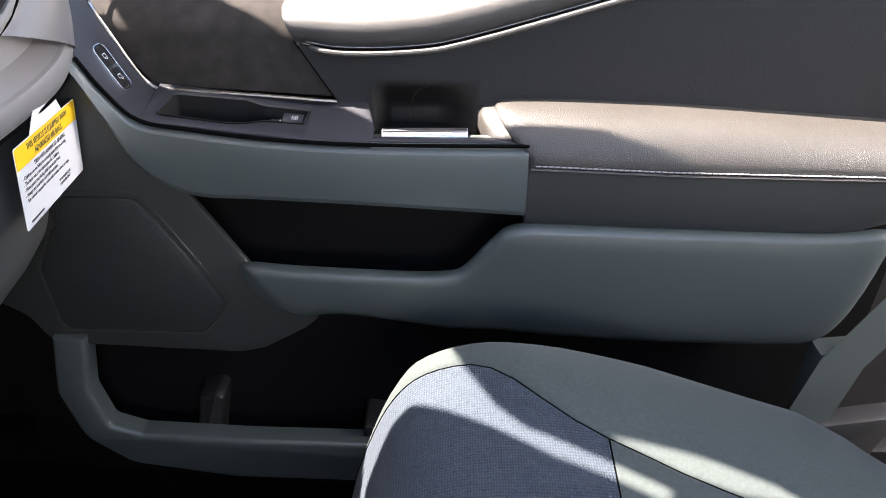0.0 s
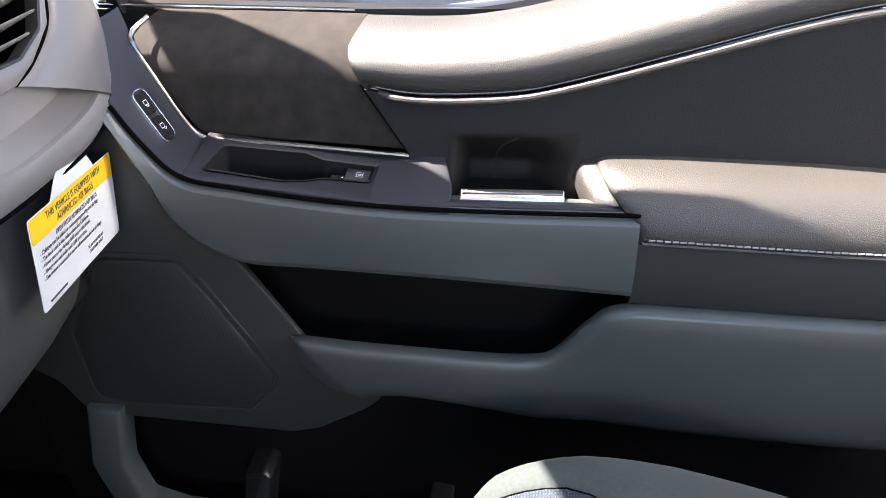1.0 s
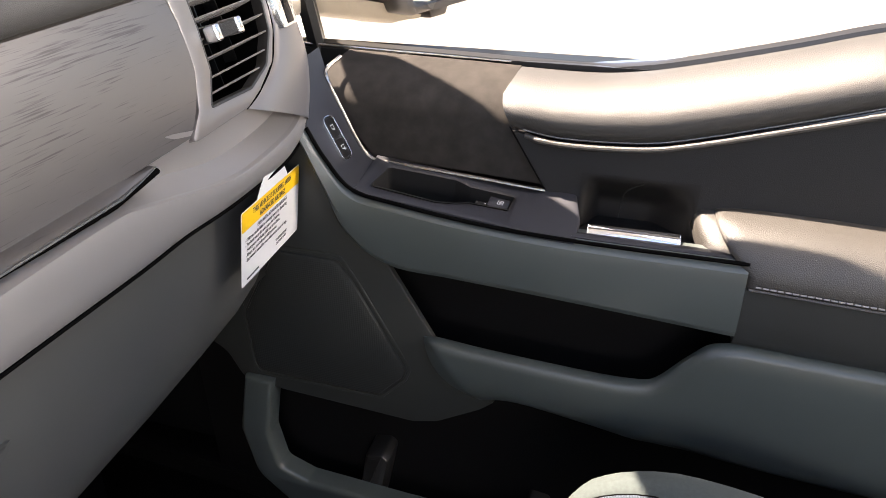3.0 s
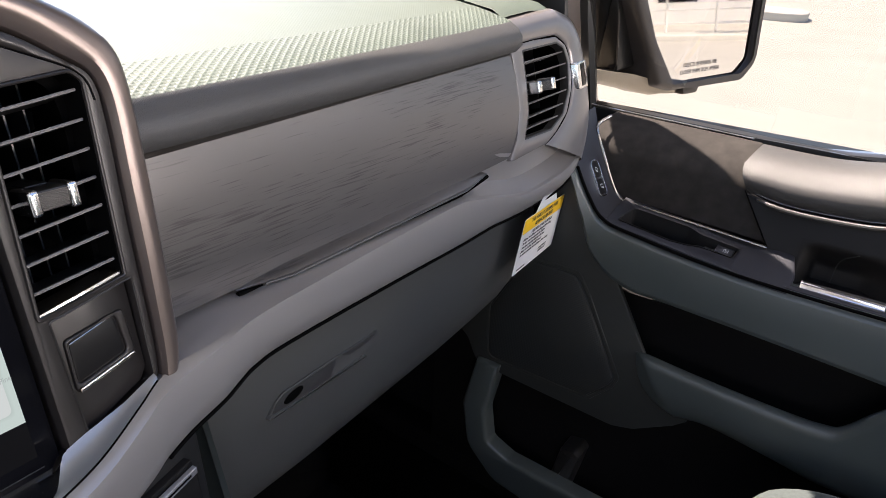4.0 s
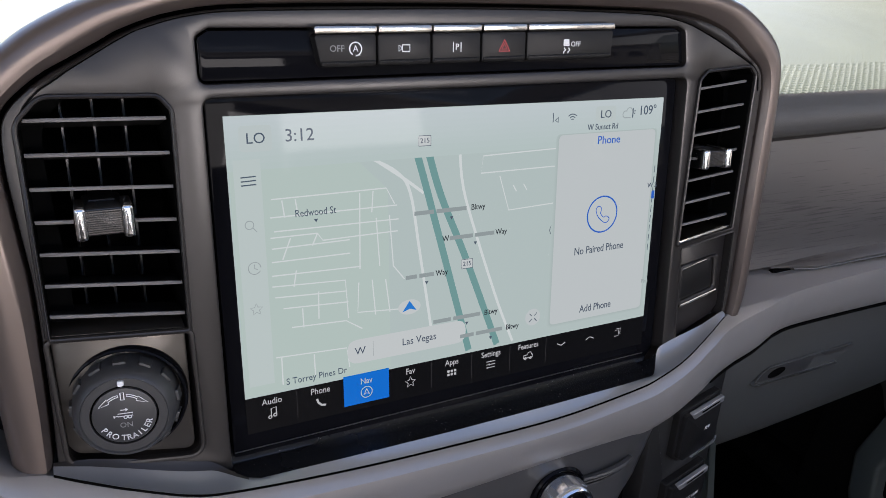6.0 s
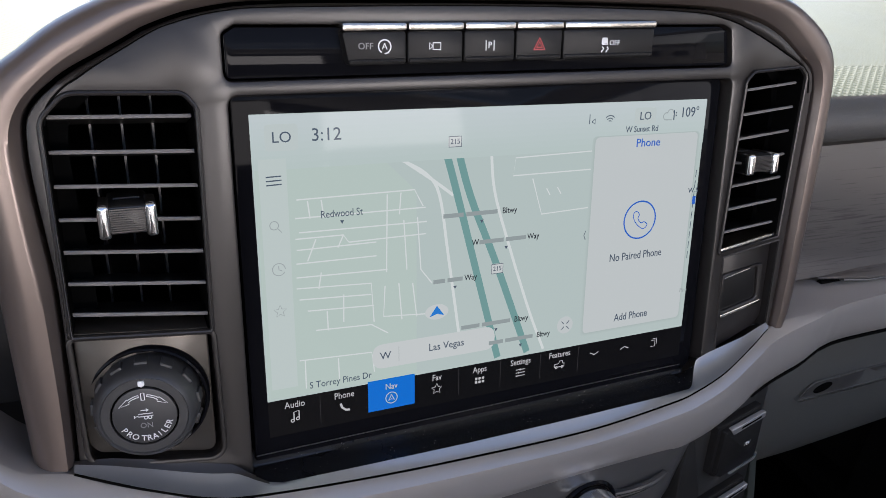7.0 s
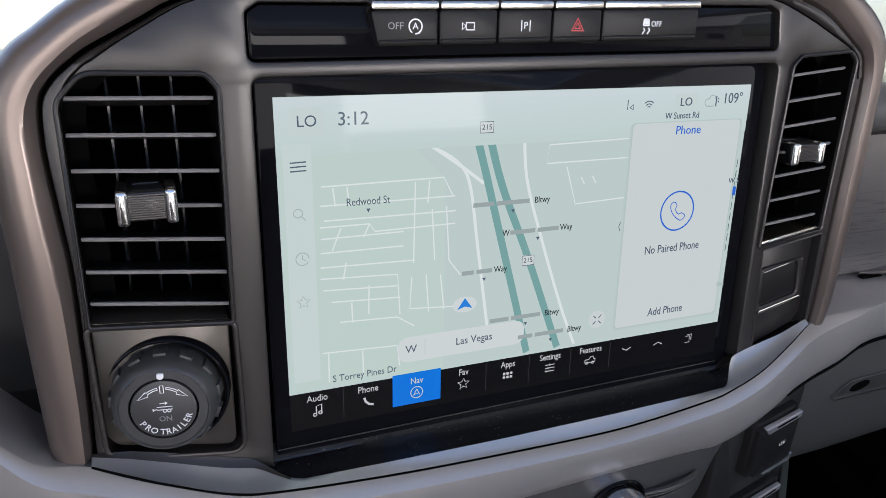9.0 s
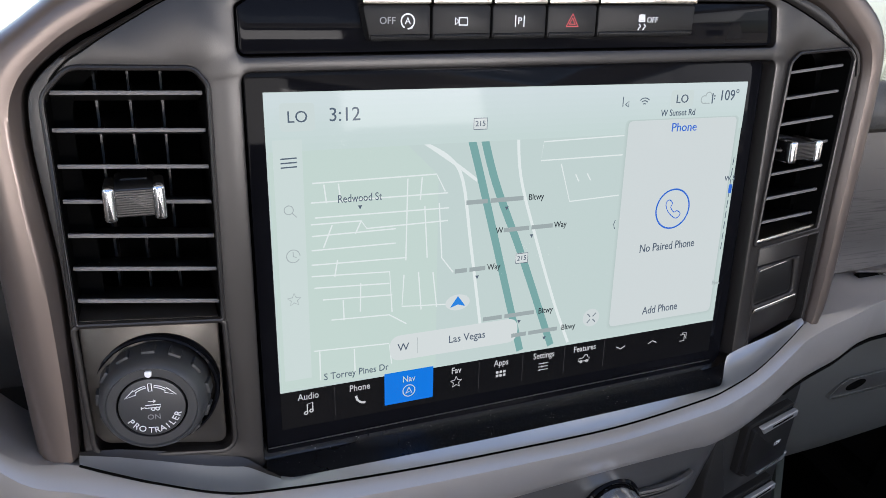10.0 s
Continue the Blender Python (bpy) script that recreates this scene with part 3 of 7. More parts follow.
# dark insert ahead of the slanting seam
rows = []
for i in range(26):
    t = i / 25
    row = []
    for w, y in ((0.0, 0.6755), (0.25, 0.6745), (0.5, 0.6735), (0.60, 0.6737), (0.66, 0.6752), (0.72, 0.6785), (0.79, 0.685), (0.87, 0.695), (0.94, 0.707), (0.985, 0.721), (1.0, 0.738)):
        x1 = -0.1165 - 0.0470 * min(1, w / 0.85) + (0.006 * (w - 0.85) / 0.15 if w > 0.85 else 0)
        x0 = -0.296 - 0.052 * min(1, w / 0.88) + (0.008 * (w - 0.88) / 0.12 if w > 0.88 else 0)
        x = x0 + (x1 - x0) * t
        z0 = 0.7425 + (0.731 - 0.7425) * t
        row.append((x, y, z0 + (at_x(sill_s, x) - z0) * w))
    rows.append(row)
part("door_insert", loft(rows), SUEDE, door, "mottled dark brown-grey insert panel", angle=80)
seam = []
for k in range(9):
    w = 0.60 * k / 8
    x = -0.1165 - 0.050 * w / 0.80
    z = 0.731 + (at_x(sill_s, x) - 0.731) * w
    seam.append((x + 0.0006, card_y(z) - 0.0004, z))
part("insert_seam", tube(seam, 0.0007, 6), VOID, door)
# chrome line round the insert
path = [(-0.333, 0.700, 0.834), (-0.3405, 0.684, 0.8265), (-0.3385, 0.676, 0.818), (-0.325, 0.6735, 0.791), (-0.312, 0.671, 0.766), (-0.300, 0.668, 0.7485),
        (-0.291, 0.667, 0.7425), (-0.275, 0.6665, 0.7407), (-0.20, 0.6665, 0.7358), (-0.117, 0.6655, 0.7298)]
bm = tube([p + Vector((0.0012, -0.0040, 0.0014)) for p in spline(path, 5)], 0.0021, 8)
part("chrome_line", bm, SATIN, door, "satin chrome line")
bm = tube([(x, 0.741, z + 0.0015) for x, z in sill_s if x < -0.15], 0.0012, 6)
part("sill_line", bm, CHROME, door, "thin bright line on the sill")
bm = loft([[(x, 0.742, z - 0.002), (x, 0.744, z + 0.003), (x, 0.752, z + 0.005), (x, 0.758, z - 0.01)] for x, z in sill_s])
part("window_seal", bm, BLACK, door, "black rubber window seal")

# switch panel: a flat rear part with the pull pocket, and a rising front part with the lock switch
SW = Frame((-0.289, 0.605, 0.735), (0.206, 0, -0.024), (0, 0.07, 0.013))
pocket = rounded([(0.012, 0.0135), (0.078, 0.0115), (0.096, 0.0155), (0.110, 0.0215), (0.146, 0.0235), (0.148, 0.0455), (0.104, 0.0455), (0.088, 0.0515), (0.019, 0.0485)], [0.006, 0.004, 0.008, 0.008, 0.003, 0.003, 0.008, 0.008, 0.006])
bm = plate(SW, rounded([(0.0, 0.0), (0.212, 0.0), (0.2115, 0.012), (0.2035, 0.062), (0.170, 0.0665), (0.0, 0.0650)], [0, 0.001, 0.012, 0.012, 0.01, 0]), -0.012, 0.0, 0.0015, holes=[pocket])
switch_panel = part("switch_panel", bm, SWITCH, door, "dark satin plastic switch panel")
rows = []
for a, f in ((0.150, 0.0), (0.160, 0.14), (0.170, 0.34), (0.180, 0.58), (0.190, 0.80), (0.200, 0.95), (0.206, 1.0), (0.2095, 0.97), (0.2112, 0.85), (0.2118, 0.60), (0.2122, -0.9)):
    rows.append([SW(a - 0.010 * max(0, (v - 0.03) / 0.036) * (a - 0.15) / 0.06, v, 0.0003 + 0.0065 * f * max(0.0, min(1.0, (v - 0.006) / 0.05)) ** 1.3) for v in (0.004, 0.012, 0.020, 0.030, 0.040, 0.050, 0.058, 0.063, 0.066)])
part("panel_end", loft(rows), SWITCH, switch_panel, "rounded rising end of the panel", angle=60)
rows = [[SW(p.x, p.y, c) for p in offset(pocket, k)] for c, k in ((0.0012, -0.0012), (0.0006, 0.0008), (-0.012, 0.001), (-0.050, 0.005))]
bm = loft(rows, closed=True)
bm.faces.new([v for v in bm.verts][-len(pocket):])
part("pull_pocket", bm, BLACK, switch_panel, "deep black pull pocket")
bm = plate(SW, rounded(box(0.1245, 0.0265, 0.1445, 0.0415), 0.0012), -0.012, -0.0015, 0.001)
sw = part("window_switch", bm, SWITCH, switch_panel, "dark window switch with a white symbol")
bm = lines(SW, [box(0.1335, 0.031, 0.1385, 0.0365)], 0.0007, -0.0012, closed=True)
lines(SW, [[(0.1345, 0.0345), (0.1375, 0.0345)], [(0.1345, 0.033), (0.1375, 0.033)]], 0.0006, -0.0012, bm=bm)
part("symbol", bm, PALE, sw)
bm = plate(SW, rounded(box(0.1105, 0.026, 0.1235, 0.042), 0.002), -0.03, -0.010, 0.002)
part("switch_lever", bm, DARK, switch_panel)
bm = plate(SW, rounded(box(0.1215, 0.030, 0.1235, 0.0335), 0.0004), -0.012, -0.0035, 0.0003)
part("switch_tip", bm, CHROME, switch_panel, "bright chrome tip")

# the front part is a bent sheet from the fascia's edge up to the chrome line
inner = [(-0.289, 0.606, 0.7355), (-0.313, 0.606, 0.763), (-0.328, 0.607, 0.790), (-0.346, 0.610, 0.822), (-0.36, 0.612, 0.85)]
outer = [(-0.289, 0.668, 0.7425), (-0.306, 0.670, 0.757), (-0.322, 0.674, 0.786), (-0.3385, 0.678, 0.820), (-0.352, 0.690, 0.845)]
A, B = spline(inner, 4), spline(outer, 4)
bm = loft([[a.lerp(b, k / 8) + Vector((0.004, 0, -0.003)) * math.sin(math.pi * k / 8) for k in range(9)] for a, b in zip(A, B)])
front_panel = part("switch_panel_front", bm, SWITCH, door, "rising front end of the switch panel", angle=60)
bm = tube([a.lerp(b, k / 8) + Vector((0.004, 0, -0.003)) * math.sin(math.pi * k / 8) + Vector((0.0003, 0, 0.0003)) for a, b in [(A[0], B[0])] for k in range(9)], 0.0007, 5)
part("panel_seam", bm, BLACK, door)
# lock switch
LK = Frame(A[6].lerp(B[6], 0.42) + Vector((0.0052, 0, 0.0012)), A[9].lerp(B[9], 0.42) - A[4].lerp(B[4], 0.42), (0, 1, 0.16))
if LK.c.x < 0:
    LK = Frame(LK.o, -LK.a, LK.b)
pill = rounded(box(-0.0215, -0.0078, 0.0215, 0.0078), 0.0062, 6)
bm = plate(LK, offset([Vector(p) for p in pill], -0.0014), -0.004, 0.0008, 0.0006, holes=[pill])
lock = part("lock_bezel", bm, CHROME, front_panel, "chrome bezel of the lock switch")
bm = plate(LK, pill, -0.004, -0.0010, 0.001)
part("lock_base", bm, BLACK, lock)
for k, nm in ((-0.0105, "lock_button"), (0.0105, "unlock_button")):
    bm = plate(LK, rounded(box(k - 0.0095, -0.0068, k + 0.0095, 0.0068), 0.0045, 5), -0.004, 0.0003, 0.0006)
    b = part(nm, bm, KEYCAP, lock)
    bm = lines(LK, [box(k - 0.0025, -0.0022, k + 0.0010, 0.0022)], 0.0007, 0.0005, closed=True)
    lines(LK, [arc(k + 0.001, 0.0003 if k < 0 else 0.0018, 0.0016, -90, 90, 8)], 0.0007, 0.0005, bm=bm)
    part("symbol", bm, PALE, lock)

# fascia of the armrest: swept strip
top = [(-0.352, 0.835), (-0.330, 0.793), (-0.3135, 0.7635), (-0.289, 0.736), (-0.244, 0.7265), (-0.164, 0.7165), (-0.075, 0.712), (0.0665, 0.7115)]
bot = [(-0.356, 0.815), (-0.333, 0.772), (-0.3165, 0.730), (-0.296, 0.684), (-0.254, 0.6565), (-0.189, 0.652), (-0.067, 0.645), (0.0665, 0.636)]
T, Bt = spline([(x, 0, z) for x, z in top], 6), spline([(x, 0, z) for x, z in bot], 6)
rows = []
for a, b in zip(T, Bt):
    h = (a - b).length
    d = (b - a) / h
    r = min(0.012, h * 0.3)
    prof = ((0.0, 0.630), (0.0002, 0.6105), (0.0012, 0.6092), (0.0058, 0.6020), (0.0072, 0.6008), (r * 1.2, 0.5990), (h * 0.6, 0.597), (h - 0.010 if h > 0.03 else h * 0.8, 0.5985), (h - 0.004 if h > 0.03 else h * 0.9, 0.602), (h, 0.610), (h, 0.640))
    rows.append([(a.x + d.x * s, y, a.z + d.z * s) for s, y in prof])
bm = loft(rows)
bm.faces.new([v for v in bm.verts][-len(rows[-1]):])
part("armrest_fascia", bm, FASCIA, door, "slate grey plastic armrest front", angle=24)
bm = tube([(p.x + 0.0004, 0.6046, p.z + 0.0004) for p in T[6:]], 0.0018, 6)
part("fascia_gap", bm, VOID, door)
# bright bar at the bottom of the grab recess
BAR = Frame((-0.0705, 0.6215, 0.7125), (1, 0, 0.004), (0, 1, 0.55))
bm = plate(BAR, rounded(box(0, 0.0, 0.0815, 0.0115), 0.0012), -0.006, 0.0, 0.001)
bar = part("grab_bar", bm, CHROME, door, "bright chrome bar")
part("bar_groove", plate(BAR, box(0.001, 0.0062, 0.0805, 0.0074), 0.0, 0.0003), BLACK, bar)
bm = plate(Frame((-0.084, 0.6112, 0.7134), (1, 0, -0.006), (0, 1, 0.02)), rounded(box(0, 0, 0.156, 0.0115), 0.002), -0.02, 0.0, 0.002)
part("grab_ledge", bm, SWITCH, door)
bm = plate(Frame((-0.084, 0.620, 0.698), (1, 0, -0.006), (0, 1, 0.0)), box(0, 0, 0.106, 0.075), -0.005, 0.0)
part("recess_floor", bm, RECESS_SHADE, door)

# padded armrest
PT = [(0.045, 0.7345), (0.10, 0.7350), (0.213, 0.7310), (0.414, 0.717), (0.58, 0.70)]
PS = [(0.067, 0.6925), (0.204, 0.6865), (0.395, 0.683), (0.58, 0.68)]
PB = [(0.067, 0.625), (0.163, 0.620), (0.274, 0.616), (0.37, 0.614), (0.41, 0.622), (0.45, 0.64), (0.58, 0.66)]


def pad_row(x, xf):
    zt, zs = at_x(PT, x), at_x(PS, x)
    return [(xf, y, zs + (zt - zs) * w) for y, w in ((0.690, 0.90), (0.668, 0.97), (0.655, 1.0), (0.640, 0.985), (0.625, 0.90), (0.613, 0.74), (0.604, 0.52), (0.599, 0.28), (0.5975, 0.08), (0.599, 0.0), (0.606, -0.02))]


rows = [[(p[0] + 0.016, p[1] + (0.006 if p[1] < 0.64 else 0), p[2] - 0.010 - (0.0 if p[1] > 0.65 else 0.0)) for p in pad_row(0.06, 0.06)]]
for x in (0.0665, 0.0685, 0.073, 0.085, 0.10, 0.13, 0.16, 0.20, 0.25, 0.30, 0.36, 0.42, 0.50, 0.58):
    k = {0.0665: 0.006, 0.0685: 0.003, 0.073: 0.001}.get(x, 0)
    r = pad_row(x, x)
    # the front end leans rearwards from top to bottom
    rows.append([(p[0] - max(0, (p[2] - 0.705)) * (1.0 if x < 0.09 else 0.3 if x < 0.12 else 0) , p[1] + k * 0.7, p[2] - k * 0.6) for p in r])
rows = rows[1:]
part("armrest_pad", loft(rows), LEATHER, door, "grained grey leather armrest pad", angle=80)
rows = []
for x, dz, dy in ((0.018, -0.016, 0.012), (0.0205, -0.006, 0.006), (0.026, -0.001, 0.002), (0.036, 0.0, 0.0), (0.046, 0.0, 0.0), (0.060, 0.0, 0.001)):
    rows.append([(x + kx, y + dy, z + dz) for kx, y, z in ((0, 0.690, 0.724), (0, 0.668, 0.7300), (0, 0.650, 0.7300), (0.004, 0.634, 0.7245), (0.010, 0.620, 0.7145), (0.016, 0.612, 0.707), (0.018, 0.612, 0.69))])
part("armrest_nose", loft(rows), LEATHER, door, "smooth front end of the armrest pad", angle=80)
rows = []
for x in (0.067, 0.10, 0.163, 0.22, 0.274, 0.33, 0.37, 0.40, 0.42, 0.45, 0.50, 0.58):
    zs, zb = at_x(PS, x), at_x(PB, x)
    rows.append([(x, y, zb + (zs - zb) * w) for y, w in ((0.606, 1.0), (0.600, 0.97), (0.600, 0.6), (0.603, 0.25), (0.607, 0.08), (0.613, 0.0), (0.65, 0.0))])
bm = loft(rows)
bm.faces.new([v for v in bm.verts][:7])
part("armrest_side", bm, ARMSIDE, door, "plain charcoal side of the armrest", angle=50)
stitches([(x, 0.5962, at_x(PS, x) + 0.0035) for x in [0.07 + 0.02 * i for i in range(24)]], 0.0058, 0.0009, door, THREAD)
bm = tube([(x, 0.5985, at_x(PS, x) - 0.001) for x in [0.069 + 0.03 * i for i in range(17)]], 0.0018, 6)
part("armrest_piping", bm, LEATHER, door)

# lower panel: speaker section, storage bin front, recess behind
speaker_edge = [(-0.56, 0.82), (-0.345, 0.82), (-0.318, 0.735), (-0.297, 0.690), (-0.268, 0.664), (-0.2575, 0.6485), (-0.213, 0.5700), (-0.15, 0.535), (-0.148, 0.500), (-0.163, 0.4865), (-0.212, 0.457), (-0.240, 0.4495), (-0.452, 0.461), (-0.470, 0.50), (-0.56, 0.56)]
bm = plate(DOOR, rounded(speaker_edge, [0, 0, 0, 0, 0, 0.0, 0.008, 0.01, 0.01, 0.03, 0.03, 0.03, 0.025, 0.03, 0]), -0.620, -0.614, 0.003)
part("speaker_panel", bm, SHADED_GREY, door, "slate grey plastic panel around the speaker")
g_pts = [Vector(p) for p in [(-0.390, 0.658), (-0.3115, 0.657), (-0.294, 0.629), (-0.2395, 0.5255), (-0.246, 0.5085), (-0.277, 0.4755), (-0.437, 0.478), (-0.440, 0.5665)]]
g_r = [0.012, 0.012, 0.012, 0.010, 0.010, 0.008, 0.014, 0.02]
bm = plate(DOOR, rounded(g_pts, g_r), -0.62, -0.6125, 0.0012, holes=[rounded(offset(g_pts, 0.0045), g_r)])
part("grille_rim", bm, SHADED_GREY, door)
bm = plate(DOOR, rounded(offset(g_pts, 0.0065), g_r), -0.62, -0.6105, 0.003)
part("speaker_grille", bm, GRILLE, door, "finely perforated dark speaker grille")
bin_top = [(-0.2235, 0.5760), (-0.2063, 0.5775), (-0.1558, 0.5730), (-0.0566, 0.5680), (-0.0085, 0.5690), (0.0099, 0.5765), (0.0348, 0.6070), (0.0592, 0.6260), (0.120, 0.6262), (0.230, 0.6220), (0.360, 0.6185), (0.416, 0.6230), (0.4360, 0.6180)]
bin_foot = [(-0.1660, 0.4870), (-0.1550, 0.4945), (-0.1180, 0.4995), (-0.0500, 0.4890), (-0.0100, 0.4810), (0.0080, 0.4790), (0.0300, 0.4770), (0.0550, 0.4755), (0.120, 0.4680), (0.230, 0.4610), (0.360, 0.4590), (0.400, 0.4660), (0.4190, 0.4960)]
BT, BF = spline([(x, 0, z) for x, z in bin_top], 5), spline([(x, 0, z) for x, z in bin_foot], 5)
rows = []
for i, (a, b) in enumerate(zip(BT, BF)):
    ramp = math.exp(-((a.x - 0.030) / 0.022) ** 2)
    end = max(0.0, 1 - i / 4.0)
    last = max(0.0, 1 - (len(BT) - 1 - i) / 6.0)
    row = [(a.x, 0.640, a.z - 0.07), (a.x, 0.613, a.z - 0.012), (a.x, 0.6115, a.z - 0.0010), (a.x, 0.6080 - 0.003 * ramp, a.z)]
    for w, y in ((0.022 + 0.05 * ramp, 0.6000), (0.045 + 0.06 * ramp, 0.5978), (0.16, 0.5968), (0.34, 0.5972), (0.52, 0.5988), (0.68, 0.6022), (0.80, 0.6070), (0.90, 0.6135), (0.97, 0.6215), (1.0, 0.6300)):
        p = a.lerp(b, w)
        row.append((p.x - 0.014 * end * math.sin(math.pi * w), y + 0.010 * end + 0.014 * last ** 2, p.z))
    row.append((b.x, 0.660, b.z))
    rows.append(row)
part("bin_front", loft(rows), GREY, door, "slate grey front of the storage bin, rolled under at its foot", angle=50)
bm = plate(DOOR, box(-0.32, 0.48, 0.16, 0.684), -0.72, -0.690, 0.0)
part("bin_back", bm, DARK, door, "dark back of the storage bin")
bm = plate(Frame((-0.22, 0.66, 0.50), (1, 0, -0.02), (0, -1, 0)), box(0, -0.05, 0.33, 0.035), -0.01, 0.0)
part("bin_floor", bm, BLACK, door)
bm = tube([(-0.095, 0.689, 0.640), (-0.08, 0.689, 0.627), (-0.06, 0.689, 0.617), (0.05, 0.689, 0.606)], 0.0008, 5)
part("bin_seam", bm, GREY, door)
# low open pocket along the door's foot
low = [(-0.447, 0.475), (-0.466, 0.39), (-0.453, 0.317), (-0.404, 0.270), (-0.275, 0.245), (0.42, 0.225), (0.44, 0.47), (0.40, 0.465), (0.40, 0.296), (-0.258, 0.313), (-0.382, 0.321), (-0.418, 0.336), (-0.427, 0.389), (-0.410, 0.475)]
bm = plate(DOOR, rounded(low, [0, 0.03, 0.04, 0.04, 0.02, 0.02, 0, 0, 0.01, 0, 0.01, 0.012, 0.03, 0]), -0.63, -0.604, 0.006, seg=3)
part("pocket_rim", bm, GREY, door, "dark rim of the low door pocket")
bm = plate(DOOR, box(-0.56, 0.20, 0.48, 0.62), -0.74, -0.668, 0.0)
part("pocket_back", bm, PIT_SHADE, door, "inside of the low door pocket, blackened for shade")
bm = plate(DOOR, rounded([(-0.330, 0.27), (-0.300, 0.27), (-0.282, 0.358), (-0.290, 0.366), (-0.312, 0.362)], 0.006), -0.668, -0.630, 0.006)
part("pocket_rib", bm, BLACK, door)
bm = plate(DOOR, rounded([(-0.116, 0.26), (-0.090, 0.26), (-0.086, 0.322), (-0.112, 0.326)], 0.005), -0.668, -0.618, 0.005)
part("pocket_rib", bm, BLACK, door)
bm = plate(DOOR, box(-0.56, 0.60, 0.60, 0.83), -0.78, -0.742, 0.0)
part("door_skin", bm, BLACK, door)
# sash at the window's front end
rows = []
for z, x in ((0.825, -0.372), (0.90, -0.3795), (1.0, -0.389), (1.10, -0.398), (1.20, -0.408), (1.30, -0.40)):
    yy = 0.745 - (z - 0.83) * 0.16
    rows.append([(x, yy, z), (x - 0.006, yy - 0.006, z + 0.002), (x - 0.018, yy - 0.004, z + 0.006), (x - 0.022, yy + 0.012, z + 0.006), (x - 0.004, yy + 0.014, z)])
part("window_frame", loft(rows, closed=True, caps=True), BLACK, door, "black window frame")

# ================= dashboard =================
dash = thing("dashboard", (-0.55, 0.25, 0.55), "dark grey dashboard with streaked trim panel and satin silver band", "dashboard")
# padded top: front roll, embossed strip, then the long plane to the windscreen
prof = [(-0.366, 0.930), (-0.354, 0.9345), (-0.3475, 0.942), (-0.348, 0.950), (-0.353, 0.957), (-0.362, 0.9625)]
strip = [(-0.362, 0.9625), (-0.372, 0.9665), (-0.385, 0.970), (-0.400, 0.973)]
deck = [(-0.400, 0.973), (-0.46, 0.981), (-0.56, 0.990), (-0.70, 0.992), (-0.92, 0.985), (-1.04, 0.955)]


def along_y(profile, y0, y1, steps=12, bow=0.010):
    """A profile of (x, z) drawn along the dashboard, with a slight bow."""
    rows = []
    for i in range(steps + 1):
        y = y0 + (y1 - y0) * i / steps
        k = bow * ((y - 0.05) / 0.45) ** 2
        rows.append([(x - k, y, z) for x, z in profile])
    return rows


part("dash_roll", loft(along_y(prof, 0.049, 0.492)), ROLL, dash, "grained vinyl front roll", angle=60)
part("embossed_strip", loft(along_y(strip, 0.049, 0.492)), MESHED, dash, "diamond embossed strip", angle=60)
part("dash_deck", loft(along_y(deck, -1.0, 0.70, 20)), DASHTOP, dash, "sunlit grained vinyl top", angle=60)
# corner of the top over the side vent
rows = []
for y, dz in ((0.488, 0.0), (0.54, 0.002), (0.585, 0.0), (0.615, -0.010), (0.638, -0.034), (0.652, -0.07)):
    rows.append([(-0.380, y, 0.9655 + dz), (-0.392, y, 0.972 + dz), (-0.43, y, 0.978 + dz * 0.8), (-0.56, y, 0.987 + dz * 0.3), (-0.70, y, 0.987)])
part("top_corner", loft(rows), DASHTOP, dash, angle=60)
# streaked trim panel (upper glove box lid)
def trim_x(y, z):
    """The panel's plane: it leans more towards the side vent."""
    k = (y - 0.1) / 0.4
    return -0.362 + 0.013 * k - (0.14 + 0.13 * k) * (z - 0.88)


rows = []
for i in range(25):
    t = i / 24
    y0 = 0.050 + (0.4860 - 0.050) * t
    z0, z1 = 0.8165 + 0.0125 * t, 0.9325 + 0.0070 * t
    row = []
    for k in range(15):
        w = k / 14
        # the far end is bowed, and runs in towards its foot
        y = y0 - t ** 6 * (0.036 * max(0.0, 0.55 - w) ** 1.6 / 0.385 + 0.004 * max(0.0, w - 0.75))
        z = z0 + (z1 - z0) * w
        row.append((trim_x(y, z) - 0.0045 * max(0.0, w - 0.55) ** 2 * 4 - 0.0060 * max(0.0, 0.45 - w) ** 2 * 4 - (0.012 if k in (0, 14) else 0.0), y, z))
    rows.append(row)
rows.append([(p[0] - 0.010, p[1] + 0.0012, p[2]) for p in rows[-1]])
part("trim_panel", loft(rows), TRIM, dash, "streaked dark metallic trim panel", angle=40)
# grip under the panel
rows = []
for i in range(15):
    y = 0.116 + i * (0.412 - 0.116) / 14
    k = min(1, min(i, 14 - i) / 2.0 + 0.05)
    z = 0.8265 + 0.0065 * (y - 0.116) / 0.30
    x = trim_x(y, z) - 0.002
    rows.append([(x - 0.004, y, z + 0.0030 * k), (x + 0.004 * k, y, z + 0.0018 * k), (x + 0.0085 * k, y, z - 0.0006), (x + 0.0080 * k, y, z - 0.0026 * k), (x - 0.001, y, z - 0.0060 * k), (x - 0.008, y, z - 0.0060 * k)])
grip = part("glovebox_grip", loft(rows), TRIM, dash, "long dark grip lip", angle=30)
part("grip_edge", tube([r[3] + Vector((0.0004, 0, -0.0004)) for r in [[Vector(p) for p in row] for row in rows[1:]]], 0.0008, 6), LIDGREY, grip, "paler edge")
part("grip_gap", tube([r[4] + Vector((0.003, 0, -0.0022)) for r in [[Vector(p) for p in row] for row in rows]], 0.0022, 6), VOID, grip)

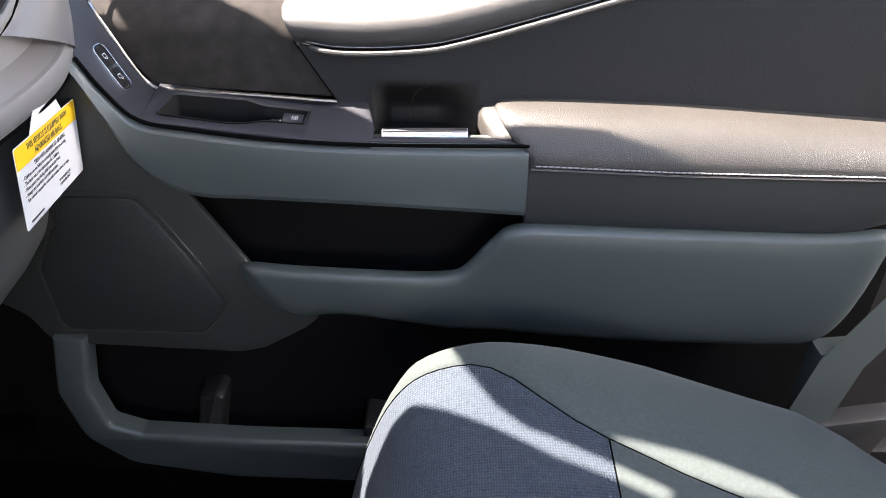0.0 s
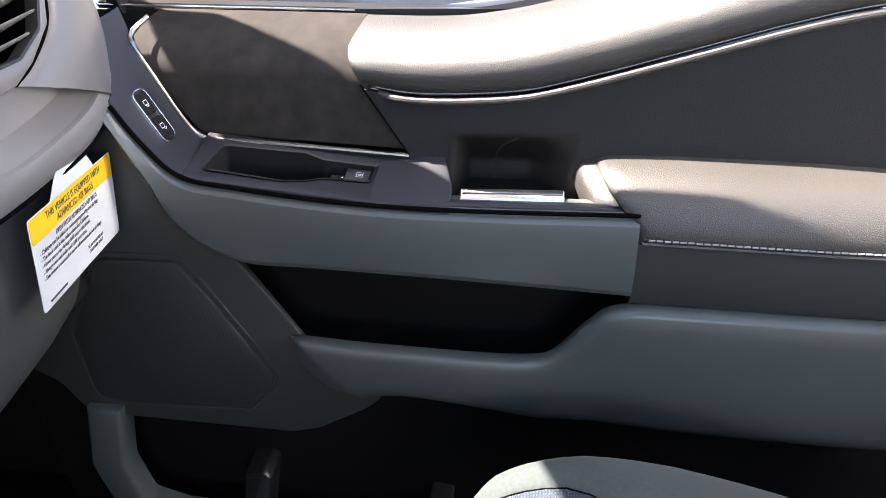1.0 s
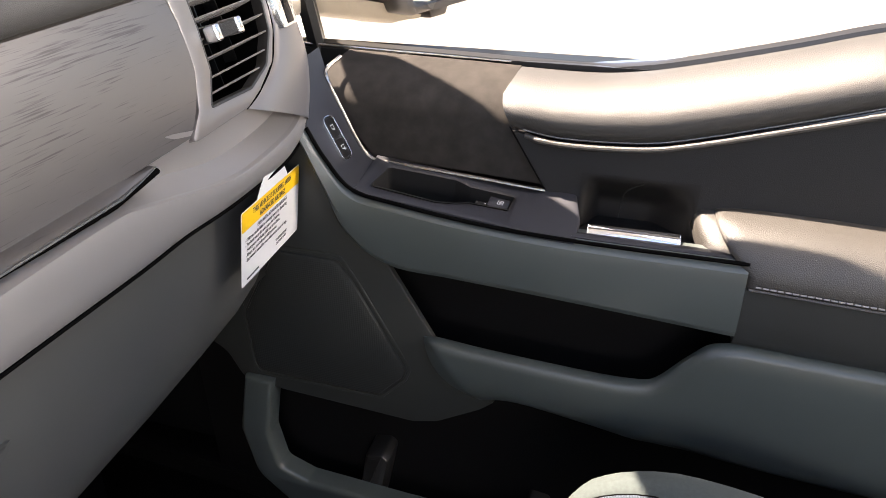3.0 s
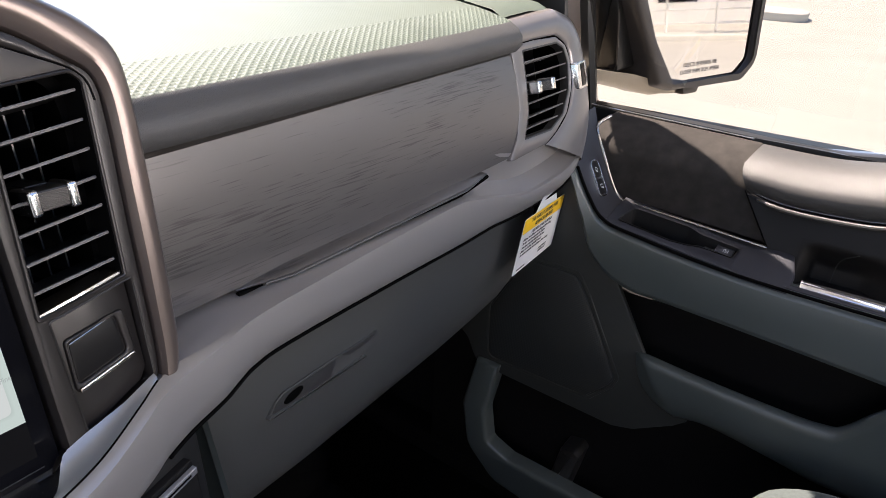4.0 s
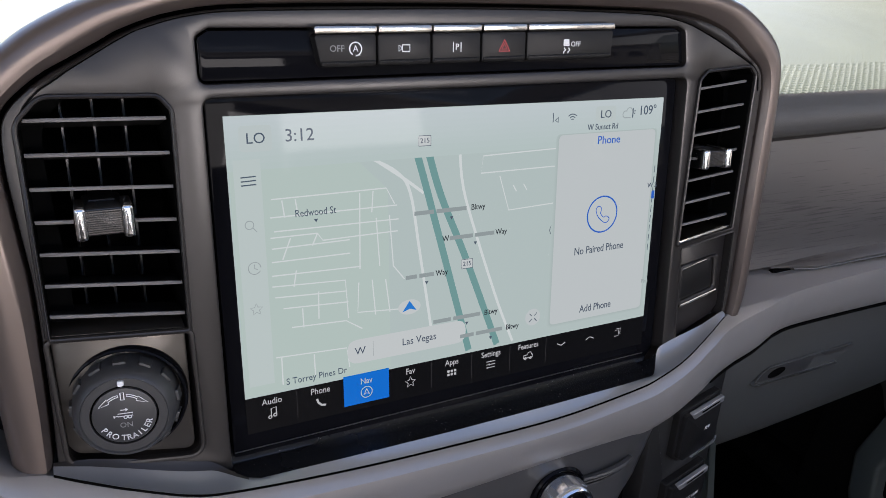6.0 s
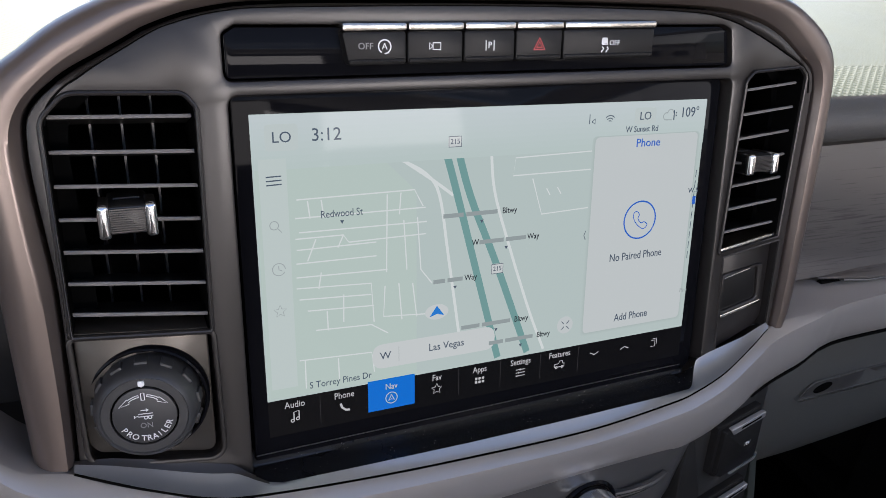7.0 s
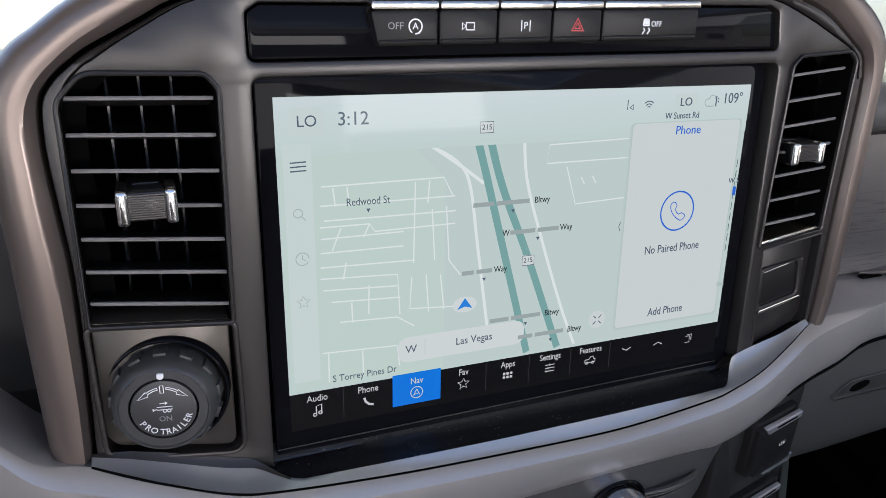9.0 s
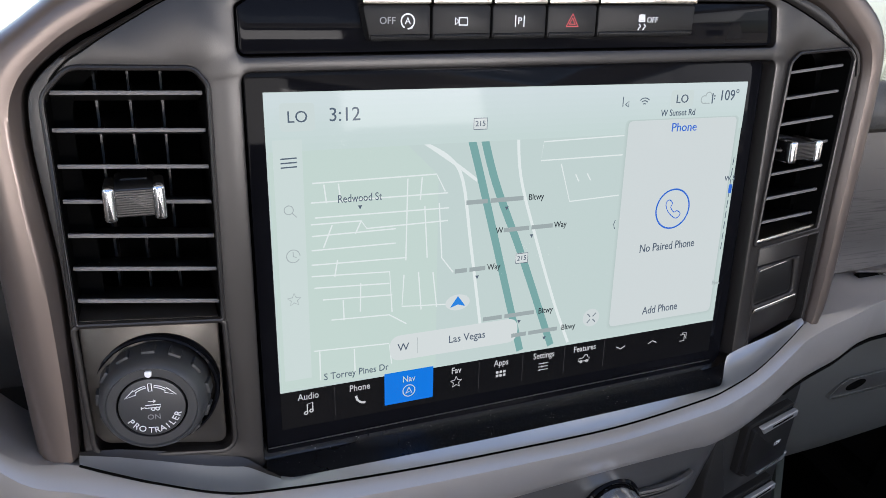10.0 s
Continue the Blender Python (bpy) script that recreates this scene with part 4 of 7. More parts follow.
# satin band that runs under the screen and on to the door: u, upper edge (v, n), crest (v, n), lower edge (v, n)
BAND = [(-0.300, -0.028, -0.001, -0.031, 0.004, -0.085, -0.008), (-0.262, -0.049, 0.007, -0.054, 0.012, -0.110, 0.000), (-0.236, -0.073, 0.013, -0.080, 0.020, -0.128, 0.008),
        (-0.2144, -0.0820, 0.011, -0.0905, 0.0205, -0.132, 0.012), (-0.1852, -0.0936, 0.018, -0.1005, 0.0255, -0.139, 0.016), (-0.1603, -0.1028, 0.021, -0.1095, 0.028, -0.1425, 0.018),
        (-0.1383, -0.1059, 0.023, -0.1122, 0.030, -0.1445, 0.019), (-0.0840, -0.1103, 0.023, -0.1163, 0.030, -0.1465, 0.019), (-0.0224, -0.1126, 0.023, -0.1183, 0.030, -0.1465, 0.019),
        (0.0473, -0.1133, 0.023, -0.1185, 0.030, -0.1450, 0.018), (0.1050, -0.1083, 0.023, -0.1138, 0.0295, -0.1460, 0.016), (0.1252, -0.1050, 0.022, -0.1108, 0.0285, -0.1475, 0.0145),
        (0.1495, -0.0984, 0.019, -0.1040, 0.0255, -0.1430, 0.012), (0.1760, -0.0874, 0.013, -0.0930, 0.0200, -0.1335, 0.0085), (0.1900, -0.0813, 0.009, -0.0865, 0.0170, -0.127, 0.006),
        (0.2100, -0.0765, 0.006, -0.0825, 0.014, -0.1215, 0.003), (0.2380, -0.0755, 0.0045, -0.0790, 0.010, -0.1180, -0.002), (0.2550, -0.0740, 0.0015, -0.0762, 0.007, -0.1135, -0.005), (0.2680, -0.0735, 0.0000, -0.0752, 0.0050, -0.1108, -0.007),
        (0.3000, -0.0732, -0.0030, -0.0747, 0.002, -0.1095, -0.010), (0.4200, -0.0733, -0.0110, -0.0750, -0.006, -0.1145, -0.018), (0.5200, -0.0745, -0.0160, -0.0765, -0.011, -0.1190, -0.023), (0.5500, -0.0790, -0.0175, -0.0815, -0.0125, -0.1200, -0.0245),
        (0.5900, -0.0880, -0.0185, -0.0905, -0.014, -0.1205, -0.026), (0.6250, -0.0960, -0.0185, -0.0985, -0.014, -0.1225, -0.026), (0.6500, -0.0995, -0.0185, -0.1020, -0.014, -0.1235, -0.026),
        (0.6800, -0.1000, -0.0185, -0.1025, -0.014, -0.1235, -0.026), (0.7250, -0.0970, -0.0185, -0.0995, -0.014, -0.1225, -0.026), (0.7550, -0.0905, -0.0185, -0.0930, -0.014, -0.118, -0.026),
        (0.7850, -0.0750, -0.0205, -0.0787, -0.016, -0.108, -0.028), (0.8050, -0.0570, -0.0265, -0.0607, -0.022, -0.095, -0.034)]
rows = []
tops, crests, lows = [spline([(r[0], r[k], r[k + 1]) for r in BAND], 5) for k in (1, 3, 5)]
for t, c, w in zip(tops, crests, lows):
    u, vt, nt, vc, nc, vl, nl = t.x, t.y, t.z, c.y, c.z, w.y, w.z
    k = max(0.0, min(1.0, (u - 0.50) / 0.10))          # wider shelf under the side vent
    m = max(0.0, min(1.0, (u - 0.19) / 0.05))          # behind the stack's lip the band drops away
    rows.append([SCR(u, vt + (0.006 + 0.036 * k) * m - 0.004 * (1 - m), nt - 0.0455 + 0.046 * k), SCR(u, vt + (0.0015 + 0.0125 * k) * m - 0.001 * (1 - m), nt - 0.0195 + 0.0075 * k),
                 SCR(u, vt, nt), SCR(u, vt - 0.0006, nt + 0.0010), SCR(u, vt * 0.55 + vc * 0.45, nt * 0.5 + nc * 0.5 + 0.0006), SCR(u, vt * 0.12 + vc * 0.88, nc - 0.0004), SCR(u, vc - 0.0030, nc - 0.0003), SCR(u, vc * 0.72 + vl * 0.28, nc * 0.84 + nl * 0.16 + 0.0006),
                 SCR(u, vc * 0.35 + vl * 0.65, nc * 0.46 + nl * 0.54 + 0.002), SCR(u, vl + 0.003, nl + 0.003), SCR(u, vl, nl), SCR(u, vl - 0.001, nl - 0.018), SCR(u, vl - 0.001, nl - 0.038)])
part("silver_band", loft(rows), SILVER, dash, "satin silver band", angle=30)
part("band_gap", tube([r[10] + SCR.c * 0.0002 - SCR.b * 0.0014 for r in rows[70:]], 0.0014, 6), VOID, dash)

# side vent: flush plate with the opening, and the satin loop round it
VE = Frame((-0.3500, 0.547, 0.893), (0.06, 1, 0), (-0.28, 0, 1))
vo = rounded([(-0.0432, 0.0428), (0.0265, 0.0440), (0.0405, 0.0370), (0.0470, 0.0200), (0.0410, -0.0100), (0.0215, -0.0340), (-0.0080, -0.0455), (-0.0620, -0.0450), (-0.0475, -0.0200), (-0.0440, 0.0100)], [0.002, 0.006, 0.008, 0.012, 0.012, 0.012, 0.008, 0.002, 0.01, 0.01])
plate_o = rounded([(-0.0640, 0.0475), (-0.0590, 0.0488), (-0.0184, 0.0503), (0.0262, 0.0492), (0.0437, 0.0390), (0.0502, 0.0243), (0.0498, 0.0055), (0.0458, -0.0098), (0.0300, -0.0328), (0.0000, -0.0498), (-0.0219, -0.0575), (-0.0960, -0.0620), (-0.0755, -0.0425), (-0.0632, -0.015), (-0.0612, 0.019)], 0.004)
side_vent = part("vent_plate", plate(VE, plate_o, -0.012, 0.0008, 0.0010, holes=[vo], seg=2), SHADED_SATIN, dash, "satin plate round the side vent", angle=40)
inner = [(-0.0600, 0.0492), (-0.0184, 0.0508), (0.0130, 0.0510), (0.0270, 0.0499), (0.0449, 0.0397), (0.0517, 0.0245), (0.0513, 0.0055), (0.0473, -0.0101), (0.0313, -0.0336), (0.0008, -0.0509), (-0.0219, -0.0581)]
outer = [(-0.0530, 0.0765), (-0.0033, 0.0785), (0.0260, 0.0790), (0.0430, 0.0785), (0.0716, 0.0675), (0.0876, 0.0477), (0.0941, 0.0176), (0.0965, -0.0080), (0.0960, -0.0400), (0.0840, -0.0700), (0.0660, -0.0950)]
I, O = spline([(*p, 0) for p in inner], 5), spline([(*p, 0) for p in outer], 5)
rows = []
for p, q in zip(I, O):
    row = [VE(p.x, p.y, -0.030), VE(p.x, p.y, -0.0008)]
    for k, n in ((0.03, 0.0008), (0.12, 0.0022), (0.35, 0.0030), (0.60, 0.0022), (0.80, -0.0008), (0.92, -0.0045), (1.0, -0.0100)):
        m = p.lerp(q, k)
        row.append(VE(m.x, m.y, n))
    rows.append(row + [VE(q.x + 0.004, q.y + 0.001, -0.022), VE(q.x + 0.006, q.y + 0.001, -0.060)])
part("vent_surround", loft(rows), SHADED_SATIN, dash, "satin loop round the side vent", angle=40)
part("surround_gap", tube([VE(p.x, p.y, -0.0010) for p in offset([Vector(p.xy) for p in I] + [Vector((-0.04, -0.03))], 0.0004)[:-1]], 0.0011, 6), VOID, side_vent)
rim_o = offset([Vector(p) for p in vo], -0.0010)
part("vent_rim", plate(VE, rim_o, -0.010, 0.0004, 0.0006, holes=[offset([Vector(p) for p in vo], 0.0018)]), BLACK, side_vent)
part("vent_back", plate(VE, offset([Vector(p) for p in vo], -0.002), -0.055, -0.045), VOID, side_vent)
part("vent_duct", plate(VE, rim_o, -0.046, -0.009, holes=[offset([Vector(p) for p in vo], 0.0010)]), VOID, side_vent)
for a0, b0, a1, b1 in ((-0.0415, 0.0303, 0.0400, 0.0322), (-0.0420, 0.0168, 0.0440, 0.0192), (-0.0430, 0.0022, 0.0430, 0.0044), (-0.0450, -0.0118, 0.0390, -0.0090), (-0.0475, -0.0253, 0.0280, -0.0224), (-0.0530, -0.0359, 0.0130, -0.0336)):
    bm = loft([[VE(a, b - 0.006, -0.030), VE(a, b - 0.0008, -0.0022), VE(a, b + 0.0002, -0.0012), VE(a, b + 0.0008, -0.0020), VE(a, b - 0.0048, -0.030)] for a, b in ((a0, b0), (a1, b1))], closed=True, caps=True)
    part("slat", bm, SLAT, side_vent)
for a in (-0.03, 0.0, 0.028):
    part("rear_vane", plate(VE, box(a - 0.0006, -0.042, a + 0.0006, 0.042), -0.045, -0.032), BLACK, side_vent)


def tab(fr, a, b, w, h, parent):
    """Vent tab: ribbed middle between two chrome ends."""
    body = part("vent_tab", plate(fr, rounded(box(a - w * 0.35, b - h / 2, a + w * 0.35, b + h / 2), 0.002), -0.02, 0.0105, 0.002), BLACK, parent, "ribbed black vent tab")
    bm = bmesh.new()
    for k in range(11):
        v = b - h / 2 + 0.0014 + k * (h - 0.0028) / 10
        plate(fr, box(a - w * 0.34, v - 0.0003, a + w * 0.34, v + 0.0003), 0.0100, 0.0110, bm=bm)
    part("ribs", bm, STACK, body)
    for s in (-1, 1):
        bm = plate(fr, rounded(box(min(a + s * w * 0.29, a + s * w * 0.5), b - h / 2 - 0.0012, max(a + s * w * 0.29, a + s * w * 0.5), b + h / 2 + 0.0010), 0.0019), -0.006, 0.0128, 0.0018, seg=4)
        part("chrome_end", bm, CHROME, body, "bright chrome end")
    bm = plate(fr, box(a - w * 0.22, b + h * 0.4, a + w * 0.22, b + h * 0.55), -0.028, -0.004)
    part("tab_stem", bm, BLACK, body)


tab(VE, -0.0230, 0.0040, 0.0350, 0.0105, side_vent)
CP = Frame(VE(0.0690, 0.0030, 0.0010), VE.a - VE.c * 0.20, VE.b + VE.a * 0.12)
chip = part("badge_frame", plate(CP, rounded(box(-0.0165, -0.0150, 0.0190, 0.0150), 0.003), -0.012, 0.0030, 0.0012), CHROME, side_vent, "pale silver clip at the vent's side")
part("badge_face", plate(CP, rounded([(-0.0050, -0.0125), (0.0100, -0.0125), (0.0085, 0.0125), (-0.0065, 0.0125)], 0.001), 0.0, 0.0034, 0.0003), GLOSS, chip)

# glove box lid below the band
GP = [(-0.366, 0.792), (-0.356, 0.787), (-0.349, 0.772), (-0.346, 0.750), (-0.347, 0.72), (-0.352, 0.685), (-0.362, 0.648), (-0.377, 0.620), (-0.40, 0.598), (-0.44, 0.580), (-0.52, 0.565)]
gp = spline([(x, 0, z) for x, z in GP], 3)
rows = []
for y, kx, kz in ((0.0735, -0.006, 0.0), (0.0750, -0.002, 0), (0.079, 0, 0), (0.10, 0, 0), (0.14, 0, 0), (0.20, 0, 0), (0.30, -0.003, 0), (0.40, -0.006, 0), (0.48, -0.010, 0.001), (0.54, -0.015, 0.001), (0.58, -0.022, 0.002), (0.605, -0.034, 0.004), (0.622, -0.055, 0.006), (0.630, -0.09, 0.008)):
    dz = -0.010 if y < 0.095 else (-0.004 if y < 0.11 else 0)
    rows.append([(p.x + kx, y, min(p.z + kz, 0.9)) for p in gp])
glovebox = thing("glovebox_lid", (-0.40, 0.30, 0.58), "closed grey plastic glove box lid with recessed latch", "glove box")
part("lid", loft(rows), LIDGREY, glovebox, "grey plastic lid", angle=60)
# latch pull
GL = Frame((-0.3455, 0.18, 0.728), (-0.004, 1, 0.06), (-0.03, 0, 1))
dish = rounded([(-0.0535, -0.0040), (-0.0264, -0.0075), (0.0114, -0.0107), (0.0494, -0.0118), (0.0648, -0.0065), (0.0752, 0.0005), (0.0452, 0.0025), (0.0233, 0.0046), (-0.0177, 0.0064), (-0.0376, 0.0075), (-0.0469, 0.0030)], 0.0015)
bm = plate(GL, dish, -0.004, 0.0008)
dished = part("latch_dish", bm, LIDGREY, glovebox, "shallow latch recess")
bm = plate(GL, rounded([(-0.051, -0.0038), (-0.0264, -0.0072), (0.0105, -0.0100), (0.0215, 0.0038), (-0.0177, 0.0056), (-0.0370, 0.0066), (-0.0455, 0.0028)], 0.0012), -0.004, 0.0014, 0.0004)
part("latch", bm, DARK, glovebox, "darker latch pull")
# flat dark plate painted in for shade under the scoop's upper edge
bm = plate(GL, rounded([(0.0240, 0.0040), (0.0452, 0.0020), (0.0730, 0.0003), (0.0600, -0.0034), (0.0360, -0.0020)], 0.002), -0.004, 0.0012, 0.0003)
part("scoop_shade", bm, DARK, dished)
bm = plate(GL, rounded([(-0.0554, -0.0062), (-0.0168, -0.0108), (0.0121, -0.0138), (0.0553, -0.0140), (0.0505, -0.0112), (0.0114, -0.0100), (-0.0264, -0.0070), (-0.0528, -0.0034)], 0.0006), -0.004, 0.0026, 0.0010)
part("latch_ledge", bm, LIDGREY, glovebox, "lower edge of the latch")
part("latch_rim", tube([GL(a, b, 0.0008) for a, b in ((-0.045, 0.0045), (-0.0376, 0.0077), (-0.0177, 0.0066), (0.0233, 0.0048))], 0.0006, 6), LIDGREY, glovebox)
bm = plate(GL, [(-0.0285 + 0.0102 * math.cos(k * math.pi / 10), 0.0003 + 0.0040 * math.sin(k * math.pi / 10) + 0.0010 * math.cos(k * math.pi / 10)) for k in range(20)], -0.004, 0.0021, 0.0003)
part("lock_cylinder", bm, VOID, glovebox, "black oval lock")
# side cheek of the centre stack beside the lid
bm = loft([[(-0.352, 0.0715, 0.772), (-0.348, 0.0735, 0.772), (-0.40, 0.0735, 0.772)], [(-0.305, 0.0715, 0.60), (-0.300, 0.0735, 0.60), (-0.40, 0.0735, 0.60)], [(-0.30, 0.0715, 0.30), (-0.295, 0.0735, 0.30), (-0.40, 0.0735, 0.30)]])
part("stack_cheek", bm, GREY, dash)
bm = plate(DASH, box(-1.0, 0.25, 0.075, 0.80), -0.62, -0.375)
part("stack_body", bm, BLACK, dash)
bm = plate(DASH, box(0.03, 0.62, 0.64, 0.955), -0.60, -0.40)
part("dash_core", bm, BLACK, dash)
# driver's side of the dashboard, only its nearest end shows
bm = loft(along_y([(-0.40, 0.80), (-0.385, 0.84), (-0.362, 0.90), (-0.345, 0.955), (-0.350, 0.972), (-0.38, 0.983), (-0.5, 0.990)], -1.0, -0.402, 6))
part("driver_dash", bm, DARK, dash, "dark driver's side panel", angle=50)
# unseen plate added to keep sun off the band's left end
part("sun_blocker", plate(Frame((0, 0, 0), (1, 0, 0), (0, 1, 0)), box(-0.46, -0.43, -0.372, -0.386), 0.962, 0.974), DARK, dash)
bm = loft(along_y([(-0.33, 0.825), (-0.325, 0.80), (-0.335, 0.76), (-0.38, 0.62)], -1.0, -0.43, 6))
part("driver_knee_panel", bm, SILVER, dash, angle=50)

# ================= centre stack =================
stack = thing("center_stack", tuple(SCR(0, -0.12, -0.05)), "black centre stack with arched satin frame around the display", "center console")


# satin hoop, open below: inner foot (u, v), crest (u, v), outer edge (u, v), in millimetres
HOOPS = [(-215.1, -80.0, -217.6, -80.6, -231.2, -80.8), (-213.9, -47.3, -216.8, -46.0, -232.4, -45.0), (-213.2, 0.0, -217.3, 0.0, -233.6, 2.0), (-214.6, 25.0, -219.0, 24.0, -234.5, 25.0),
         (-216.1, 46.3, -220.0, 45.0, -235.0, 48.0), (-216.3, 60.0, -220.4, 58.5, -234.8, 63.5), (-215.1, 71.5, -219.0, 69.2, -232.5, 77.0), (-211.2, 78.5, -214.6, 78.4, -223.8, 89.9),
         (-204.4, 85.0, -207.1, 86.4, -213.9, 97.8), (-196.5, 90.8, -197.9, 93.9, -201.8, 107.0), (-186.4, 96.4, -185.7, 101.2, -188.5, 114.5), (-176.1, 102.1, -174.5, 107.7, -176.0, 120.0),
         (-165.6, 107.7, -163.0, 112.3, -162.0, 124.0), (-145.0, 114.3, -143.0, 118.2, -142.0, 127.5), (-110.0, 118.2, -110.0, 121.8, -110.0, 129.5), (0.0, 120.5, 0.0, 124.0, 0.0, 131.5),
         (100.0, 120.3, 100.0, 124.0, 100.0, 132.0), (135.0, 118.4, 140.0, 122.8, 150.0, 131.0), (158.0, 113.2, 163.0, 118.5, 175.0, 126.5), (173.0, 106.7, 178.0, 111.5, 190.5, 119.5),
         (189.0, 95.8, 193.0, 100.0, 206.0, 110.0), (201.0, 86.8, 204.0, 89.0, 216.5, 99.0), (205.0, 76.0, 208.0, 77.5, 221.0, 86.0), (205.5, 60.0, 208.5, 60.0, 221.7, 62.0),
         (204.0, 30.0, 207.0, 30.0, 220.7, 30.0), (202.5, 0.0, 205.8, 0.0, 219.0, 0.0), (201.5, -35.0, 204.0, -35.0, 216.8, -35.0), (200.0, -65.0, 202.0, -65.0, 214.3, -65.0), (198.0, -80.0, 199.5, -81.0, 208.5, -83.0)]
feet, crests, outer = [[p * 0.001 for p in spline([(r[k], r[k + 1], 0) for r in HOOPS], 4)] for k in (0, 2, 4)]
rows = []
for g, c, o in zip(feet, crests, outer):
    row = [SCR(g.x, g.y, -0.02), SCR(g.x, g.y, 0.0056), SCR(g.lerp(c, 0.06).x, g.lerp(c, 0.06).y, 0.0062), SCR(g.lerp(c, 0.90).x, g.lerp(c, 0.90).y, 0.0089), SCR(c.x, c.y, 0.0093)]
    for k, n in ((0.10, 0.0096), (0.30, 0.0100), (0.50, 0.0098), (0.66, 0.0088), (0.80, 0.0070), (0.90, 0.0048), (0.97, 0.0020), (1.0, -0.0010)):
        q = c.lerp(o, k)
        row.append(SCR(q.x, q.y, n))
    rows.append(row + [SCR(o.x, o.y, -0.09)])
part("hoop", loft(rows, caps=True), HOOP, stack, "dark satin hoop", angle=34)
part("stack_back", plate(SCR, [(o.x, o.y) for o in outer], -0.085, -0.066), VOID, stack)
# black channel behind the gap between hoop and face
rows = [[SCR(c.x, c.y, -0.012), SCR(g.x * 0.93, g.y * 0.93, -0.012)] for g, c in zip(feet, crests)]
part("gap_backing", loft(rows), VOID, stack)
# face with all openings
inner = offset([Vector((p.x, p.y)) for p in reversed(feet)], 0.0019)
lower = [(-0.205, -0.086), (-0.17, -0.0985), (-0.145, -0.112), (-0.095, -0.1205), (-0.02, -0.1235), (0.10, -0.1215), (0.132, -0.1155), (0.160, -0.1015)]
rim = inner[:-1] + [Vector((inner[-1].x, -0.0795))] + [Vector(p) for p in lower]
# raised rim of the face, from the left vent over the top to the right vent
SEAM = [(-0.2075, 0.0690), (-0.2050, 0.0770), (-0.1992, 0.0835), (-0.1942, 0.0868), (-0.1869, 0.0918), (-0.1765, 0.0981), (-0.1659, 0.1043), (-0.1575, 0.1079), (-0.1389, 0.1128), (-0.110, 0.1152), (0.0, 0.1178), (0.098, 0.1172), (0.1307, 0.1135), (0.1544, 0.1057), (0.1801, 0.0943), (0.1925, 0.0880), (0.1985, 0.0815), (0.2005, 0.0720)]
seam = spline([(*p, 0) for p in SEAM], 6)
rows = []
edge = [p for p in inner if p.y > 0.068]
edge = edge if edge[0].x < 0 else edge[::-1]
for i, p in enumerate(seam):
    f = i / (len(seam) - 1)
    e = min(edge, key=lambda q: (q.x - p.x) ** 2 + (q.y - p.y) ** 2)
    s = min(1.0, 4 * f, 4 * (1 - f))
    rows.append([SCR(e.x, e.y, 0.0040), SCR(e.x * 0.9 + p.x * 0.1, e.y * 0.9 + p.y * 0.1, 0.0062 + 0.0006 * s), SCR((e.x + p.x) / 2, (e.y + p.y) / 2, 0.0064 + 0.0016 * s), SCR(e.x * 0.15 + p.x * 0.85, e.y * 0.15 + p.y * 0.85, 0.0064 + 0.0010 * s), SCR(p.x, p.y, 0.0055)])
part("face_rim", loft(rows), STACK, stack, "raised black rim", angle=50)
part("face_seam", tube([SCR(p.x, p.y, 0.0058) for p in seam], 0.0006, 5), VOID, stack)
ventL = rounded([(-0.2085, -0.0195), (-0.1525, -0.0250), (-0.1510, 0.074), (-0.1555, 0.0800), (-0.199, 0.0808), (-0.2085, 0.071)], [0.001, 0.001, 0.005, 0.005, 0.009, 0.009])
pod = rounded([(-0.2095, -0.0215), (-0.1525, -0.0270), (-0.1520, -0.0905), (-0.2080, -0.0815)], [0.002, 0.002, 0.006, 0.008])
ventR = rounded([(0.1458, -0.0225), (0.1915, -0.0160), (0.1960, 0.082), (0.191, 0.0868), (0.1555, 0.0845), (0.1505, 0.080)], [0.001, 0.001, 0.004, 0.004, 0.004, 0.004])
panR = rounded([(0.150, -0.026), (0.195, -0.0195), (0.1935, -0.078), (0.188, -0.083), (0.1555, -0.0935), (0.1525, -0.088)], [0.001, 0.001, 0.006, 0.004, 0.004, 0.004])
strip_o = rounded([(-0.1385, 0.0845), (-0.03, 0.0860), (0.1385, 0.0880), (0.1350, 0.108), (0.129, 0.1105), (-0.133, 0.1075), (-0.1385, 0.104)], [0.004, 0, 0.004, 0.003, 0.003, 0.003, 0.003])
screen_o = rounded([(-0.1355, -0.1065), (0.1330, -0.1095), (0.1415, -0.098), (0.1405, 0.0815), (-0.1375, 0.0785), (-0.1385, -0.102)], [0.005, 0.006, 0.006, 0.005, 0.005, 0.004])
bm = plate(SCR, rim, -0.03, 0.006, 0.0012, holes=[ventL, pod, ventR, panR, strip_o, screen_o])
face = part("face", bm, STACK, stack, "matt black face plate", angle=30)
# lip that curls out below the face: gap line and inner line (u, v, n)
GAPL = [(-0.2150, -0.0804, 0.012), (-0.2003, -0.0860, 0.016), (-0.1852, -0.0920, 0.019), (-0.1603, -0.1011, 0.022), (-0.1383, -0.1042, 0.024), (-0.0840, -0.1086, 0.024), (-0.0224, -0.1109, 0.024), (0.0473, -0.1116, 0.024),
        (0.1050, -0.1066, 0.024), (0.1252, -0.1033, 0.023), (0.1495, -0.0966, 0.020), (0.1760, -0.0856, 0.014), (0.1900, -0.0795, 0.010), (0.2030, -0.0735, 0.007)]
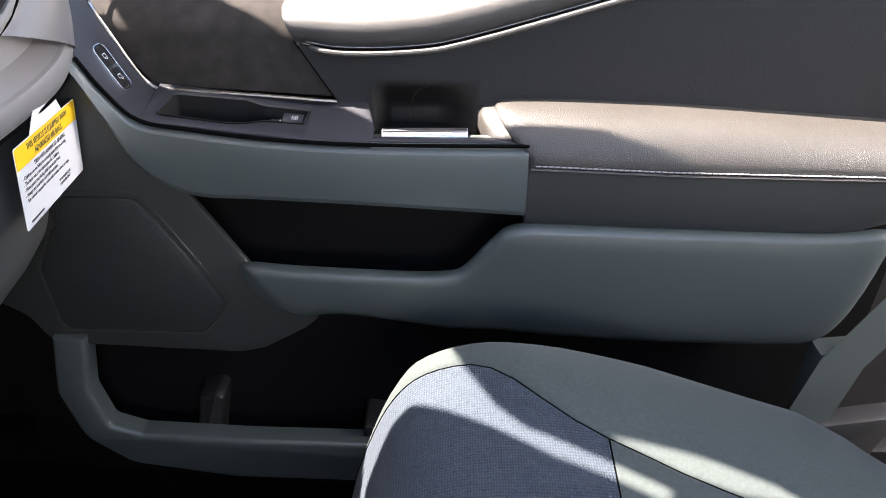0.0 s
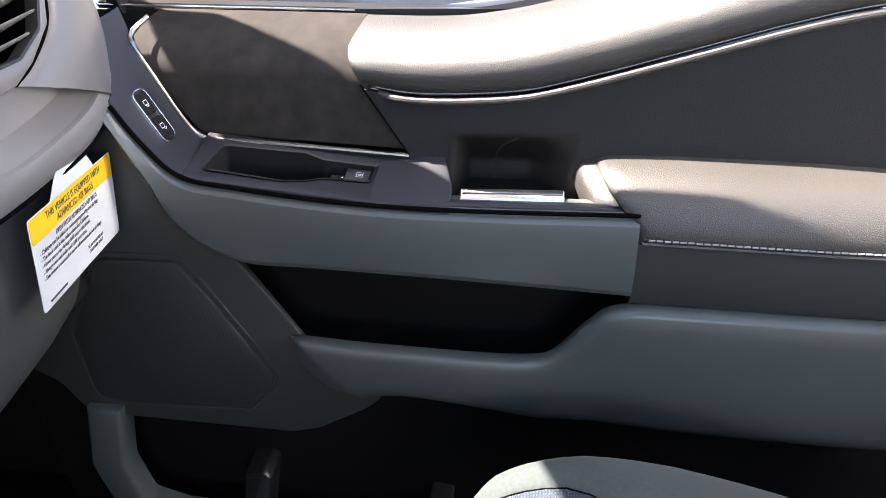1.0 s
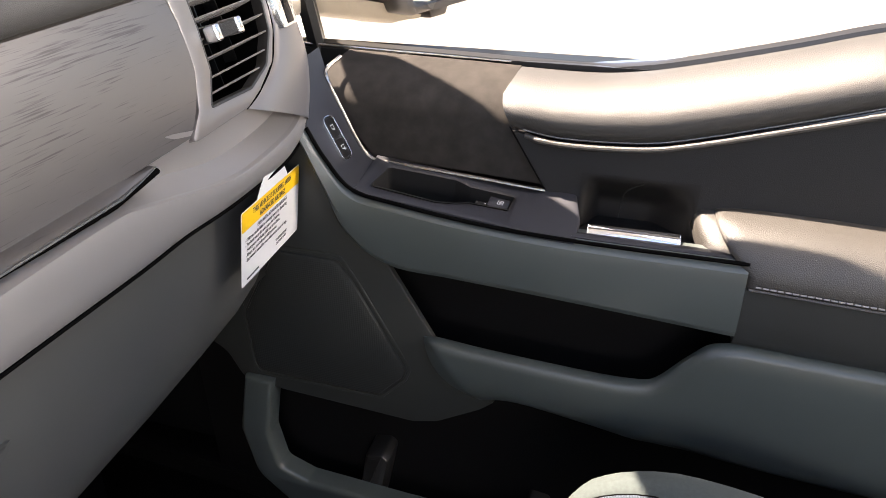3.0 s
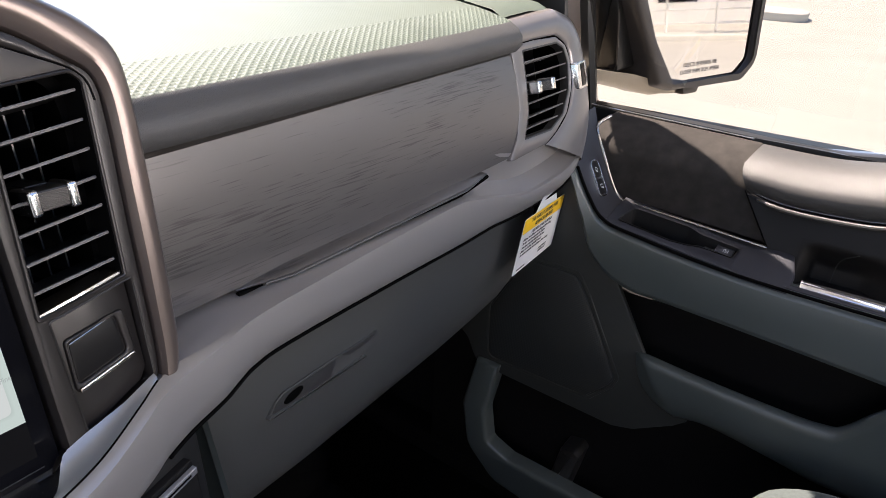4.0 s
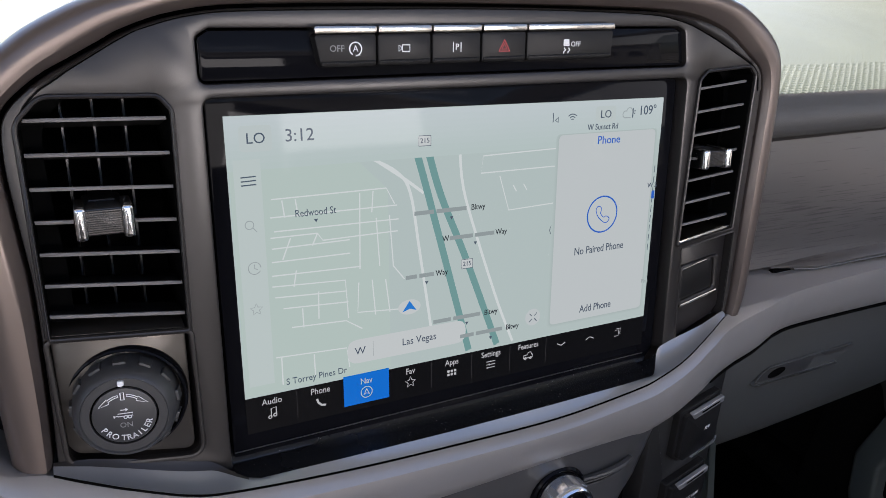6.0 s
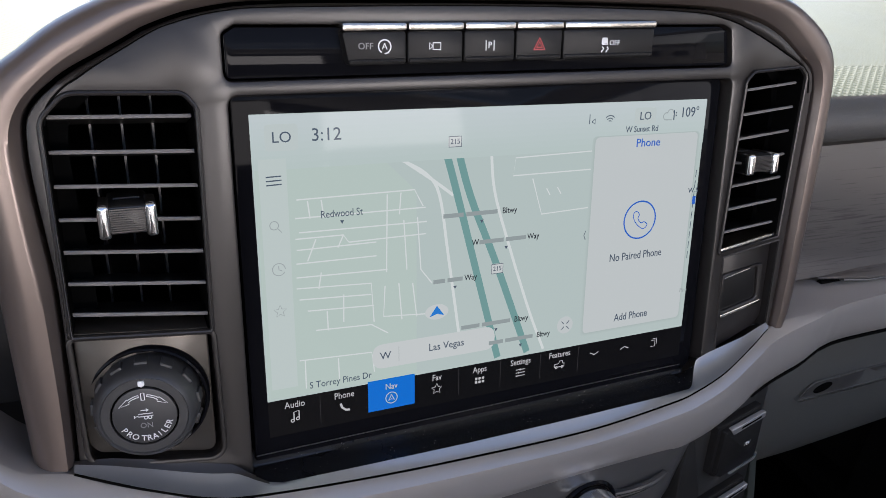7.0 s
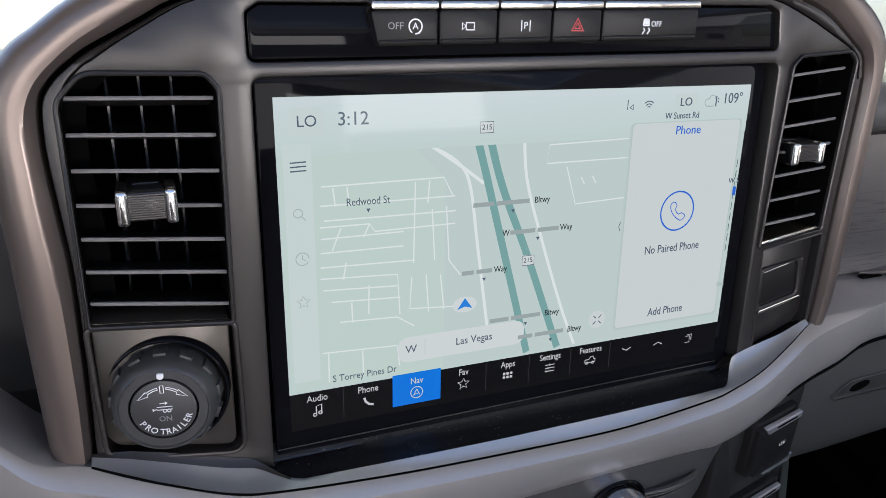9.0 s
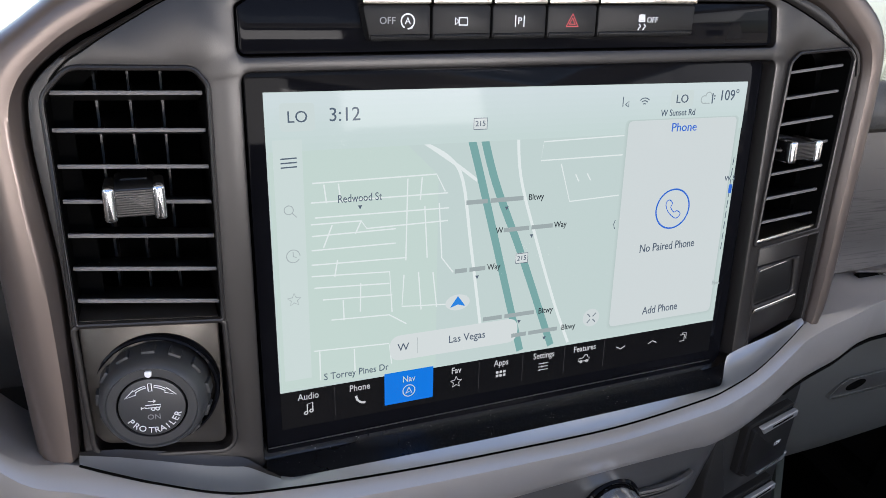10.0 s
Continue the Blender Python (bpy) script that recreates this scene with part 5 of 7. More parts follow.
FACE_V = [(-0.215, -0.078), (-0.2003, -0.080), (-0.1852, -0.0842), (-0.1603, -0.0925), (-0.14, -0.0985), (0.12, -0.0975), (0.127, -0.0950), (0.148, -0.0885), (0.1745, -0.0825), (0.19, -0.0765), (0.21, -0.070)]
LEDGE_V = [(-0.22, -0.1030), (-0.15, -0.1035), (-0.0847, -0.1050), (-0.024, -0.1058), (0.045, -0.1055), (0.10, -0.1045), (0.135, -0.1030), (0.21, -0.09)]
gap_s = [p for p in spline(GAPL, 8) if p.x < 0.1935]


def ease(x, a, b):
    t = max(0.0, min(1.0, (x - a) / (b - a)))
    return t * t * (3 - 2 * t)


in_s = []
for g in gap_s:
    k = ease(g.x, -0.150, -0.128) * (1 - ease(g.x, 0.122, 0.139))
    in_s.append(Vector((g.x, at_x(FACE_V, g.x) * (1 - k) + at_x(LEDGE_V, g.x) * k, 0.0064 * (1 - k) + 0.0190 * k)))
rows = []
for g, p in zip(gap_s, in_s):
    row = [SCR(p.x, p.y - 0.0050, p.z - 0.012), SCR(p.x, p.y - 0.0016, p.z - 0.0012)]
    kv, kn = g.y + 0.0016, p.z + 0.0022
    for k in range(7):
        t = k / 6
        row.append(SCR(p.x * (1 - t) + g.x * t, p.y * (1 - t) ** 2 + kv * 2 * t * (1 - t) + g.y * t * t, p.z * (1 - t) ** 2 + kn * 2 * t * (1 - t) + g.z * t * t))
    row += [SCR(g.x, g.y - 0.0005, g.z - 0.0006), SCR(g.x, g.y - 0.0008, g.z - 0.012)]
    rows.append(row)
left = [i for i, p in enumerate(gap_s) if p.x < -0.132]
cut = left[-1]
part("lower_lip", loft([q[2:] for q in rows[cut:]]), LIP, stack, "satin lower lip", angle=40)
part("lip_end", loft([q[4:] for q in rows[:cut + 1]]), LIP, stack, "satin end of the lip", angle=40)
# lip roots in face black: the lip's dark reflection is put into colour
part("lip_root", loft([q[:3] for q in rows[cut:]]), STACK, stack, "root of the lip, blackened for its dark reflection", angle=40)
part("lip_root", loft([q[:5] for q in rows[:cut + 1]]), STACK, stack, "root of the lip, blackened for its dark reflection", angle=40)
part("lip_gap", tube([SCR(p.x, p.y - 0.0014, p.z - 0.0018) for p in gap_s], 0.0014, 6), VOID, stack)


def vent(name, hole, rows_v, label, vanes, left, right):
    g = part(name, plate(SCR, offset([Vector(p) for p in hole], -0.001), -0.062, -0.055), VOID, stack, label)
    bm = plate(SCR, offset([Vector(p) for p in hole], -0.0012), -0.055, 0.0058, holes=[offset([Vector(p) for p in hole], 0.0006)])
    part("vent_duct", bm, VOID, g)
    bm = plate(SCR, offset([Vector(p) for p in hole], -0.0016), 0.004, 0.0078, 0.0010, holes=[offset([Vector(p) for p in hole], 0.0004)])
    part("vent_rim", bm, STACK, g, "satin black vent rim")
    for v0, v1 in rows_v:
        body, edge = [], []
        for u, v in ((left, v0), (right, v1)):
            body.append([SCR(u, v - 0.0065, -0.030), SCR(u, v - 0.0006, 0.0006), SCR(u, v + 0.0006, 0.0006), SCR(u, v - 0.0052, -0.030)])
            edge.append([SCR(u, v - 0.0008, 0.0004), SCR(u, v - 0.0007, 0.0016), SCR(u, v + 0.0002, 0.0021), SCR(u, v + 0.0008, 0.0015), SCR(u, v + 0.0008, 0.0004)])
        # black slat with a paler front strip: its lit edge is painted
        slat = part("slat", loft(body, closed=True, caps=True), BLACK, g)
        part("slat_highlight", loft(edge, closed=True, caps=True), SLAT, slat, "pale front edge painted as the slat's highlight")
    for u in vanes:
        bm = plate(SCR, box(u - 0.0005, min(p[1] for p in hole) + 0.002, u + 0.0005, max(p[1] for p in hole) - 0.002), -0.055, -0.031)
        part("rear_vane", bm, BLACK, g)
    return g


vl = vent("vent", ventL, [(0.0718 - 0.0139 * i, 0.0706 - 0.0149 * i) for i in range(7)], "black air vent with pale-edged slats", [-0.193, -0.180, -0.167], -0.2075, -0.1525)
tab(SCR, -0.1815, 0.0300, 0.0230, 0.0122, vl)
vr = vent("vent", ventR, [(0.0735 - 0.0142 * i, 0.0780 - 0.0143 * i) for i in range(7)], "black air vent with pale-edged slats", [0.163, 0.173, 0.183], 0.1475, 0.1945)
tab(SCR, 0.1665, 0.0320, 0.0235, 0.0105, vr)
# pod with the rotary knob
POD_O = rounded([(-0.2088, -0.0190), (-0.1540, -0.0245), (-0.1545, -0.0885), (-0.2052, -0.0778), (-0.2085, -0.0720)], [0.001, 0.001, 0.005, 0.008, 0.008])
podp = part("pod", plate(SCR, POD_O, -0.03, 0.0036, 0.0008), POD, stack, "dark satin pod panel")
part("pod_gap", plate(SCR, offset([Vector(p) for p in pod], -0.001), -0.03, -0.012), VOID, podp)
part("pod_rim", plate(SCR, offset([Vector(p) for p in pod], -0.0022), 0.003, 0.0072, 0.0010, holes=[offset([Vector(p) for p in pod], 0.0002)]), STACK, podp, "satin black rim of the pod")
part("pod_shelf", plate(SCR, [(-0.2088, -0.0185), (-0.1540, -0.0240), (-0.1540, -0.0268), (-0.2088, -0.0212)], -0.02, 0.0058, 0.0008), POD, podp)
KN = Frame(SCR(-0.1816, -0.0552, 0.0036), SCR.a + SCR.c * 0.15, SCR.b)
knob = thing("rotary_knob", tuple(KN(0, 0, 0)), "black rotary trailer knob with grip notches and white lettering", "knob")
part("collar", lathe(KN, [(0.0262, -0.006), (0.0262, 0.0018), (0.0258, 0.0030), (0.0250, 0.0034), (0.0243, 0.0028), (0.0240, 0.0006), (0.0236, -0.006)], seg=56), GLOSS, knob, "glossy collar ring")
part("skirt", lathe(KN, [(0.0226, -0.004), (0.0226, 0.0020), (0.0224, 0.0060), (0.0214, 0.0120), (0.0200, 0.0150), (0.0188, 0.0164), (0.0181, 0.0168), (0.0176, 0.0160), (0.0141, 0.0160), (0.0139, 0.0140)], seg=56), KNOB, knob, "matt black knob body", angle=22)
for k in range(13):
    a = math.radians(8 + k * 360 / 13)
    NF = Frame(KN(0.0226 * math.cos(a), 0.0226 * math.sin(a), 0.0070), KN.a * -math.sin(a) + KN.b * math.cos(a), KN.c - (KN.a * math.cos(a) + KN.b * math.sin(a)) * 0.13)
    part("grip_notch", plate(NF, rounded(box(-0.0027, -0.0030, 0.0027, 0.0032), 0.0007), -0.003, 0.0006, 0.0004), KNOB, knob)
part("face_gap", disc(KN, (0, 0), 0.0141, 0.010, 0.0150, 0.0, 40), VOID, knob)
part("face_disc", disc(KN, (0, 0), 0.0132, 0.012, 0.0163, 0.0004, 40), KNOB, knob)
for txt, a0, a1 in (("PRO", 214, 244), ("TRAILER", 263, 339)):
    for k, ch in enumerate(txt):
        a = a0 + (a1 - a0) * k / (len(txt) - 1)
        words(KN, ch, (0.0106 * math.cos(radians(a)), 0.0106 * math.sin(radians(a))), 0.0038, 0.0166, PALE, knob, turn=radians(a + 90))
words(KN, "ON", (0.0004, -0.0044), 0.0034, 0.0166, DIMPRINT, knob)
bm = bmesh.new()
for sgn in (-1, 1):
    loop = [(sgn * x, y) for x, y in [arc(0, 0, 0.0104, 80 - 5.5 * k, 80 - 5.5 * k, 1)[0] for k in range(6)]]
    back = [(sgn * x, y) for x, y in [arc(0, 0, 0.0095, 80 - 5.5 * k, 80 - 5.5 * k, 1)[0] for k in range(6)]]
    tip = [(sgn * 0.0100 * math.cos(radians(50)), 0.0088), (sgn * 0.0101, 0.0052), (sgn * 0.0100 * math.cos(radians(56)), 0.0066)]
    lines(KN, [loop + tip + back[::-1]], 0.00035, 0.0166, bm=bm, closed=True)
lines(KN, [box(-0.0007, 0.0078, 0.0007, 0.0112)], 0.0004, 0.0166, bm=bm, closed=True)
part("arrow_mark", bm, PALE, knob)
bm = lines(KN, [box(-0.0026, 0.0000, 0.0034, 0.0013)], 0.0004, 0.0166, closed=True)
lines(KN, [arc(0.0004, -0.0006, 0.0007, 0, 360, 10), arc(0.0021, -0.0006, 0.0007, 0, 360, 10), [(-0.0042, 0.0001), (-0.0026, 0.0003)], [(-0.0042, -0.0006), (-0.0042, 0.0008)], [(-0.0014, 0.0030), (0.0014, 0.0030)], [(0.0007, 0.0036), (0.0016, 0.0030), (0.0007, 0.0024)]], 0.0004, 0.0166, bm=bm)
part("trailer_mark", bm, PALE, knob)
part("pointer", plate(KN, rounded([(-0.0013, 0.0148), (0, 0.0140), (0.0013, 0.0148), (0.0013, 0.0168), (-0.0013, 0.0168)], 0.0004), 0.0150, 0.0172, 0.0002), PALE, knob, "white pointer")

# right lower blank panel
PAN_O = rounded([(0.1507, -0.0265), (0.1935, -0.0200), (0.1930, -0.0715), (0.1885, -0.0780), (0.1525, -0.0918), (0.1488, -0.0890)], [0.001, 0.001, 0.006, 0.004, 0.003, 0.003])
pr = part("blank_panel", plate(SCR, PAN_O, -0.03, 0.0012, 0.0010), STACK, stack, "black panel with a blank button")
part("panel_gap", plate(SCR, offset([Vector(p) for p in panR], -0.001), -0.03, -0.012), VOID, pr)
part("panel_edge", tube([SCR(p.x, p.y, 0.0058) for p in offset([Vector(p) for p in panR], -0.0003)], 0.0007, 6, closed=True), STACK, pr, "satin edge of the opening")
blank_o = rounded([(0.1540, -0.0680), (0.1893, -0.0606), (0.1880, -0.0342), (0.1546, -0.0388)], [0.003, 0.004, 0.003, 0.003])
blank_b = rounded([(0.1563, -0.0632), (0.1843, -0.0574), (0.1826, -0.0362), (0.1571, -0.0416)], [0.002, 0.003, 0.003, 0.002])
part("blank_rim", plate(SCR, blank_o, -0.01, 0.0030, 0.0012, holes=[offset([Vector(p) for p in blank_b], -0.0006)], seg=3), STACK, pr, "satin raised rim")
# brighter strip laid on as the rim's highlight
part("rim_highlight", plate(SCR, rounded([(0.1552, -0.0682), (0.1885, -0.0612), (0.1878, -0.0588), (0.1556, -0.0655)], 0.0008), 0.0, 0.0042, 0.0010), SATIN, pr, "painted highlight along the rim's lower edge")
part("blank_button", plate(SCR, blank_b, -0.01, 0.0018, 0.0010), KEYCAP, pr)
part("button_edge", tube([SCR(0.1573, -0.0418, 0.0019), SCR(0.1815, -0.0364, 0.0019), SCR(0.1827, -0.0370, 0.0019)], 0.0004, 5), SATIN, pr)
part("panel_bar", plate(SCR, [(0.1462, -0.0250), (0.1912, -0.0172), (0.1908, -0.0138), (0.1454, -0.0206)], -0.01, 0.0058, 0.0012), SATIN, pr, "satin bar")

# button strip
bm = plate(SCR, offset([Vector(p) for p in strip_o], 0.0008), -0.03, 0.0038, 0.001)
strip_p = part("button_strip", bm, GLOSS, stack, "glossy black strip with push buttons")
edges = [-0.0890, -0.0585, -0.0305, -0.0032, 0.0232, 0.0790]
for i in range(5):
    u0, u1 = edges[i] + 0.0004, edges[i + 1] - 0.0004
    sk = 0.0030 if i == 0 else 0
    z = lambda u: (u + 0.089) * 0.018
    bm = plate(SCR, rounded([(u0 + sk, 0.0908 + z(u0)), (u1 - (0.0005 if i == 4 else 0), 0.0908 + z(u1)), (u1, 0.1052 + z(u1)), (u0, 0.1052 + z(u0))], 0.0018), 0.0, 0.0105, 0.0008)
    b = part("push_button", bm, KEYCAP, strip_p)
    part("lower_face", plate(SCR, rounded([(u0 + sk * 0.9 + 0.0006, 0.0913 + z(u0)), (u1 - 0.0008, 0.0913 + z(u1)), (u1 - 0.0006, 0.0934 + z(u1)), (u0 + sk * 0.8 + 0.0006, 0.0934 + z(u0))], 0.0006), 0.0, 0.0111, 0.0006), KEYCAP, b)
    bm = plate(SCR, rounded([(u0, 0.1054 + z(u0)), (u1, 0.1054 + z(u1)), (u1, 0.1088 + z(u1)), (u0, 0.1088 + z(u0))], 0.0011), 0.0, 0.0118, 0.0007)
    part("bright_edge", bm, SATIN, b, "satin bright upper edge")
    um, vm = (u0 + u1) / 2, 0.0975 + z((u0 + u1) / 2)
    c = 0.0107
    if i == 0:
        words(SCR, "OFF", (um - 0.0042, vm + 0.0012), 0.0040, c, DIMPRINT, b)
        words(SCR, "A", (um + 0.0046, vm + 0.0012), 0.0039, c, PALE, b)
        bm = lines(SCR, [arc(um + 0.0046, vm + 0.0012, 0.0029, -60, 240, 20), [(um + 0.0045, vm - 0.0019), (um + 0.0067, vm - 0.0013)]], 0.0006, c)
        part("symbol", bm, PALE, b)
    elif i == 1:
        bm = lines(SCR, [box(um - 0.0014, vm - 0.0006, um + 0.0024, vm + 0.0024)], 0.0006, c, closed=True)
        lines(SCR, [[(um - 0.0014, vm + 0.0009), (um - 0.0032, vm + 0.0023), (um - 0.0032, vm - 0.0005), (um - 0.0014, vm + 0.0009)]], 0.0005, c, bm=bm)
        part("symbol", bm, PALE, b)
    elif i == 2:
        words(SCR, "P", (um, vm + 0.0008), 0.0042, c, PALE, b)
        part("symbol", lines(SCR, [[(um - 0.0021, vm - 0.0016), (um - 0.0021, vm + 0.0032)], [(um + 0.0021, vm - 0.0016), (um + 0.0021, vm + 0.0032)]], 0.0005, c), PALE, b)
    elif i == 3:
        bm = lines(SCR, [[(um - 0.0031, vm - 0.0017), (um + 0.0031, vm - 0.0017), (um, vm + 0.0038)]], 0.0007, c, closed=True)
        lines(SCR, [[(um - 0.0015, vm - 0.0007), (um + 0.0015, vm - 0.0007), (um, vm + 0.0019)]], 0.0006, c, bm=bm, closed=True)
        part("symbol", bm, RED, b, "red warning triangle")
    else:
        words(SCR, "OFF", (um + 0.0028, vm + 0.0008), 0.0036, c, PALE, b)
        part("car_mark", plate(SCR, rounded([(um - 0.0046, vm + 0.0006), (um - 0.0016, vm + 0.0006), (um - 0.0016, vm + 0.0020), (um - 0.0022, vm + 0.0034), (um - 0.0040, vm + 0.0034), (um - 0.0046, vm + 0.0020)], 0.0003), c - 0.0004, c), PALE, b)
        bm = lines(SCR, [[(um - 0.0048, vm + 0.0002), (um - 0.0046, vm + 0.0030), (um - 0.0018, vm + 0.0030), (um - 0.0014, vm + 0.0002), (um - 0.0048, vm + 0.0002)], [(um - 0.0046, vm - 0.0010), (um - 0.0036, vm - 0.0020), (um - 0.0046, vm - 0.0030), (um - 0.0050, vm - 0.0038)], [(um - 0.0018, vm - 0.0010), (um - 0.0008, vm - 0.0020), (um - 0.0018, vm - 0.0030), (um - 0.0022, vm - 0.0038)]], 0.0007, c)
        part("symbol", bm, PALE, b)

# ================= touchscreen =================
screen = thing("touchscreen", tuple(SCR(0, -0.09, -0.01)), "large lit touchscreen with pale street map and black menu bar", "touchscreen")
glass = rounded(box(-0.1362, -0.1040, 0.1385, 0.0795), 0.004)
part("glass", plate(SCR, [(p.x, p.y + 0.0015 * (p.x + 0.136) / 0.27) for p in glass], -0.02, -0.0006, 0.0008), GLOSS, screen, "glossy black screen glass")
MAP = glow("map_ground", (0.60, 0.745, 0.715), 0.95)
MAP2 = glow("map_green", (0.60, 0.76, 0.70), 0.97)
ROAD = glow("map_road", (0.80, 0.90, 0.88), 1.0)
HIGHWAY = glow("map_highway", (0.22, 0.47, 0.45), 0.9)
CARD_UI = glow("panel_grey", (0.66, 0.745, 0.74), 1.0)
CARD_UI2 = glow("panel_pale", (0.70, 0.78, 0.77), 1.0)
KEY = glow("status_key", (0.635, 0.755, 0.735), 1.0)
SIDEBAR = glow("side_menu_pale", (0.635, 0.765, 0.735), 1.0)
TXT = glow("map_text", (0.03, 0.04, 0.05), 1.0)
BARTONE = glow("muted_label", (0.36, 0.44, 0.44), 1.0)
TXT2 = glow("panel_text", (0.10, 0.14, 0.19), 1.0)
FAINT = glow("faint_icon", (0.42, 0.50, 0.50), 1.0)
BLUE = glow("link_blue", (0.03, 0.16, 0.70), 1.0)
TILE = glow("menu_blue", (0.0, 0.20, 0.80), 1.0)
ARROW = glow("arrow_blue", (0.02, 0.25, 0.80), 1.0)
MENU = glow("menu_white", (0.60, 0.63, 0.65), 1.0)
BARK = glow("menu_black", (0.003, 0.003, 0.004), 1.0)


def flat(outline, c, mat, name, label="", parent=None):
    return part(name, plate(SCR, outline, c - 0.0002, c), mat, parent or screen, label)


flat(box(-0.1287, -0.0702, 0.1285, 0.0700), 0.0, MAP, "map", "pale green lit street map")
flat(box(-0.1287, -0.0900, 0.1285, -0.0702), 0.0, BARK, "menu_bar", "black menu bar")
flat([(-0.128, -0.069), (-0.05, -0.069), (-0.05, 0.03), (-0.07, 0.05), (-0.128, 0.052)], 0.0001, MAP2, "map_block")
ROADS = [
[(-0.0638, 0.0569), (-0.0596, 0.0475), (-0.0453, 0.0386), (-0.0377, 0.027), (-0.0325, -0.0053), (-0.0248, -0.0561)],
[(-0.0596, 0.0475), (-0.0423, 0.0356), (-0.0301, 0.0264)],
[(-0.0096, 0.0544), (-0.0068, 0.0275), (0.0028, -0.0031), (0.0171, -0.043), (0.0277, -0.0683)],
[(-0.1096, 0.0304), (-0.051, 0.0308), (-0.0465, 0.0221)],
[(-0.1106, 0.0216), (-0.0451, 0.0214)],
[(-0.1091, 0.0146), (-0.0444, 0.014)],
[(-0.111, 0.0116), (-0.0878, 0.0114), (-0.0852, 0.0075), (-0.0449, 0.0077)],
[(-0.1107, 0.0061), (-0.0712, 0.0061)],
[(-0.1111, -0.0006), (-0.0713, -0.001)],
[(-0.1114, -0.0075), (-0.0656, -0.0088)],
[(-0.1116, -0.013), (-0.0743, -0.015), (-0.0732, -0.0359)],
[(-0.0653, 0.0296), (-0.0662, -0.0102)],
[(-0.0582, 0.0299), (-0.0591, 0.019)],
[(-0.0495, 0.0167), (-0.0477, -0.011), (-0.0415, -0.0192)],
[(-0.0568, 0.0159), (-0.0553, -0.0101)],
[(-0.0671, -0.0174), (-0.0681, -0.0337), (-0.0413, -0.0361)],
[(-0.0597, -0.0169), (-0.0582, -0.0367)],
[(-0.0522, -0.0178), (-0.05, -0.0364)],
[(-0.1105, -0.0188), (-0.0744, -0.0209)],
[(-0.1068, -0.0251), (-0.073, -0.027)],
[(-0.1031, -0.0358), (-0.0746, -0.0372), (-0.0658, -0.0432)],
[(-0.112, -0.0506), (-0.0748, -0.0525), (-0.0735, -0.0637)],
[(-0.1092, -0.0511), (-0.1093, -0.0663)],
[(-0.0924, -0.0526), (-0.0922, -0.0659)],
[(0.0525, 0.0443), (0.0052, 0.0433), (0.0041, 0.034), (0.0534, 0.0343)],
[(0.0158, 0.0317), (0.0222, 0.0118), (0.0555, 0.013)],
[(0.0246, 0.0258), (0.0269, 0.022)],
[(0.0314, 0.0259), (0.0338, 0.0221)],
[(-0.1013, 0.0106), (-0.1057, 0.0001)],
[(-0.0878, 0.0114), (-0.0907, 0.0054)],
[(-0.0993, -0.0062), (-0.1009, -0.0145)],
[(-0.0886, -0.0189), (-0.089, -0.0335)],
[(-0.0972, -0.0265), (-0.097, -0.0368)],
[(0.1234, 0.0245), (0.124, -0.0332)],
[(-0.1045, 0.0295), (-0.1036, 0.021)],
[(-0.098, 0.0295), (-0.097, 0.0209)],
]
for r in ROADS[3:]:
    part("street", lines(SCR, [r], 0.00065, 0.00025), ROAD, screen)
for r in ROADS[:3]:
    part("avenue", lines(SCR, [[tuple(q.xy) for q in spline([(*p, 0) for p in r], 5)]], 0.0016, 0.0003), ROAD, screen)
hw = [[(-0.0367, 0.0565), (-0.030, 0.034), (-0.020, -0.002), (-0.0018, -0.0683)], [(-0.0290, 0.0534), (-0.020, 0.024), (-0.004, -0.014), (0.0169, -0.0682)]]
part("highway", lines(SCR, [[tuple(q.xy) for q in spline([(*p, 0) for p in r], 6)] for r in hw], 0.0040, 0.00035), HIGHWAY, screen, "teal highway lines")
C1, C2 = 0.0006, 0.0008
flat(box(-0.1260, -0.0640, -0.1135, 0.0500), 0.00045, SIDEBAR, "side_menu")
for k in range(8):
    flat(box(-0.1286, 0.0450 + 0.0031 * k, 0.1284, 0.0450 + 0.0031 * (k + 1)), 0.00036, glow("status_fade", [a + (b - a) * (k + 1) / 8 for a, b in zip((0.585, 0.735, 0.70), (0.66, 0.785, 0.79))], 1.0), "status_bar", "paler upper edge of the map")
for k in range(3):
    flat(rounded(box(0.0538 - 0.0006 * (3 - k), -0.0630 - 0.0006 * (3 - k), 0.1242 + 0.0005 * (3 - k), 0.0515 + 0.0002 * (3 - k)), 0.003), 0.0004 + 0.00003 * k, glow("card_shade", [c * (0.955 - 0.035 * k) for c in (0.60, 0.745, 0.715)], 0.97), "card_edge")
flat(rounded(box(0.0538, -0.0630, 0.1242, 0.0515), 0.003), 0.0005, CARD_UI, "phone_card", "pale phone card")
bm = bmesh.new()
for k in range(9):
    lines(SCR, [[(0.1262, 0.0290 - 0.0062 * k), (0.12605, 0.0247 - 0.0062 * k)]], 0.0005, 0.0004, bm=bm)
part("rail_line", bm, TXT2, screen, "dashed dark line on the map")
flat(rounded(box(0.1254, 0.0085, 0.1276, 0.0135), 0.0005), 0.0006, BLUE, "place_mark")
words(SCR, "Pine", (0.1258, -0.0455), 0.0038, C1, FAINT, screen, squeeze=0.85)
# status texts
flat(rounded(box(-0.1225, 0.0535, -0.1075, 0.0655), 0.002), 0.0005, KEY, "temperature_key")
flat(rounded(box(0.0785, 0.0575, 0.0930, 0.0665), 0.002), 0.0005, KEY, "temperature_key")
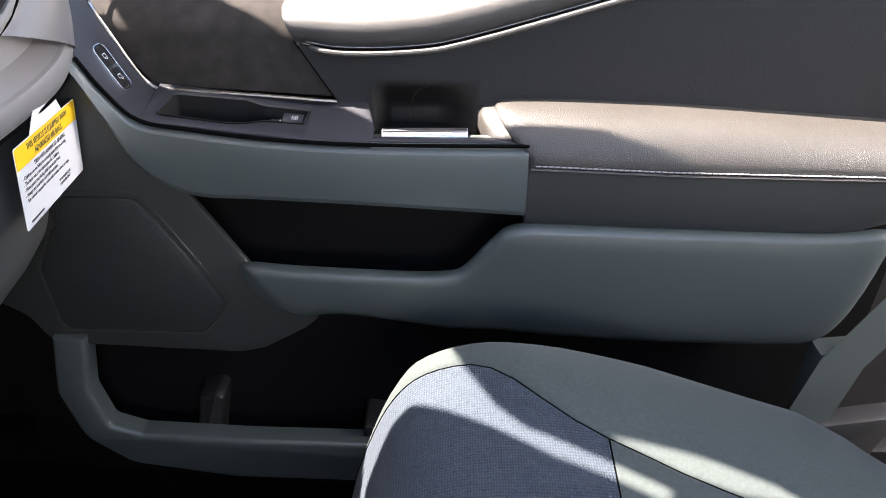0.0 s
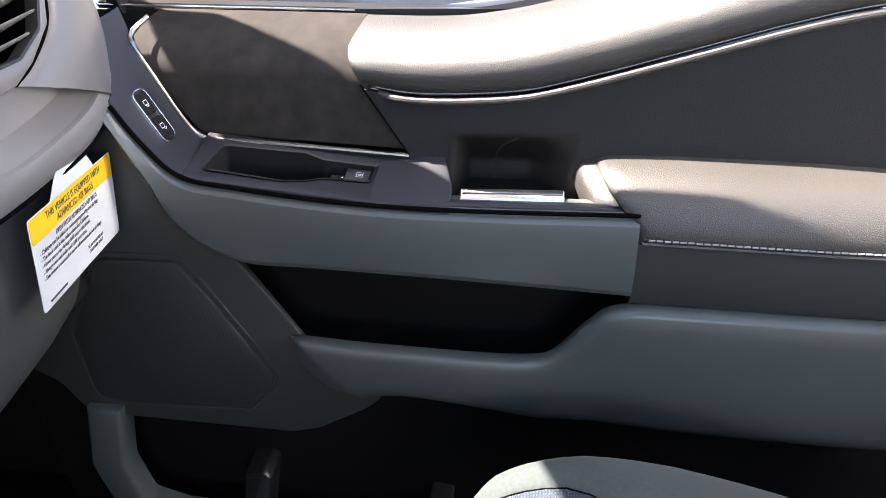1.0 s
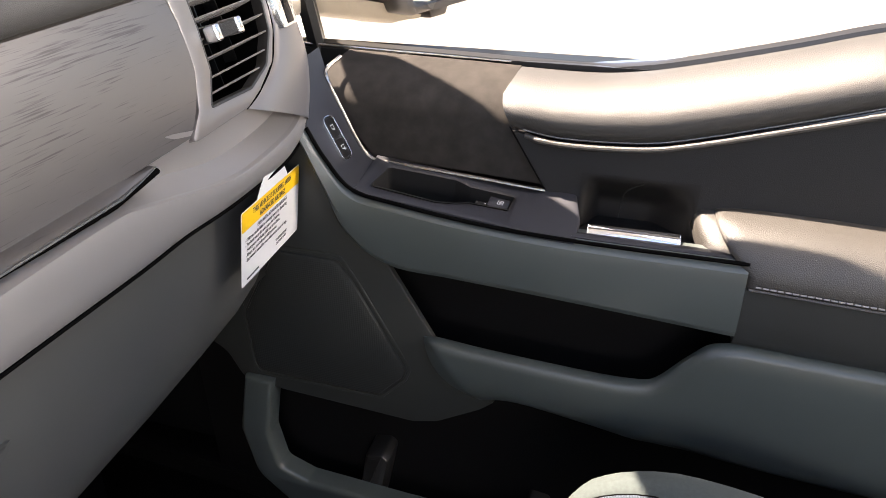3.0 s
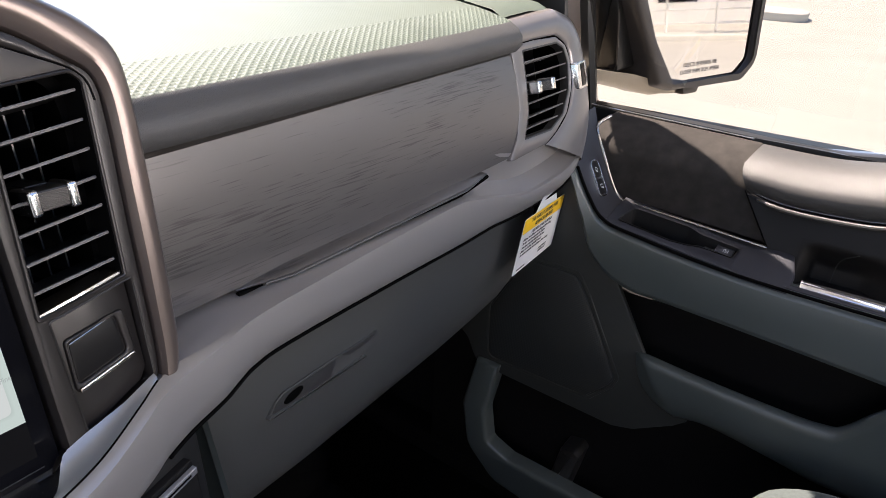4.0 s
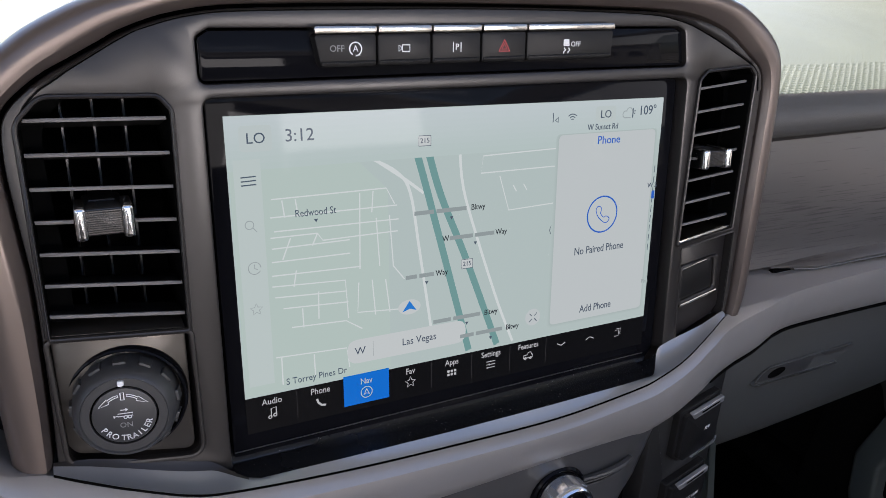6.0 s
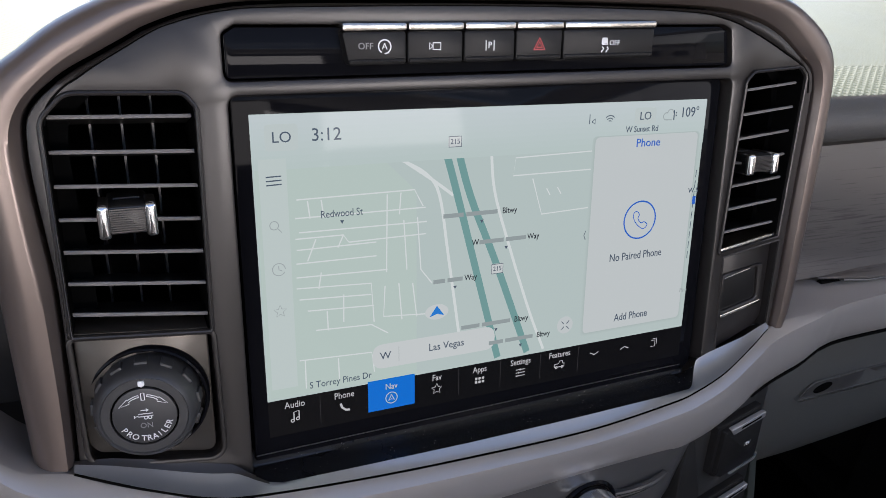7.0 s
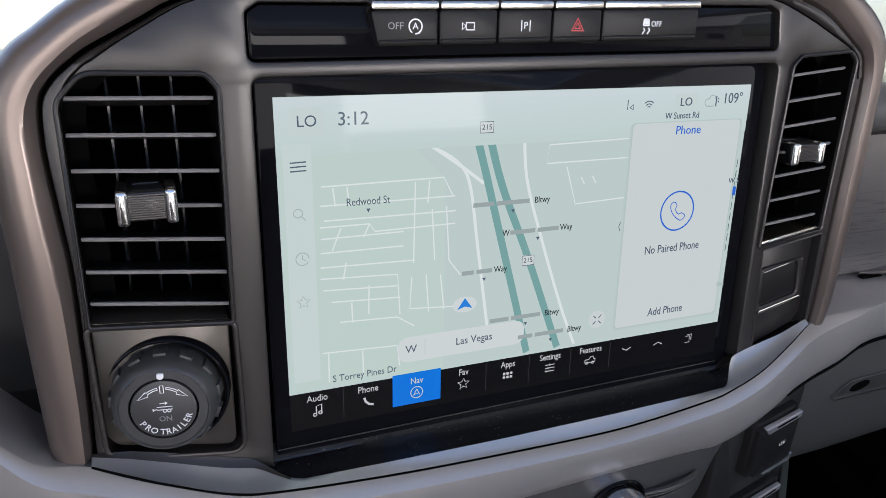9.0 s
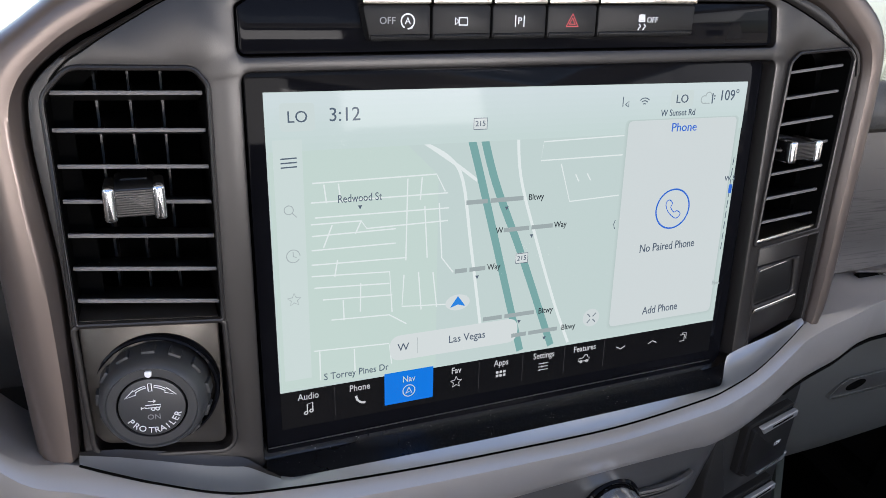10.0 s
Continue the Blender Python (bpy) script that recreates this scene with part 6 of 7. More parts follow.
words(SCR, "LO", (-0.1150, 0.0594), 0.0070, C1, TXT2, screen)
words(SCR, "3:12", (-0.0944, 0.0598), 0.0084, C1, TXT2, screen)
words(SCR, "LO", (0.0857, 0.0618), 0.0062, C1, TXT2, screen)
words(SCR, "109°", (0.1166, 0.0628), 0.0078, C1, TXT2, screen, squeeze=0.92)
words(SCR, "W Sunset Rd", (0.0841, 0.0548), 0.0048, C1, TXT2, screen, squeeze=0.86)
words(SCR, "Redwood St", (-0.0883, 0.0223), 0.0052, C1, TXT2, screen, squeeze=0.80)
words(SCR, "S Torrey Pines Dr", (-0.0915, -0.0650), 0.0050, C1, TXT2, screen, squeeze=0.88)
words(SCR, "W S", (0.1252, 0.0170), 0.0042, C1, TXT2, screen)
words(SCR, "Phone", (0.0891, 0.0470), 0.0066, C1, BLUE, screen)
words(SCR, "No Paired Phone", (0.0874, -0.0188), 0.0067, C1, TXT2, screen, squeeze=0.80)
words(SCR, "Add Phone", (0.0876, -0.0566), 0.0066, C1, TXT2, screen, squeeze=0.82)
flat(rounded(box(-0.0745, -0.0625, -0.0040, -0.0490), 0.006), 0.0005, CARD_UI2, "town_pill", "pale pill with the town's name")
words(SCR, "W", (-0.0675, -0.0557), 0.0058, C1, TXT2, screen)
words(SCR, "Las Vegas", (-0.0330, -0.0555), 0.0058, C1, TXT2, screen, squeeze=0.92)
flat(box(-0.0602, -0.0600, -0.0600, -0.0515), 0.0006, FAINT, "pill_line")
# road labels: the kinds of road are lettered, the names stay bars
for u, v, w, words_in in ((-0.0137, 0.0158, 0.0436, ("|5", "|8", "Bltwy")), (0.0012, 0.0000, 0.0388, ("W", "|7", "|6", "Way")), (-0.0285, -0.0188, 0.0245, ("|3", "|4", "Way")), (-0.0034, -0.0470, 0.0420, ("|5", "|8", "Bltwy")), (0.0125, -0.0588, 0.0400, ("|4", "|8", "Bltwy"))):
    sizes = [int(k[1:]) if k[0] == "|" else len(k) for k in words_in]
    step = w / (sum(sizes) + 0.7 * (len(sizes) - 1))
    u -= w / 2
    for k, n in zip(words_in, sizes):
        if k[0] == "|":
            flat(box(u, v - 0.0011, u + n * step, v + 0.0011), C1, BARTONE, "label_bar", "dark bar on the map")
        else:
            words(SCR, k, (u + n * step / 2, v), 0.0046, C1, TXT, screen, squeeze=0.84)
        u += (n + 0.7) * step
for u, v in ((-0.0883, 0.0180), (-0.0137, 0.0113), (0.0012, -0.0045), (-0.0285, -0.0232), (-0.0034, -0.0513), (0.0125, -0.0632)):
    flat([(u - 0.0010, v + 0.0008), (u, v - 0.0010), (u + 0.0010, v + 0.0008)], C1, TXT2, "pointer_mark")
for u, v in ((-0.0296, 0.0535), (-0.0039, -0.0158)):
    flat(rounded(box(u - 0.0036, v - 0.0028, u + 0.0036, v + 0.0028), 0.0008), 0.0007, CARD_UI2, "route_shield")
    part("shield_line", lines(SCR, [box(u - 0.0034, v - 0.0026, u + 0.0034, v + 0.0026)], 0.0004, 0.0008, closed=True), TXT2, screen)
    words(SCR, "215", (u, v), 0.0036, 0.0008, TXT2, screen)
# car arrow
part("arrow_disc", plate(SCR, [(-0.0388 + 0.0066 * math.cos(k * math.pi / 12), -0.0355 + 0.0042 * math.sin(k * math.pi / 12)) for k in range(24)], 0.0005, 0.0007), CARD_UI2, screen)
flat([(-0.0388, -0.0320), (-0.0347, -0.0378), (-0.0388, -0.0365), (-0.0429, -0.0378)], 0.0009, ARROW, "position_arrow", "blue position arrow")
part("zoom_disc", disc(SCR, (0.0413, -0.0555), 0.0052, 0.0005, 0.0007, 0, 24), CARD_UI, screen)
part("zoom_mark", lines(SCR, [[(0.0413 + sx * 0.0008, -0.0555 + sy * 0.0008), (0.0413 + sx * 0.0026, -0.0555 + sy * 0.0026)] for sx in (-1, 1) for sy in (-1, 1)], 0.0005, 0.0009), TXT2, screen)
# phone ring and handset
part("call_ring", lines(SCR, [arc(0.0880, 0.0025, 0.0110, 0, 360, 40)], 0.0009, C1), BLUE, screen, "blue call ring")
HAND = [(0.0838, 0.0072, 0), (0.0832, 0.0050, 0), (0.0846, 0.0018, 0), (0.0872, -0.0010, 0), (0.0905, -0.0030, 0), (0.0926, -0.0022, 0), (0.0934, -0.0004, 0), (0.0910, 0.0012, 0), (0.0890, 0.0006, 0), (0.0866, 0.0034, 0), (0.0874, 0.0056, 0), (0.0858, 0.0076, 0)]
part("handset", lines(SCR, [[tuple(q.xy) for q in spline(HAND, 3, True)]], 0.0005, C1, closed=True), BLUE, screen)
part("card_arrow", lines(SCR, [[(0.0512, -0.0005), (0.0502, -0.0030), (0.0512, -0.0055)]], 0.0004, C1), TXT2, screen)
# side menu symbols
part("menu_mark", lines(SCR, [[(-0.1230, 0.0400 + k * 0.0019), (-0.1160, 0.0402 + k * 0.0019)] for k in (-1, 0, 1)], 0.0006, C1), TXT2, screen)
part("search_mark", lines(SCR, [arc(-0.1205, 0.0192, 0.0020, 0, 360, 16), [(-0.1190, 0.0177), (-0.1172, 0.0157)]], 0.0004, C1), FAINT, screen)
part("clock_mark", lines(SCR, [arc(-0.1195, -0.0022, 0.0030, 0, 330, 20), [(-0.1195, -0.0003), (-0.1195, -0.0023), (-0.1180, -0.0030)]], 0.0004, C1), FAINT, screen)


def star(u, v, r):
    return [(u + (r if k % 2 == 0 else r * 0.45) * math.sin(k * math.pi / 5), v + (r if k % 2 == 0 else r * 0.45) * math.cos(k * math.pi / 5)) for k in range(10)]


part("star_mark", lines(SCR, [star(-0.1200, -0.0232, 0.0032)], 0.0004, C1, closed=True), FAINT, screen)
part("wifi_mark", lines(SCR, [arc(0.0621, 0.0590, r, 45, 135, 8) for r in (0.0012, 0.0026, 0.0040)], 0.0005, C1), TXT2, screen)
part("signal_mark", lines(SCR, [[(0.0490, 0.0590), (0.0490, 0.0640)], [(0.0505, 0.0600), (0.0525, 0.0588), (0.0525, 0.0616), (0.0505, 0.0600)]], 0.0005, C1), TXT2, screen)
part("weather_mark", lines(SCR, [arc(0.1000, 0.0612, 0.0020, 60, 300, 12), arc(0.1028, 0.0630, 0.0020, 0, 180, 10), [(0.1000, 0.0592), (0.1040, 0.0592)]], 0.0005, C1), FAINT, screen)
part("thermometer_mark", lines(SCR, [[(0.1054, 0.0590), (0.1054, 0.0645)], [(0.1064, 0.0630), (0.1072, 0.0630)], [(0.1064, 0.0615), (0.1072, 0.0615)]], 0.0008, C1), TXT2, screen)
# menu bar
flat(box(-0.0773, -0.0866, -0.0513, -0.0690), 0.0004, TILE, "active_tile", "bright blue tile of the chosen menu entry")
for txt, u in (("Audio", -0.1156), ("Phone", -0.0901), ("Nav", -0.0645), ("Fav", -0.0385), ("Apps", -0.0126), ("Settings", 0.0132), ("Features", 0.0391)):
    words(SCR, txt, (u, -0.0737), 0.0050, C1, MENU, screen, squeeze=0.84)
V0 = -0.0803
DIVIDE = glow("menu_divider", (0.035, 0.035, 0.038), 1.0)
for u in (-0.1028, -0.0255, 0.0003, 0.0262, 0.0520):
    flat(box(u, -0.0870, u + 0.0003, -0.0712), 0.0003, DIVIDE, "divider")
part("note_mark", lines(SCR, [[(-0.1163, V0 - 0.0022), (-0.1163, V0 + 0.0024), (-0.1137, V0 + 0.0030), (-0.1137, V0 - 0.0014)], arc(-0.1170, V0 - 0.0022, 0.0008, 0, 360, 10), arc(-0.1144, V0 - 0.0014, 0.0008, 0, 360, 10)], 0.0006, C1), MENU, screen)
part("handset_mark", lines(SCR, [[(-0.0922, V0 + 0.0022), (-0.0914, V0 - 0.0002), (-0.0896, V0 - 0.0018), (-0.0874, V0 - 0.0022)]], 0.0012, C1), MENU, screen)
part("compass_mark", lines(SCR, [arc(-0.0645, V0, 0.0032, 0, 360, 24), [(-0.0645, V0 + 0.0019), (-0.0629, V0 - 0.0015), (-0.0645, V0 - 0.0006), (-0.0661, V0 - 0.0015), (-0.0645, V0 + 0.0019)]], 0.0005, C1), MENU, screen)
part("favourite_mark", lines(SCR, [star(-0.0385, V0, 0.0033)], 0.0005, C1, closed=True), MENU, screen)
bm = bmesh.new()
for i in range(3):
    for j in range(2):
        plate(SCR, rounded(box(-0.0154 + i * 0.0021, V0 - 0.0016 + j * 0.0021, -0.0154 + i * 0.0021 + 0.0014, V0 - 0.0002 + j * 0.0021), 0.0003), 0.0004, C1, bm=bm)
part("apps_mark", bm, MENU, screen)
part("sliders_mark", lines(SCR, [[(0.0102, V0 + k * 0.0019), (0.0162, V0 + k * 0.0019)] for k in (-1, 0, 1)] + [[(0.0122 + 0.001 * k, V0 + k * 0.0019 - 0.0006), (0.0122 + 0.001 * k, V0 + k * 0.0019 + 0.0006)] for k in (-1, 0, 1)], 0.0005, C1), MENU, screen)
part("truck_mark", lines(SCR, [[(0.0358, V0 - 0.0012), (0.0358, V0 + 0.0006), (0.0385, V0 + 0.0008), (0.0394, V0 + 0.0024), (0.0410, V0 + 0.0024), (0.0416, V0 + 0.0008), (0.0424, V0 + 0.0006), (0.0424, V0 - 0.0012), (0.0358, V0 - 0.0012)], arc(0.0372, V0 - 0.0014, 0.0007, 0, 360, 8), arc(0.0410, V0 - 0.0014, 0.0007, 0, 360, 8)], 0.0005, C1), MENU, screen)
part("chevron_mark", lines(SCR, [[(0.0602, -0.0765), (0.0632, -0.0780), (0.0662, -0.0765)]], 0.0006, C1), MENU, screen)
part("chevron_mark", lines(SCR, [[(0.0821, -0.0780), (0.0851, -0.0765), (0.0881, -0.0780)]], 0.0006, C1), MENU, screen)
part("pages_mark", lines(SCR, [box(0.1050, -0.0800, 0.1080, -0.0760), [(0.1062, -0.0750), (0.1092, -0.0750), (0.1092, -0.0788)]], 0.0005, C1, closed=False), MENU, screen)
part("glass_edge", tube([SCR(-0.1358, -0.0985, 0.0003), SCR(0.1300, -0.0965, 0.0003)], 0.0003, 5), STACK, screen, "thin lower edge of the glass")
# ledge under the glass
rows = []
front = [p for p in in_s if -0.1390 < p.x < 0.1350]
for i, p in enumerate(front):
    e = min(1.0, min(i, len(front) - 1 - i) / 4)
    top = -0.1022 + 0.0015 * max(0, p.x) / 0.13
    rows.append([SCR(p.x, top + 0.004, -0.006), SCR(p.x, top, 0.0004), SCR(p.x, top - 0.0012, 0.0016), SCR(p.x, (top + p.y) / 2 - 0.0006, p.z * 0.5), SCR(p.x, p.y - 0.0004, p.z - 0.0015), SCR(p.x, p.y - 0.0004, p.z - 0.0002), SCR(p.x, p.y - 0.002, p.z + 0.0001)])
part("dust_ledge", loft(rows), LEDGE, screen, "dusty black ledge below the glass", angle=40)

# ================= lower stack: climate panel and outlets =================
DARKLIP = material("dark_brushed_panel", (0.105, 0.10, 0.096), 0.3, metal=0.6, vary=0.2, stretch=(1, 0.1, 1))
CL = Frame((-0.300, -0.1652, 0.745), SCR.a, (-0.10, 0, 1))
climate = thing("climate_panel", tuple(CL(0, -0.1, 0)), "dark metal climate control panel with chrome rotary knob", "control panel")
# dished panel whose outer end rolls forward
rows = []
for u, n in ((-0.20, 0.0), (-0.05, 0.0), (0.03, 0.0), (0.08, 0.0), (0.110, -0.0008), (0.126, -0.0030), (0.136, -0.0075), (0.1405, -0.016)):
    e = max(0.0, (u - 0.07) / 0.07)
    rows.append([CL(u, 0.045, n - 0.002), CL(u, 0.022, n + 0.002), CL(u, 0.010, n + 0.0025), CL(u, 0.0, n), CL(u - 0.004 * e, -0.012, n - 0.0010), CL(u - 0.012 * e, -0.026, n + 0.0010), CL(u - 0.030 * e, -0.042, n + 0.005), CL(u - 0.045 * e, -0.060, n + 0.009), CL(u - 0.05 * e, -0.16, n + 0.02)])
part("panel", loft(rows), DARKLIP, climate, "dark brushed panel", angle=60)
part("panel_back", plate(CL, box(-0.20, -0.20, 0.150, 0.012), -0.05, -0.022), VOID, climate)
ridge = [CL(0.074, -0.0100, 0.0), CL(0.090, -0.0070, 0.0035), CL(0.104, -0.0050, 0.0030), CL(0.1135, -0.0045, 0.0)]
for k, (dv, r) in enumerate(((0.0, 0.0022), (-0.0030, 0.0012), (-0.0055, 0.0009))):
    part("blade", tube([p + CL.b * dv - CL.a * 0.002 * k for p in spline(ridge, 4)], r, 7, flat=0.7), DARK if k == 0 else BLACK, climate, "raised blade beside the knob")
part("slot_key", plate(CL, rounded(box(0.006, -0.043, 0.040, -0.022), 0.002), -0.002, 0.0075, 0.001), BLACK, climate)
part("key_symbol", lines(CL, [box(0.020, -0.036, 0.026, -0.031), [(0.019, -0.037), (0.028, -0.029)]], 0.0006, 0.0078, closed=False), PALE, climate)
part("slot_key", plate(CL, rounded(box(-0.040, -0.043, 0.004, -0.022), 0.002), -0.002, 0.0075, 0.001), BLACK, climate)
for u, v, r, nm in ((0.0560, -0.0150, 0.0165, "climate_knob"), (0.1045, -0.0520, 0.0120, "volume_knob")):
    KC = Frame(CL(u, v, 0.0), CL.a, CL.b)
    part("knob_collar", lathe(KC, [(r * 1.22, -0.006), (r * 1.22, 0.0015), (r * 1.15, 0.0028), (r * 1.06, 0.0015), (r * 1.06, -0.006)], seg=40), GLOSS, climate, "glossy black collar")
    k = part(nm, lathe(KC, [(r * 1.02, -0.002), (r * 1.02, 0.003), (r, 0.006), (r * 0.98, 0.0150), (r * 0.93, 0.0175), (r * 0.88, 0.0182), (r * 0.78, 0.0180), (r * 0.72, 0.0165)], seg=48), CHROME, climate, "chrome ringed knob")
    part("knob_face", disc(KC, (0, 0), r * 0.74, 0.01, 0.0166, 0.0008, 32), GLOSS, k)
    for j in range(5):
        a = 0.3 + j * math.tau / 5
        part("spoke", tube([KC(r * 0.12 * math.cos(a), r * 0.12 * math.sin(a), 0.0168), KC(r * 0.62 * math.cos(a + 0.2), r * 0.62 * math.sin(a + 0.2), 0.0168)], 0.0006, 5), LIP, k)
    for j in range(9):
        a = 0.25 + j * math.tau / 9
        NF = Frame(KC(r * 0.99 * math.cos(a), r * 0.99 * math.sin(a), 0.0102), KC.a * -math.sin(a) + KC.b * math.cos(a), KC.c)
        part("knob_notch", plate(NF, rounded(box(-r * 0.13, -0.0042, r * 0.13, 0.0042), 0.0006), -0.002, 0.0004, 0.0002), LIP, k)

OC = Frame((-0.3025, 0.0165, 0.762), (-0.16, 1, 0.04), (-0.05, 0, 1))
column = thing("outlet_column", tuple(OC(0, -0.1, -0.01)), "black column of covered power outlets beside the climate panel", "power outlet")
part("column_plate", plate(OC, rounded([(-0.048, -0.24), (0.0330, -0.24), (0.0330, 0.055), (-0.010, 0.030), (-0.048, 0.012)], 0.002), -0.06, -0.0085, 0.002), BLACK, column, "black backing plate")
for k, (txt, v) in enumerate((("12V", 0.0), ("AC 120V", -0.0640))):
    cov = part("outlet_cover", plate(OC, rounded([(-0.0250, -0.0395 + v), (-0.0175, -0.0455 + v), (0.0218, -0.0435 + v), (0.0208, 0.0022 + v), (-0.0250, 0.0005 + v)], 0.0022), -0.012, -0.0034, 0.0010), KEYCAP, column, "dark hinged outlet cover")
    part("cover_face", plate(OC, rounded([(-0.0225, -0.0385 + v), (-0.0160, -0.0440 + v), (0.0212, -0.0428 + v), (0.0205, -0.0010 + v), (-0.0215, -0.0025 + v)], 0.0020), -0.005, 0.0, 0.0018, seg=2), KEYCAP, cov)
    part("cover_hinge", plate(OC, rounded([(-0.0130, -0.0075 + v), (0.0195, -0.0055 + v), (0.0195, -0.0008 + v), (-0.0170, -0.0020 + v)], 0.0008), -0.002, 0.0012, 0.0008, seg=3), LIP, cov, "satin hinge bar")
    part("hinge_slot", plate(OC, [(-0.0060, -0.0048 + v), (0.0140, -0.0036 + v), (0.0140, -0.0024 + v), (-0.0060, -0.0036 + v)], -0.002, 0.0015), VOID, cov)
    words(OC, txt, (0.0060, -0.0230 + v), 0.0042 if k == 0 else 0.0040, 0.0003, PALE, cov)
    part("cover_edge", plate(OC, rounded([(-0.0120, -0.0450 + v), (0.0200, -0.0432 + v), (0.0222, -0.0370 + v), (0.0190, -0.0395 + v)], 0.0006), -0.002, 0.0006, 0.0003), LIP, cov)
    if k:
        words(OC, "MAX", (0.0070, -0.0290 + v), 0.0040, 0.0003, PALE, cov)

# ================= airbag tag =================
tag = thing("airbag_tag", (-0.338, 0.50, 0.70), "white airbag warning card with yellow heading hanging under the dashboard", "warning tag")
TG = Frame((-0.3300, 0.4830, 0.764), (-0.013, 0.125, -0.009), (0.009, -0.012, 0.068))
W, H = 0.126, 0.069
part("card", plate(TG, rounded(box(0, -H, W, 0), 0.003), -0.0003, 0.0, back=True), PAPER, tag)
neck = rounded([(0.030, -0.001), (0.098, -0.001), (0.090, 0.010), (0.082, 0.022), (0.050, 0.022), (0.040, 0.012)], [0.001, 0.001, 0.008, 0.002, 0.002, 0.008])
part("neck", plate(TG, neck, -0.0003, 0.0, back=True), PAPER, tag)
part("heading_band", plate(TG, rounded([(0.001, -0.0185), (W - 0.001, -0.0185), (W - 0.001, -0.0008), (0.001, -0.0008)], 0.002), 0.0, 0.0003), YELLOW, tag, "yellow heading band")
words(TG, "THIS VEHICLE IS EQUIPPED WITH", (W / 2, -0.0062), 0.0072, 0.0006, INK, tag, squeeze=0.78)
words(TG, "ADVANCED AIR BAGS", (W / 2, -0.0135), 0.0072, 0.0006, INK, tag, squeeze=0.78)
words(TG, "EVEN WITH ADVANCED AIR BAGS", (W / 2, -0.0225), 0.0052, 0.0004, INK, tag, squeeze=0.8)
for k, s in enumerate(("- Children can be killed or seriously injured by the air bag", "- The back seat is the safest place for Children.", "- Never put a rear facing child seat in the front.", "- Always use seat belts and child restraints.", "- See owner's manual for more information about air bags.")):
    words(TG, s, (0.007, -0.0275 - k * 0.0047), 0.0046, 0.0004, INK, tag, align="LEFT", squeeze=0.82)
words(TG, "TO BE REMOVED BY", (W * 0.66, -0.0560), 0.0036, 0.0004, INK, tag, squeeze=0.8)
words(TG, "CUSTOMER ONLY", (W * 0.66, -0.0600), 0.0036, 0.0004, INK, tag, squeeze=0.8)
part("fine_print", plate(TG, box(0.010, -0.0655, 0.034, -0.0640), 0.0, 0.0004), INK, tag)

# ================= passenger seat =================
seat = thing("passenger_seat", (0.25, 0.24, 0.0), "grey-blue cloth passenger seat with stitched bolster", "car seat")
NOSE = [(-0.115, 0.36), (-0.105, 0.42), (-0.085, 0.48), (-0.062, 0.53), (-0.035, 0.563), (0.0, 0.580), (0.05, 0.585), (0.12, 0.577), (0.20, 0.562), (0.30, 0.542), (0.42, 0.522), (0.54, 0.51)]
nose = spline([(x, 0, z) for x, z in NOSE], 3)


SEAM_Y = [(-0.12, 0.462), (-0.03, 0.464), (0.012, 0.464), (0.035, 0.456), (0.06, 0.436), (0.083, 0.411), (0.121, 0.387), (0.181, 0.359), (0.234, 0.342), (0.264, 0.332), (0.54, 0.30)]
OUT_Y = [(-0.12, 0.480), (-0.03, 0.486), (0.027, 0.492), (0.0935, 0.492), (0.168, 0.486), (0.235, 0.476), (0.312, 0.452), (0.343, 0.436), (0.368, 0.425), (0.54, 0.40)]
DROP = [(-0.12, 0.006), (0.027, 0.010), (0.0935, 0.012), (0.168, 0.014), (0.235, 0.018), (0.312, 0.012), (0.343, 0.020), (0.368, 0.034), (0.54, 0.05)]


def inner_row(i):
    """Across the flat of the cushion, from its inner side to the bolster's seam."""
    p = nose[i]
    ys = at_x(SEAM_Y, p.x)
    row = []
    for k in range(17):
        y = -0.02 + (ys + 0.02) * k / 16
        e = max(0.0, (k - 10) / 6)
        row.append((p.x + 0.010 * e ** 2 * max(0.0, 1 - i / 12), y, p.z - 0.012 - 0.006 * math.sin(math.pi * k / 16) + 0.003 * e))
    return row


def outer_row(i):
    """From the seam over the bolster's round back to its outer side."""
    p = nose[i]
    ys, yo, zo = at_x(SEAM_Y, p.x), at_x(OUT_Y, p.x), p.z - at_x(DROP, p.x)
    zs, f = p.z - 0.009, max(0.0, 1 - i / 12)
    row = []
    for k in range(11):
        t = k / 10
        swell = 0.010 * math.sin(math.pi * t) * min(1.0, (yo - ys) / 0.06)
        row.append((p.x + 0.010 * f + 0.016 * f * t ** 2, ys + (yo - ys) * t, zs + (zo - zs) * t * t + swell - (0.0016 if k == 0 else 0.0)))
    for dy, dz, dx in ((0.008, 0.008, 0.004), (0.013, 0.022, 0.010), (0.013, 0.055, 0.014), (0.004, 0.12, 0.018), (-0.02, 0.18, 0.02)):
        row.append((p.x + f * (0.026 + dx), yo + dy, zo - dz))
    return row


n_i = len(nose)
part("cushion_front", loft([inner_row(i) for i in range(22)]), CLOTH, seat, "coarse blue-grey woven cloth", angle=80)
part("cushion_middle", loft([inner_row(i) for i in range(21, 26)]), SIDE, seat, "smooth pale grey cloth", angle=80)
part("cushion_rear", loft([inner_row(i) for i in range(25, n_i)]), SIDE, seat, "smooth pale grey cloth", angle=80)
part("bolster", loft([outer_row(i) for i in range(n_i)]), SIDE, seat, "smooth grey-green cloth bolster", angle=80)
part("seam", tube([Vector(outer_row(i)[0]) + Vector((0, 0, 0.0010)) for i in range(2, n_i)], 0.0010, 6), VOID, seat, "dark seam")
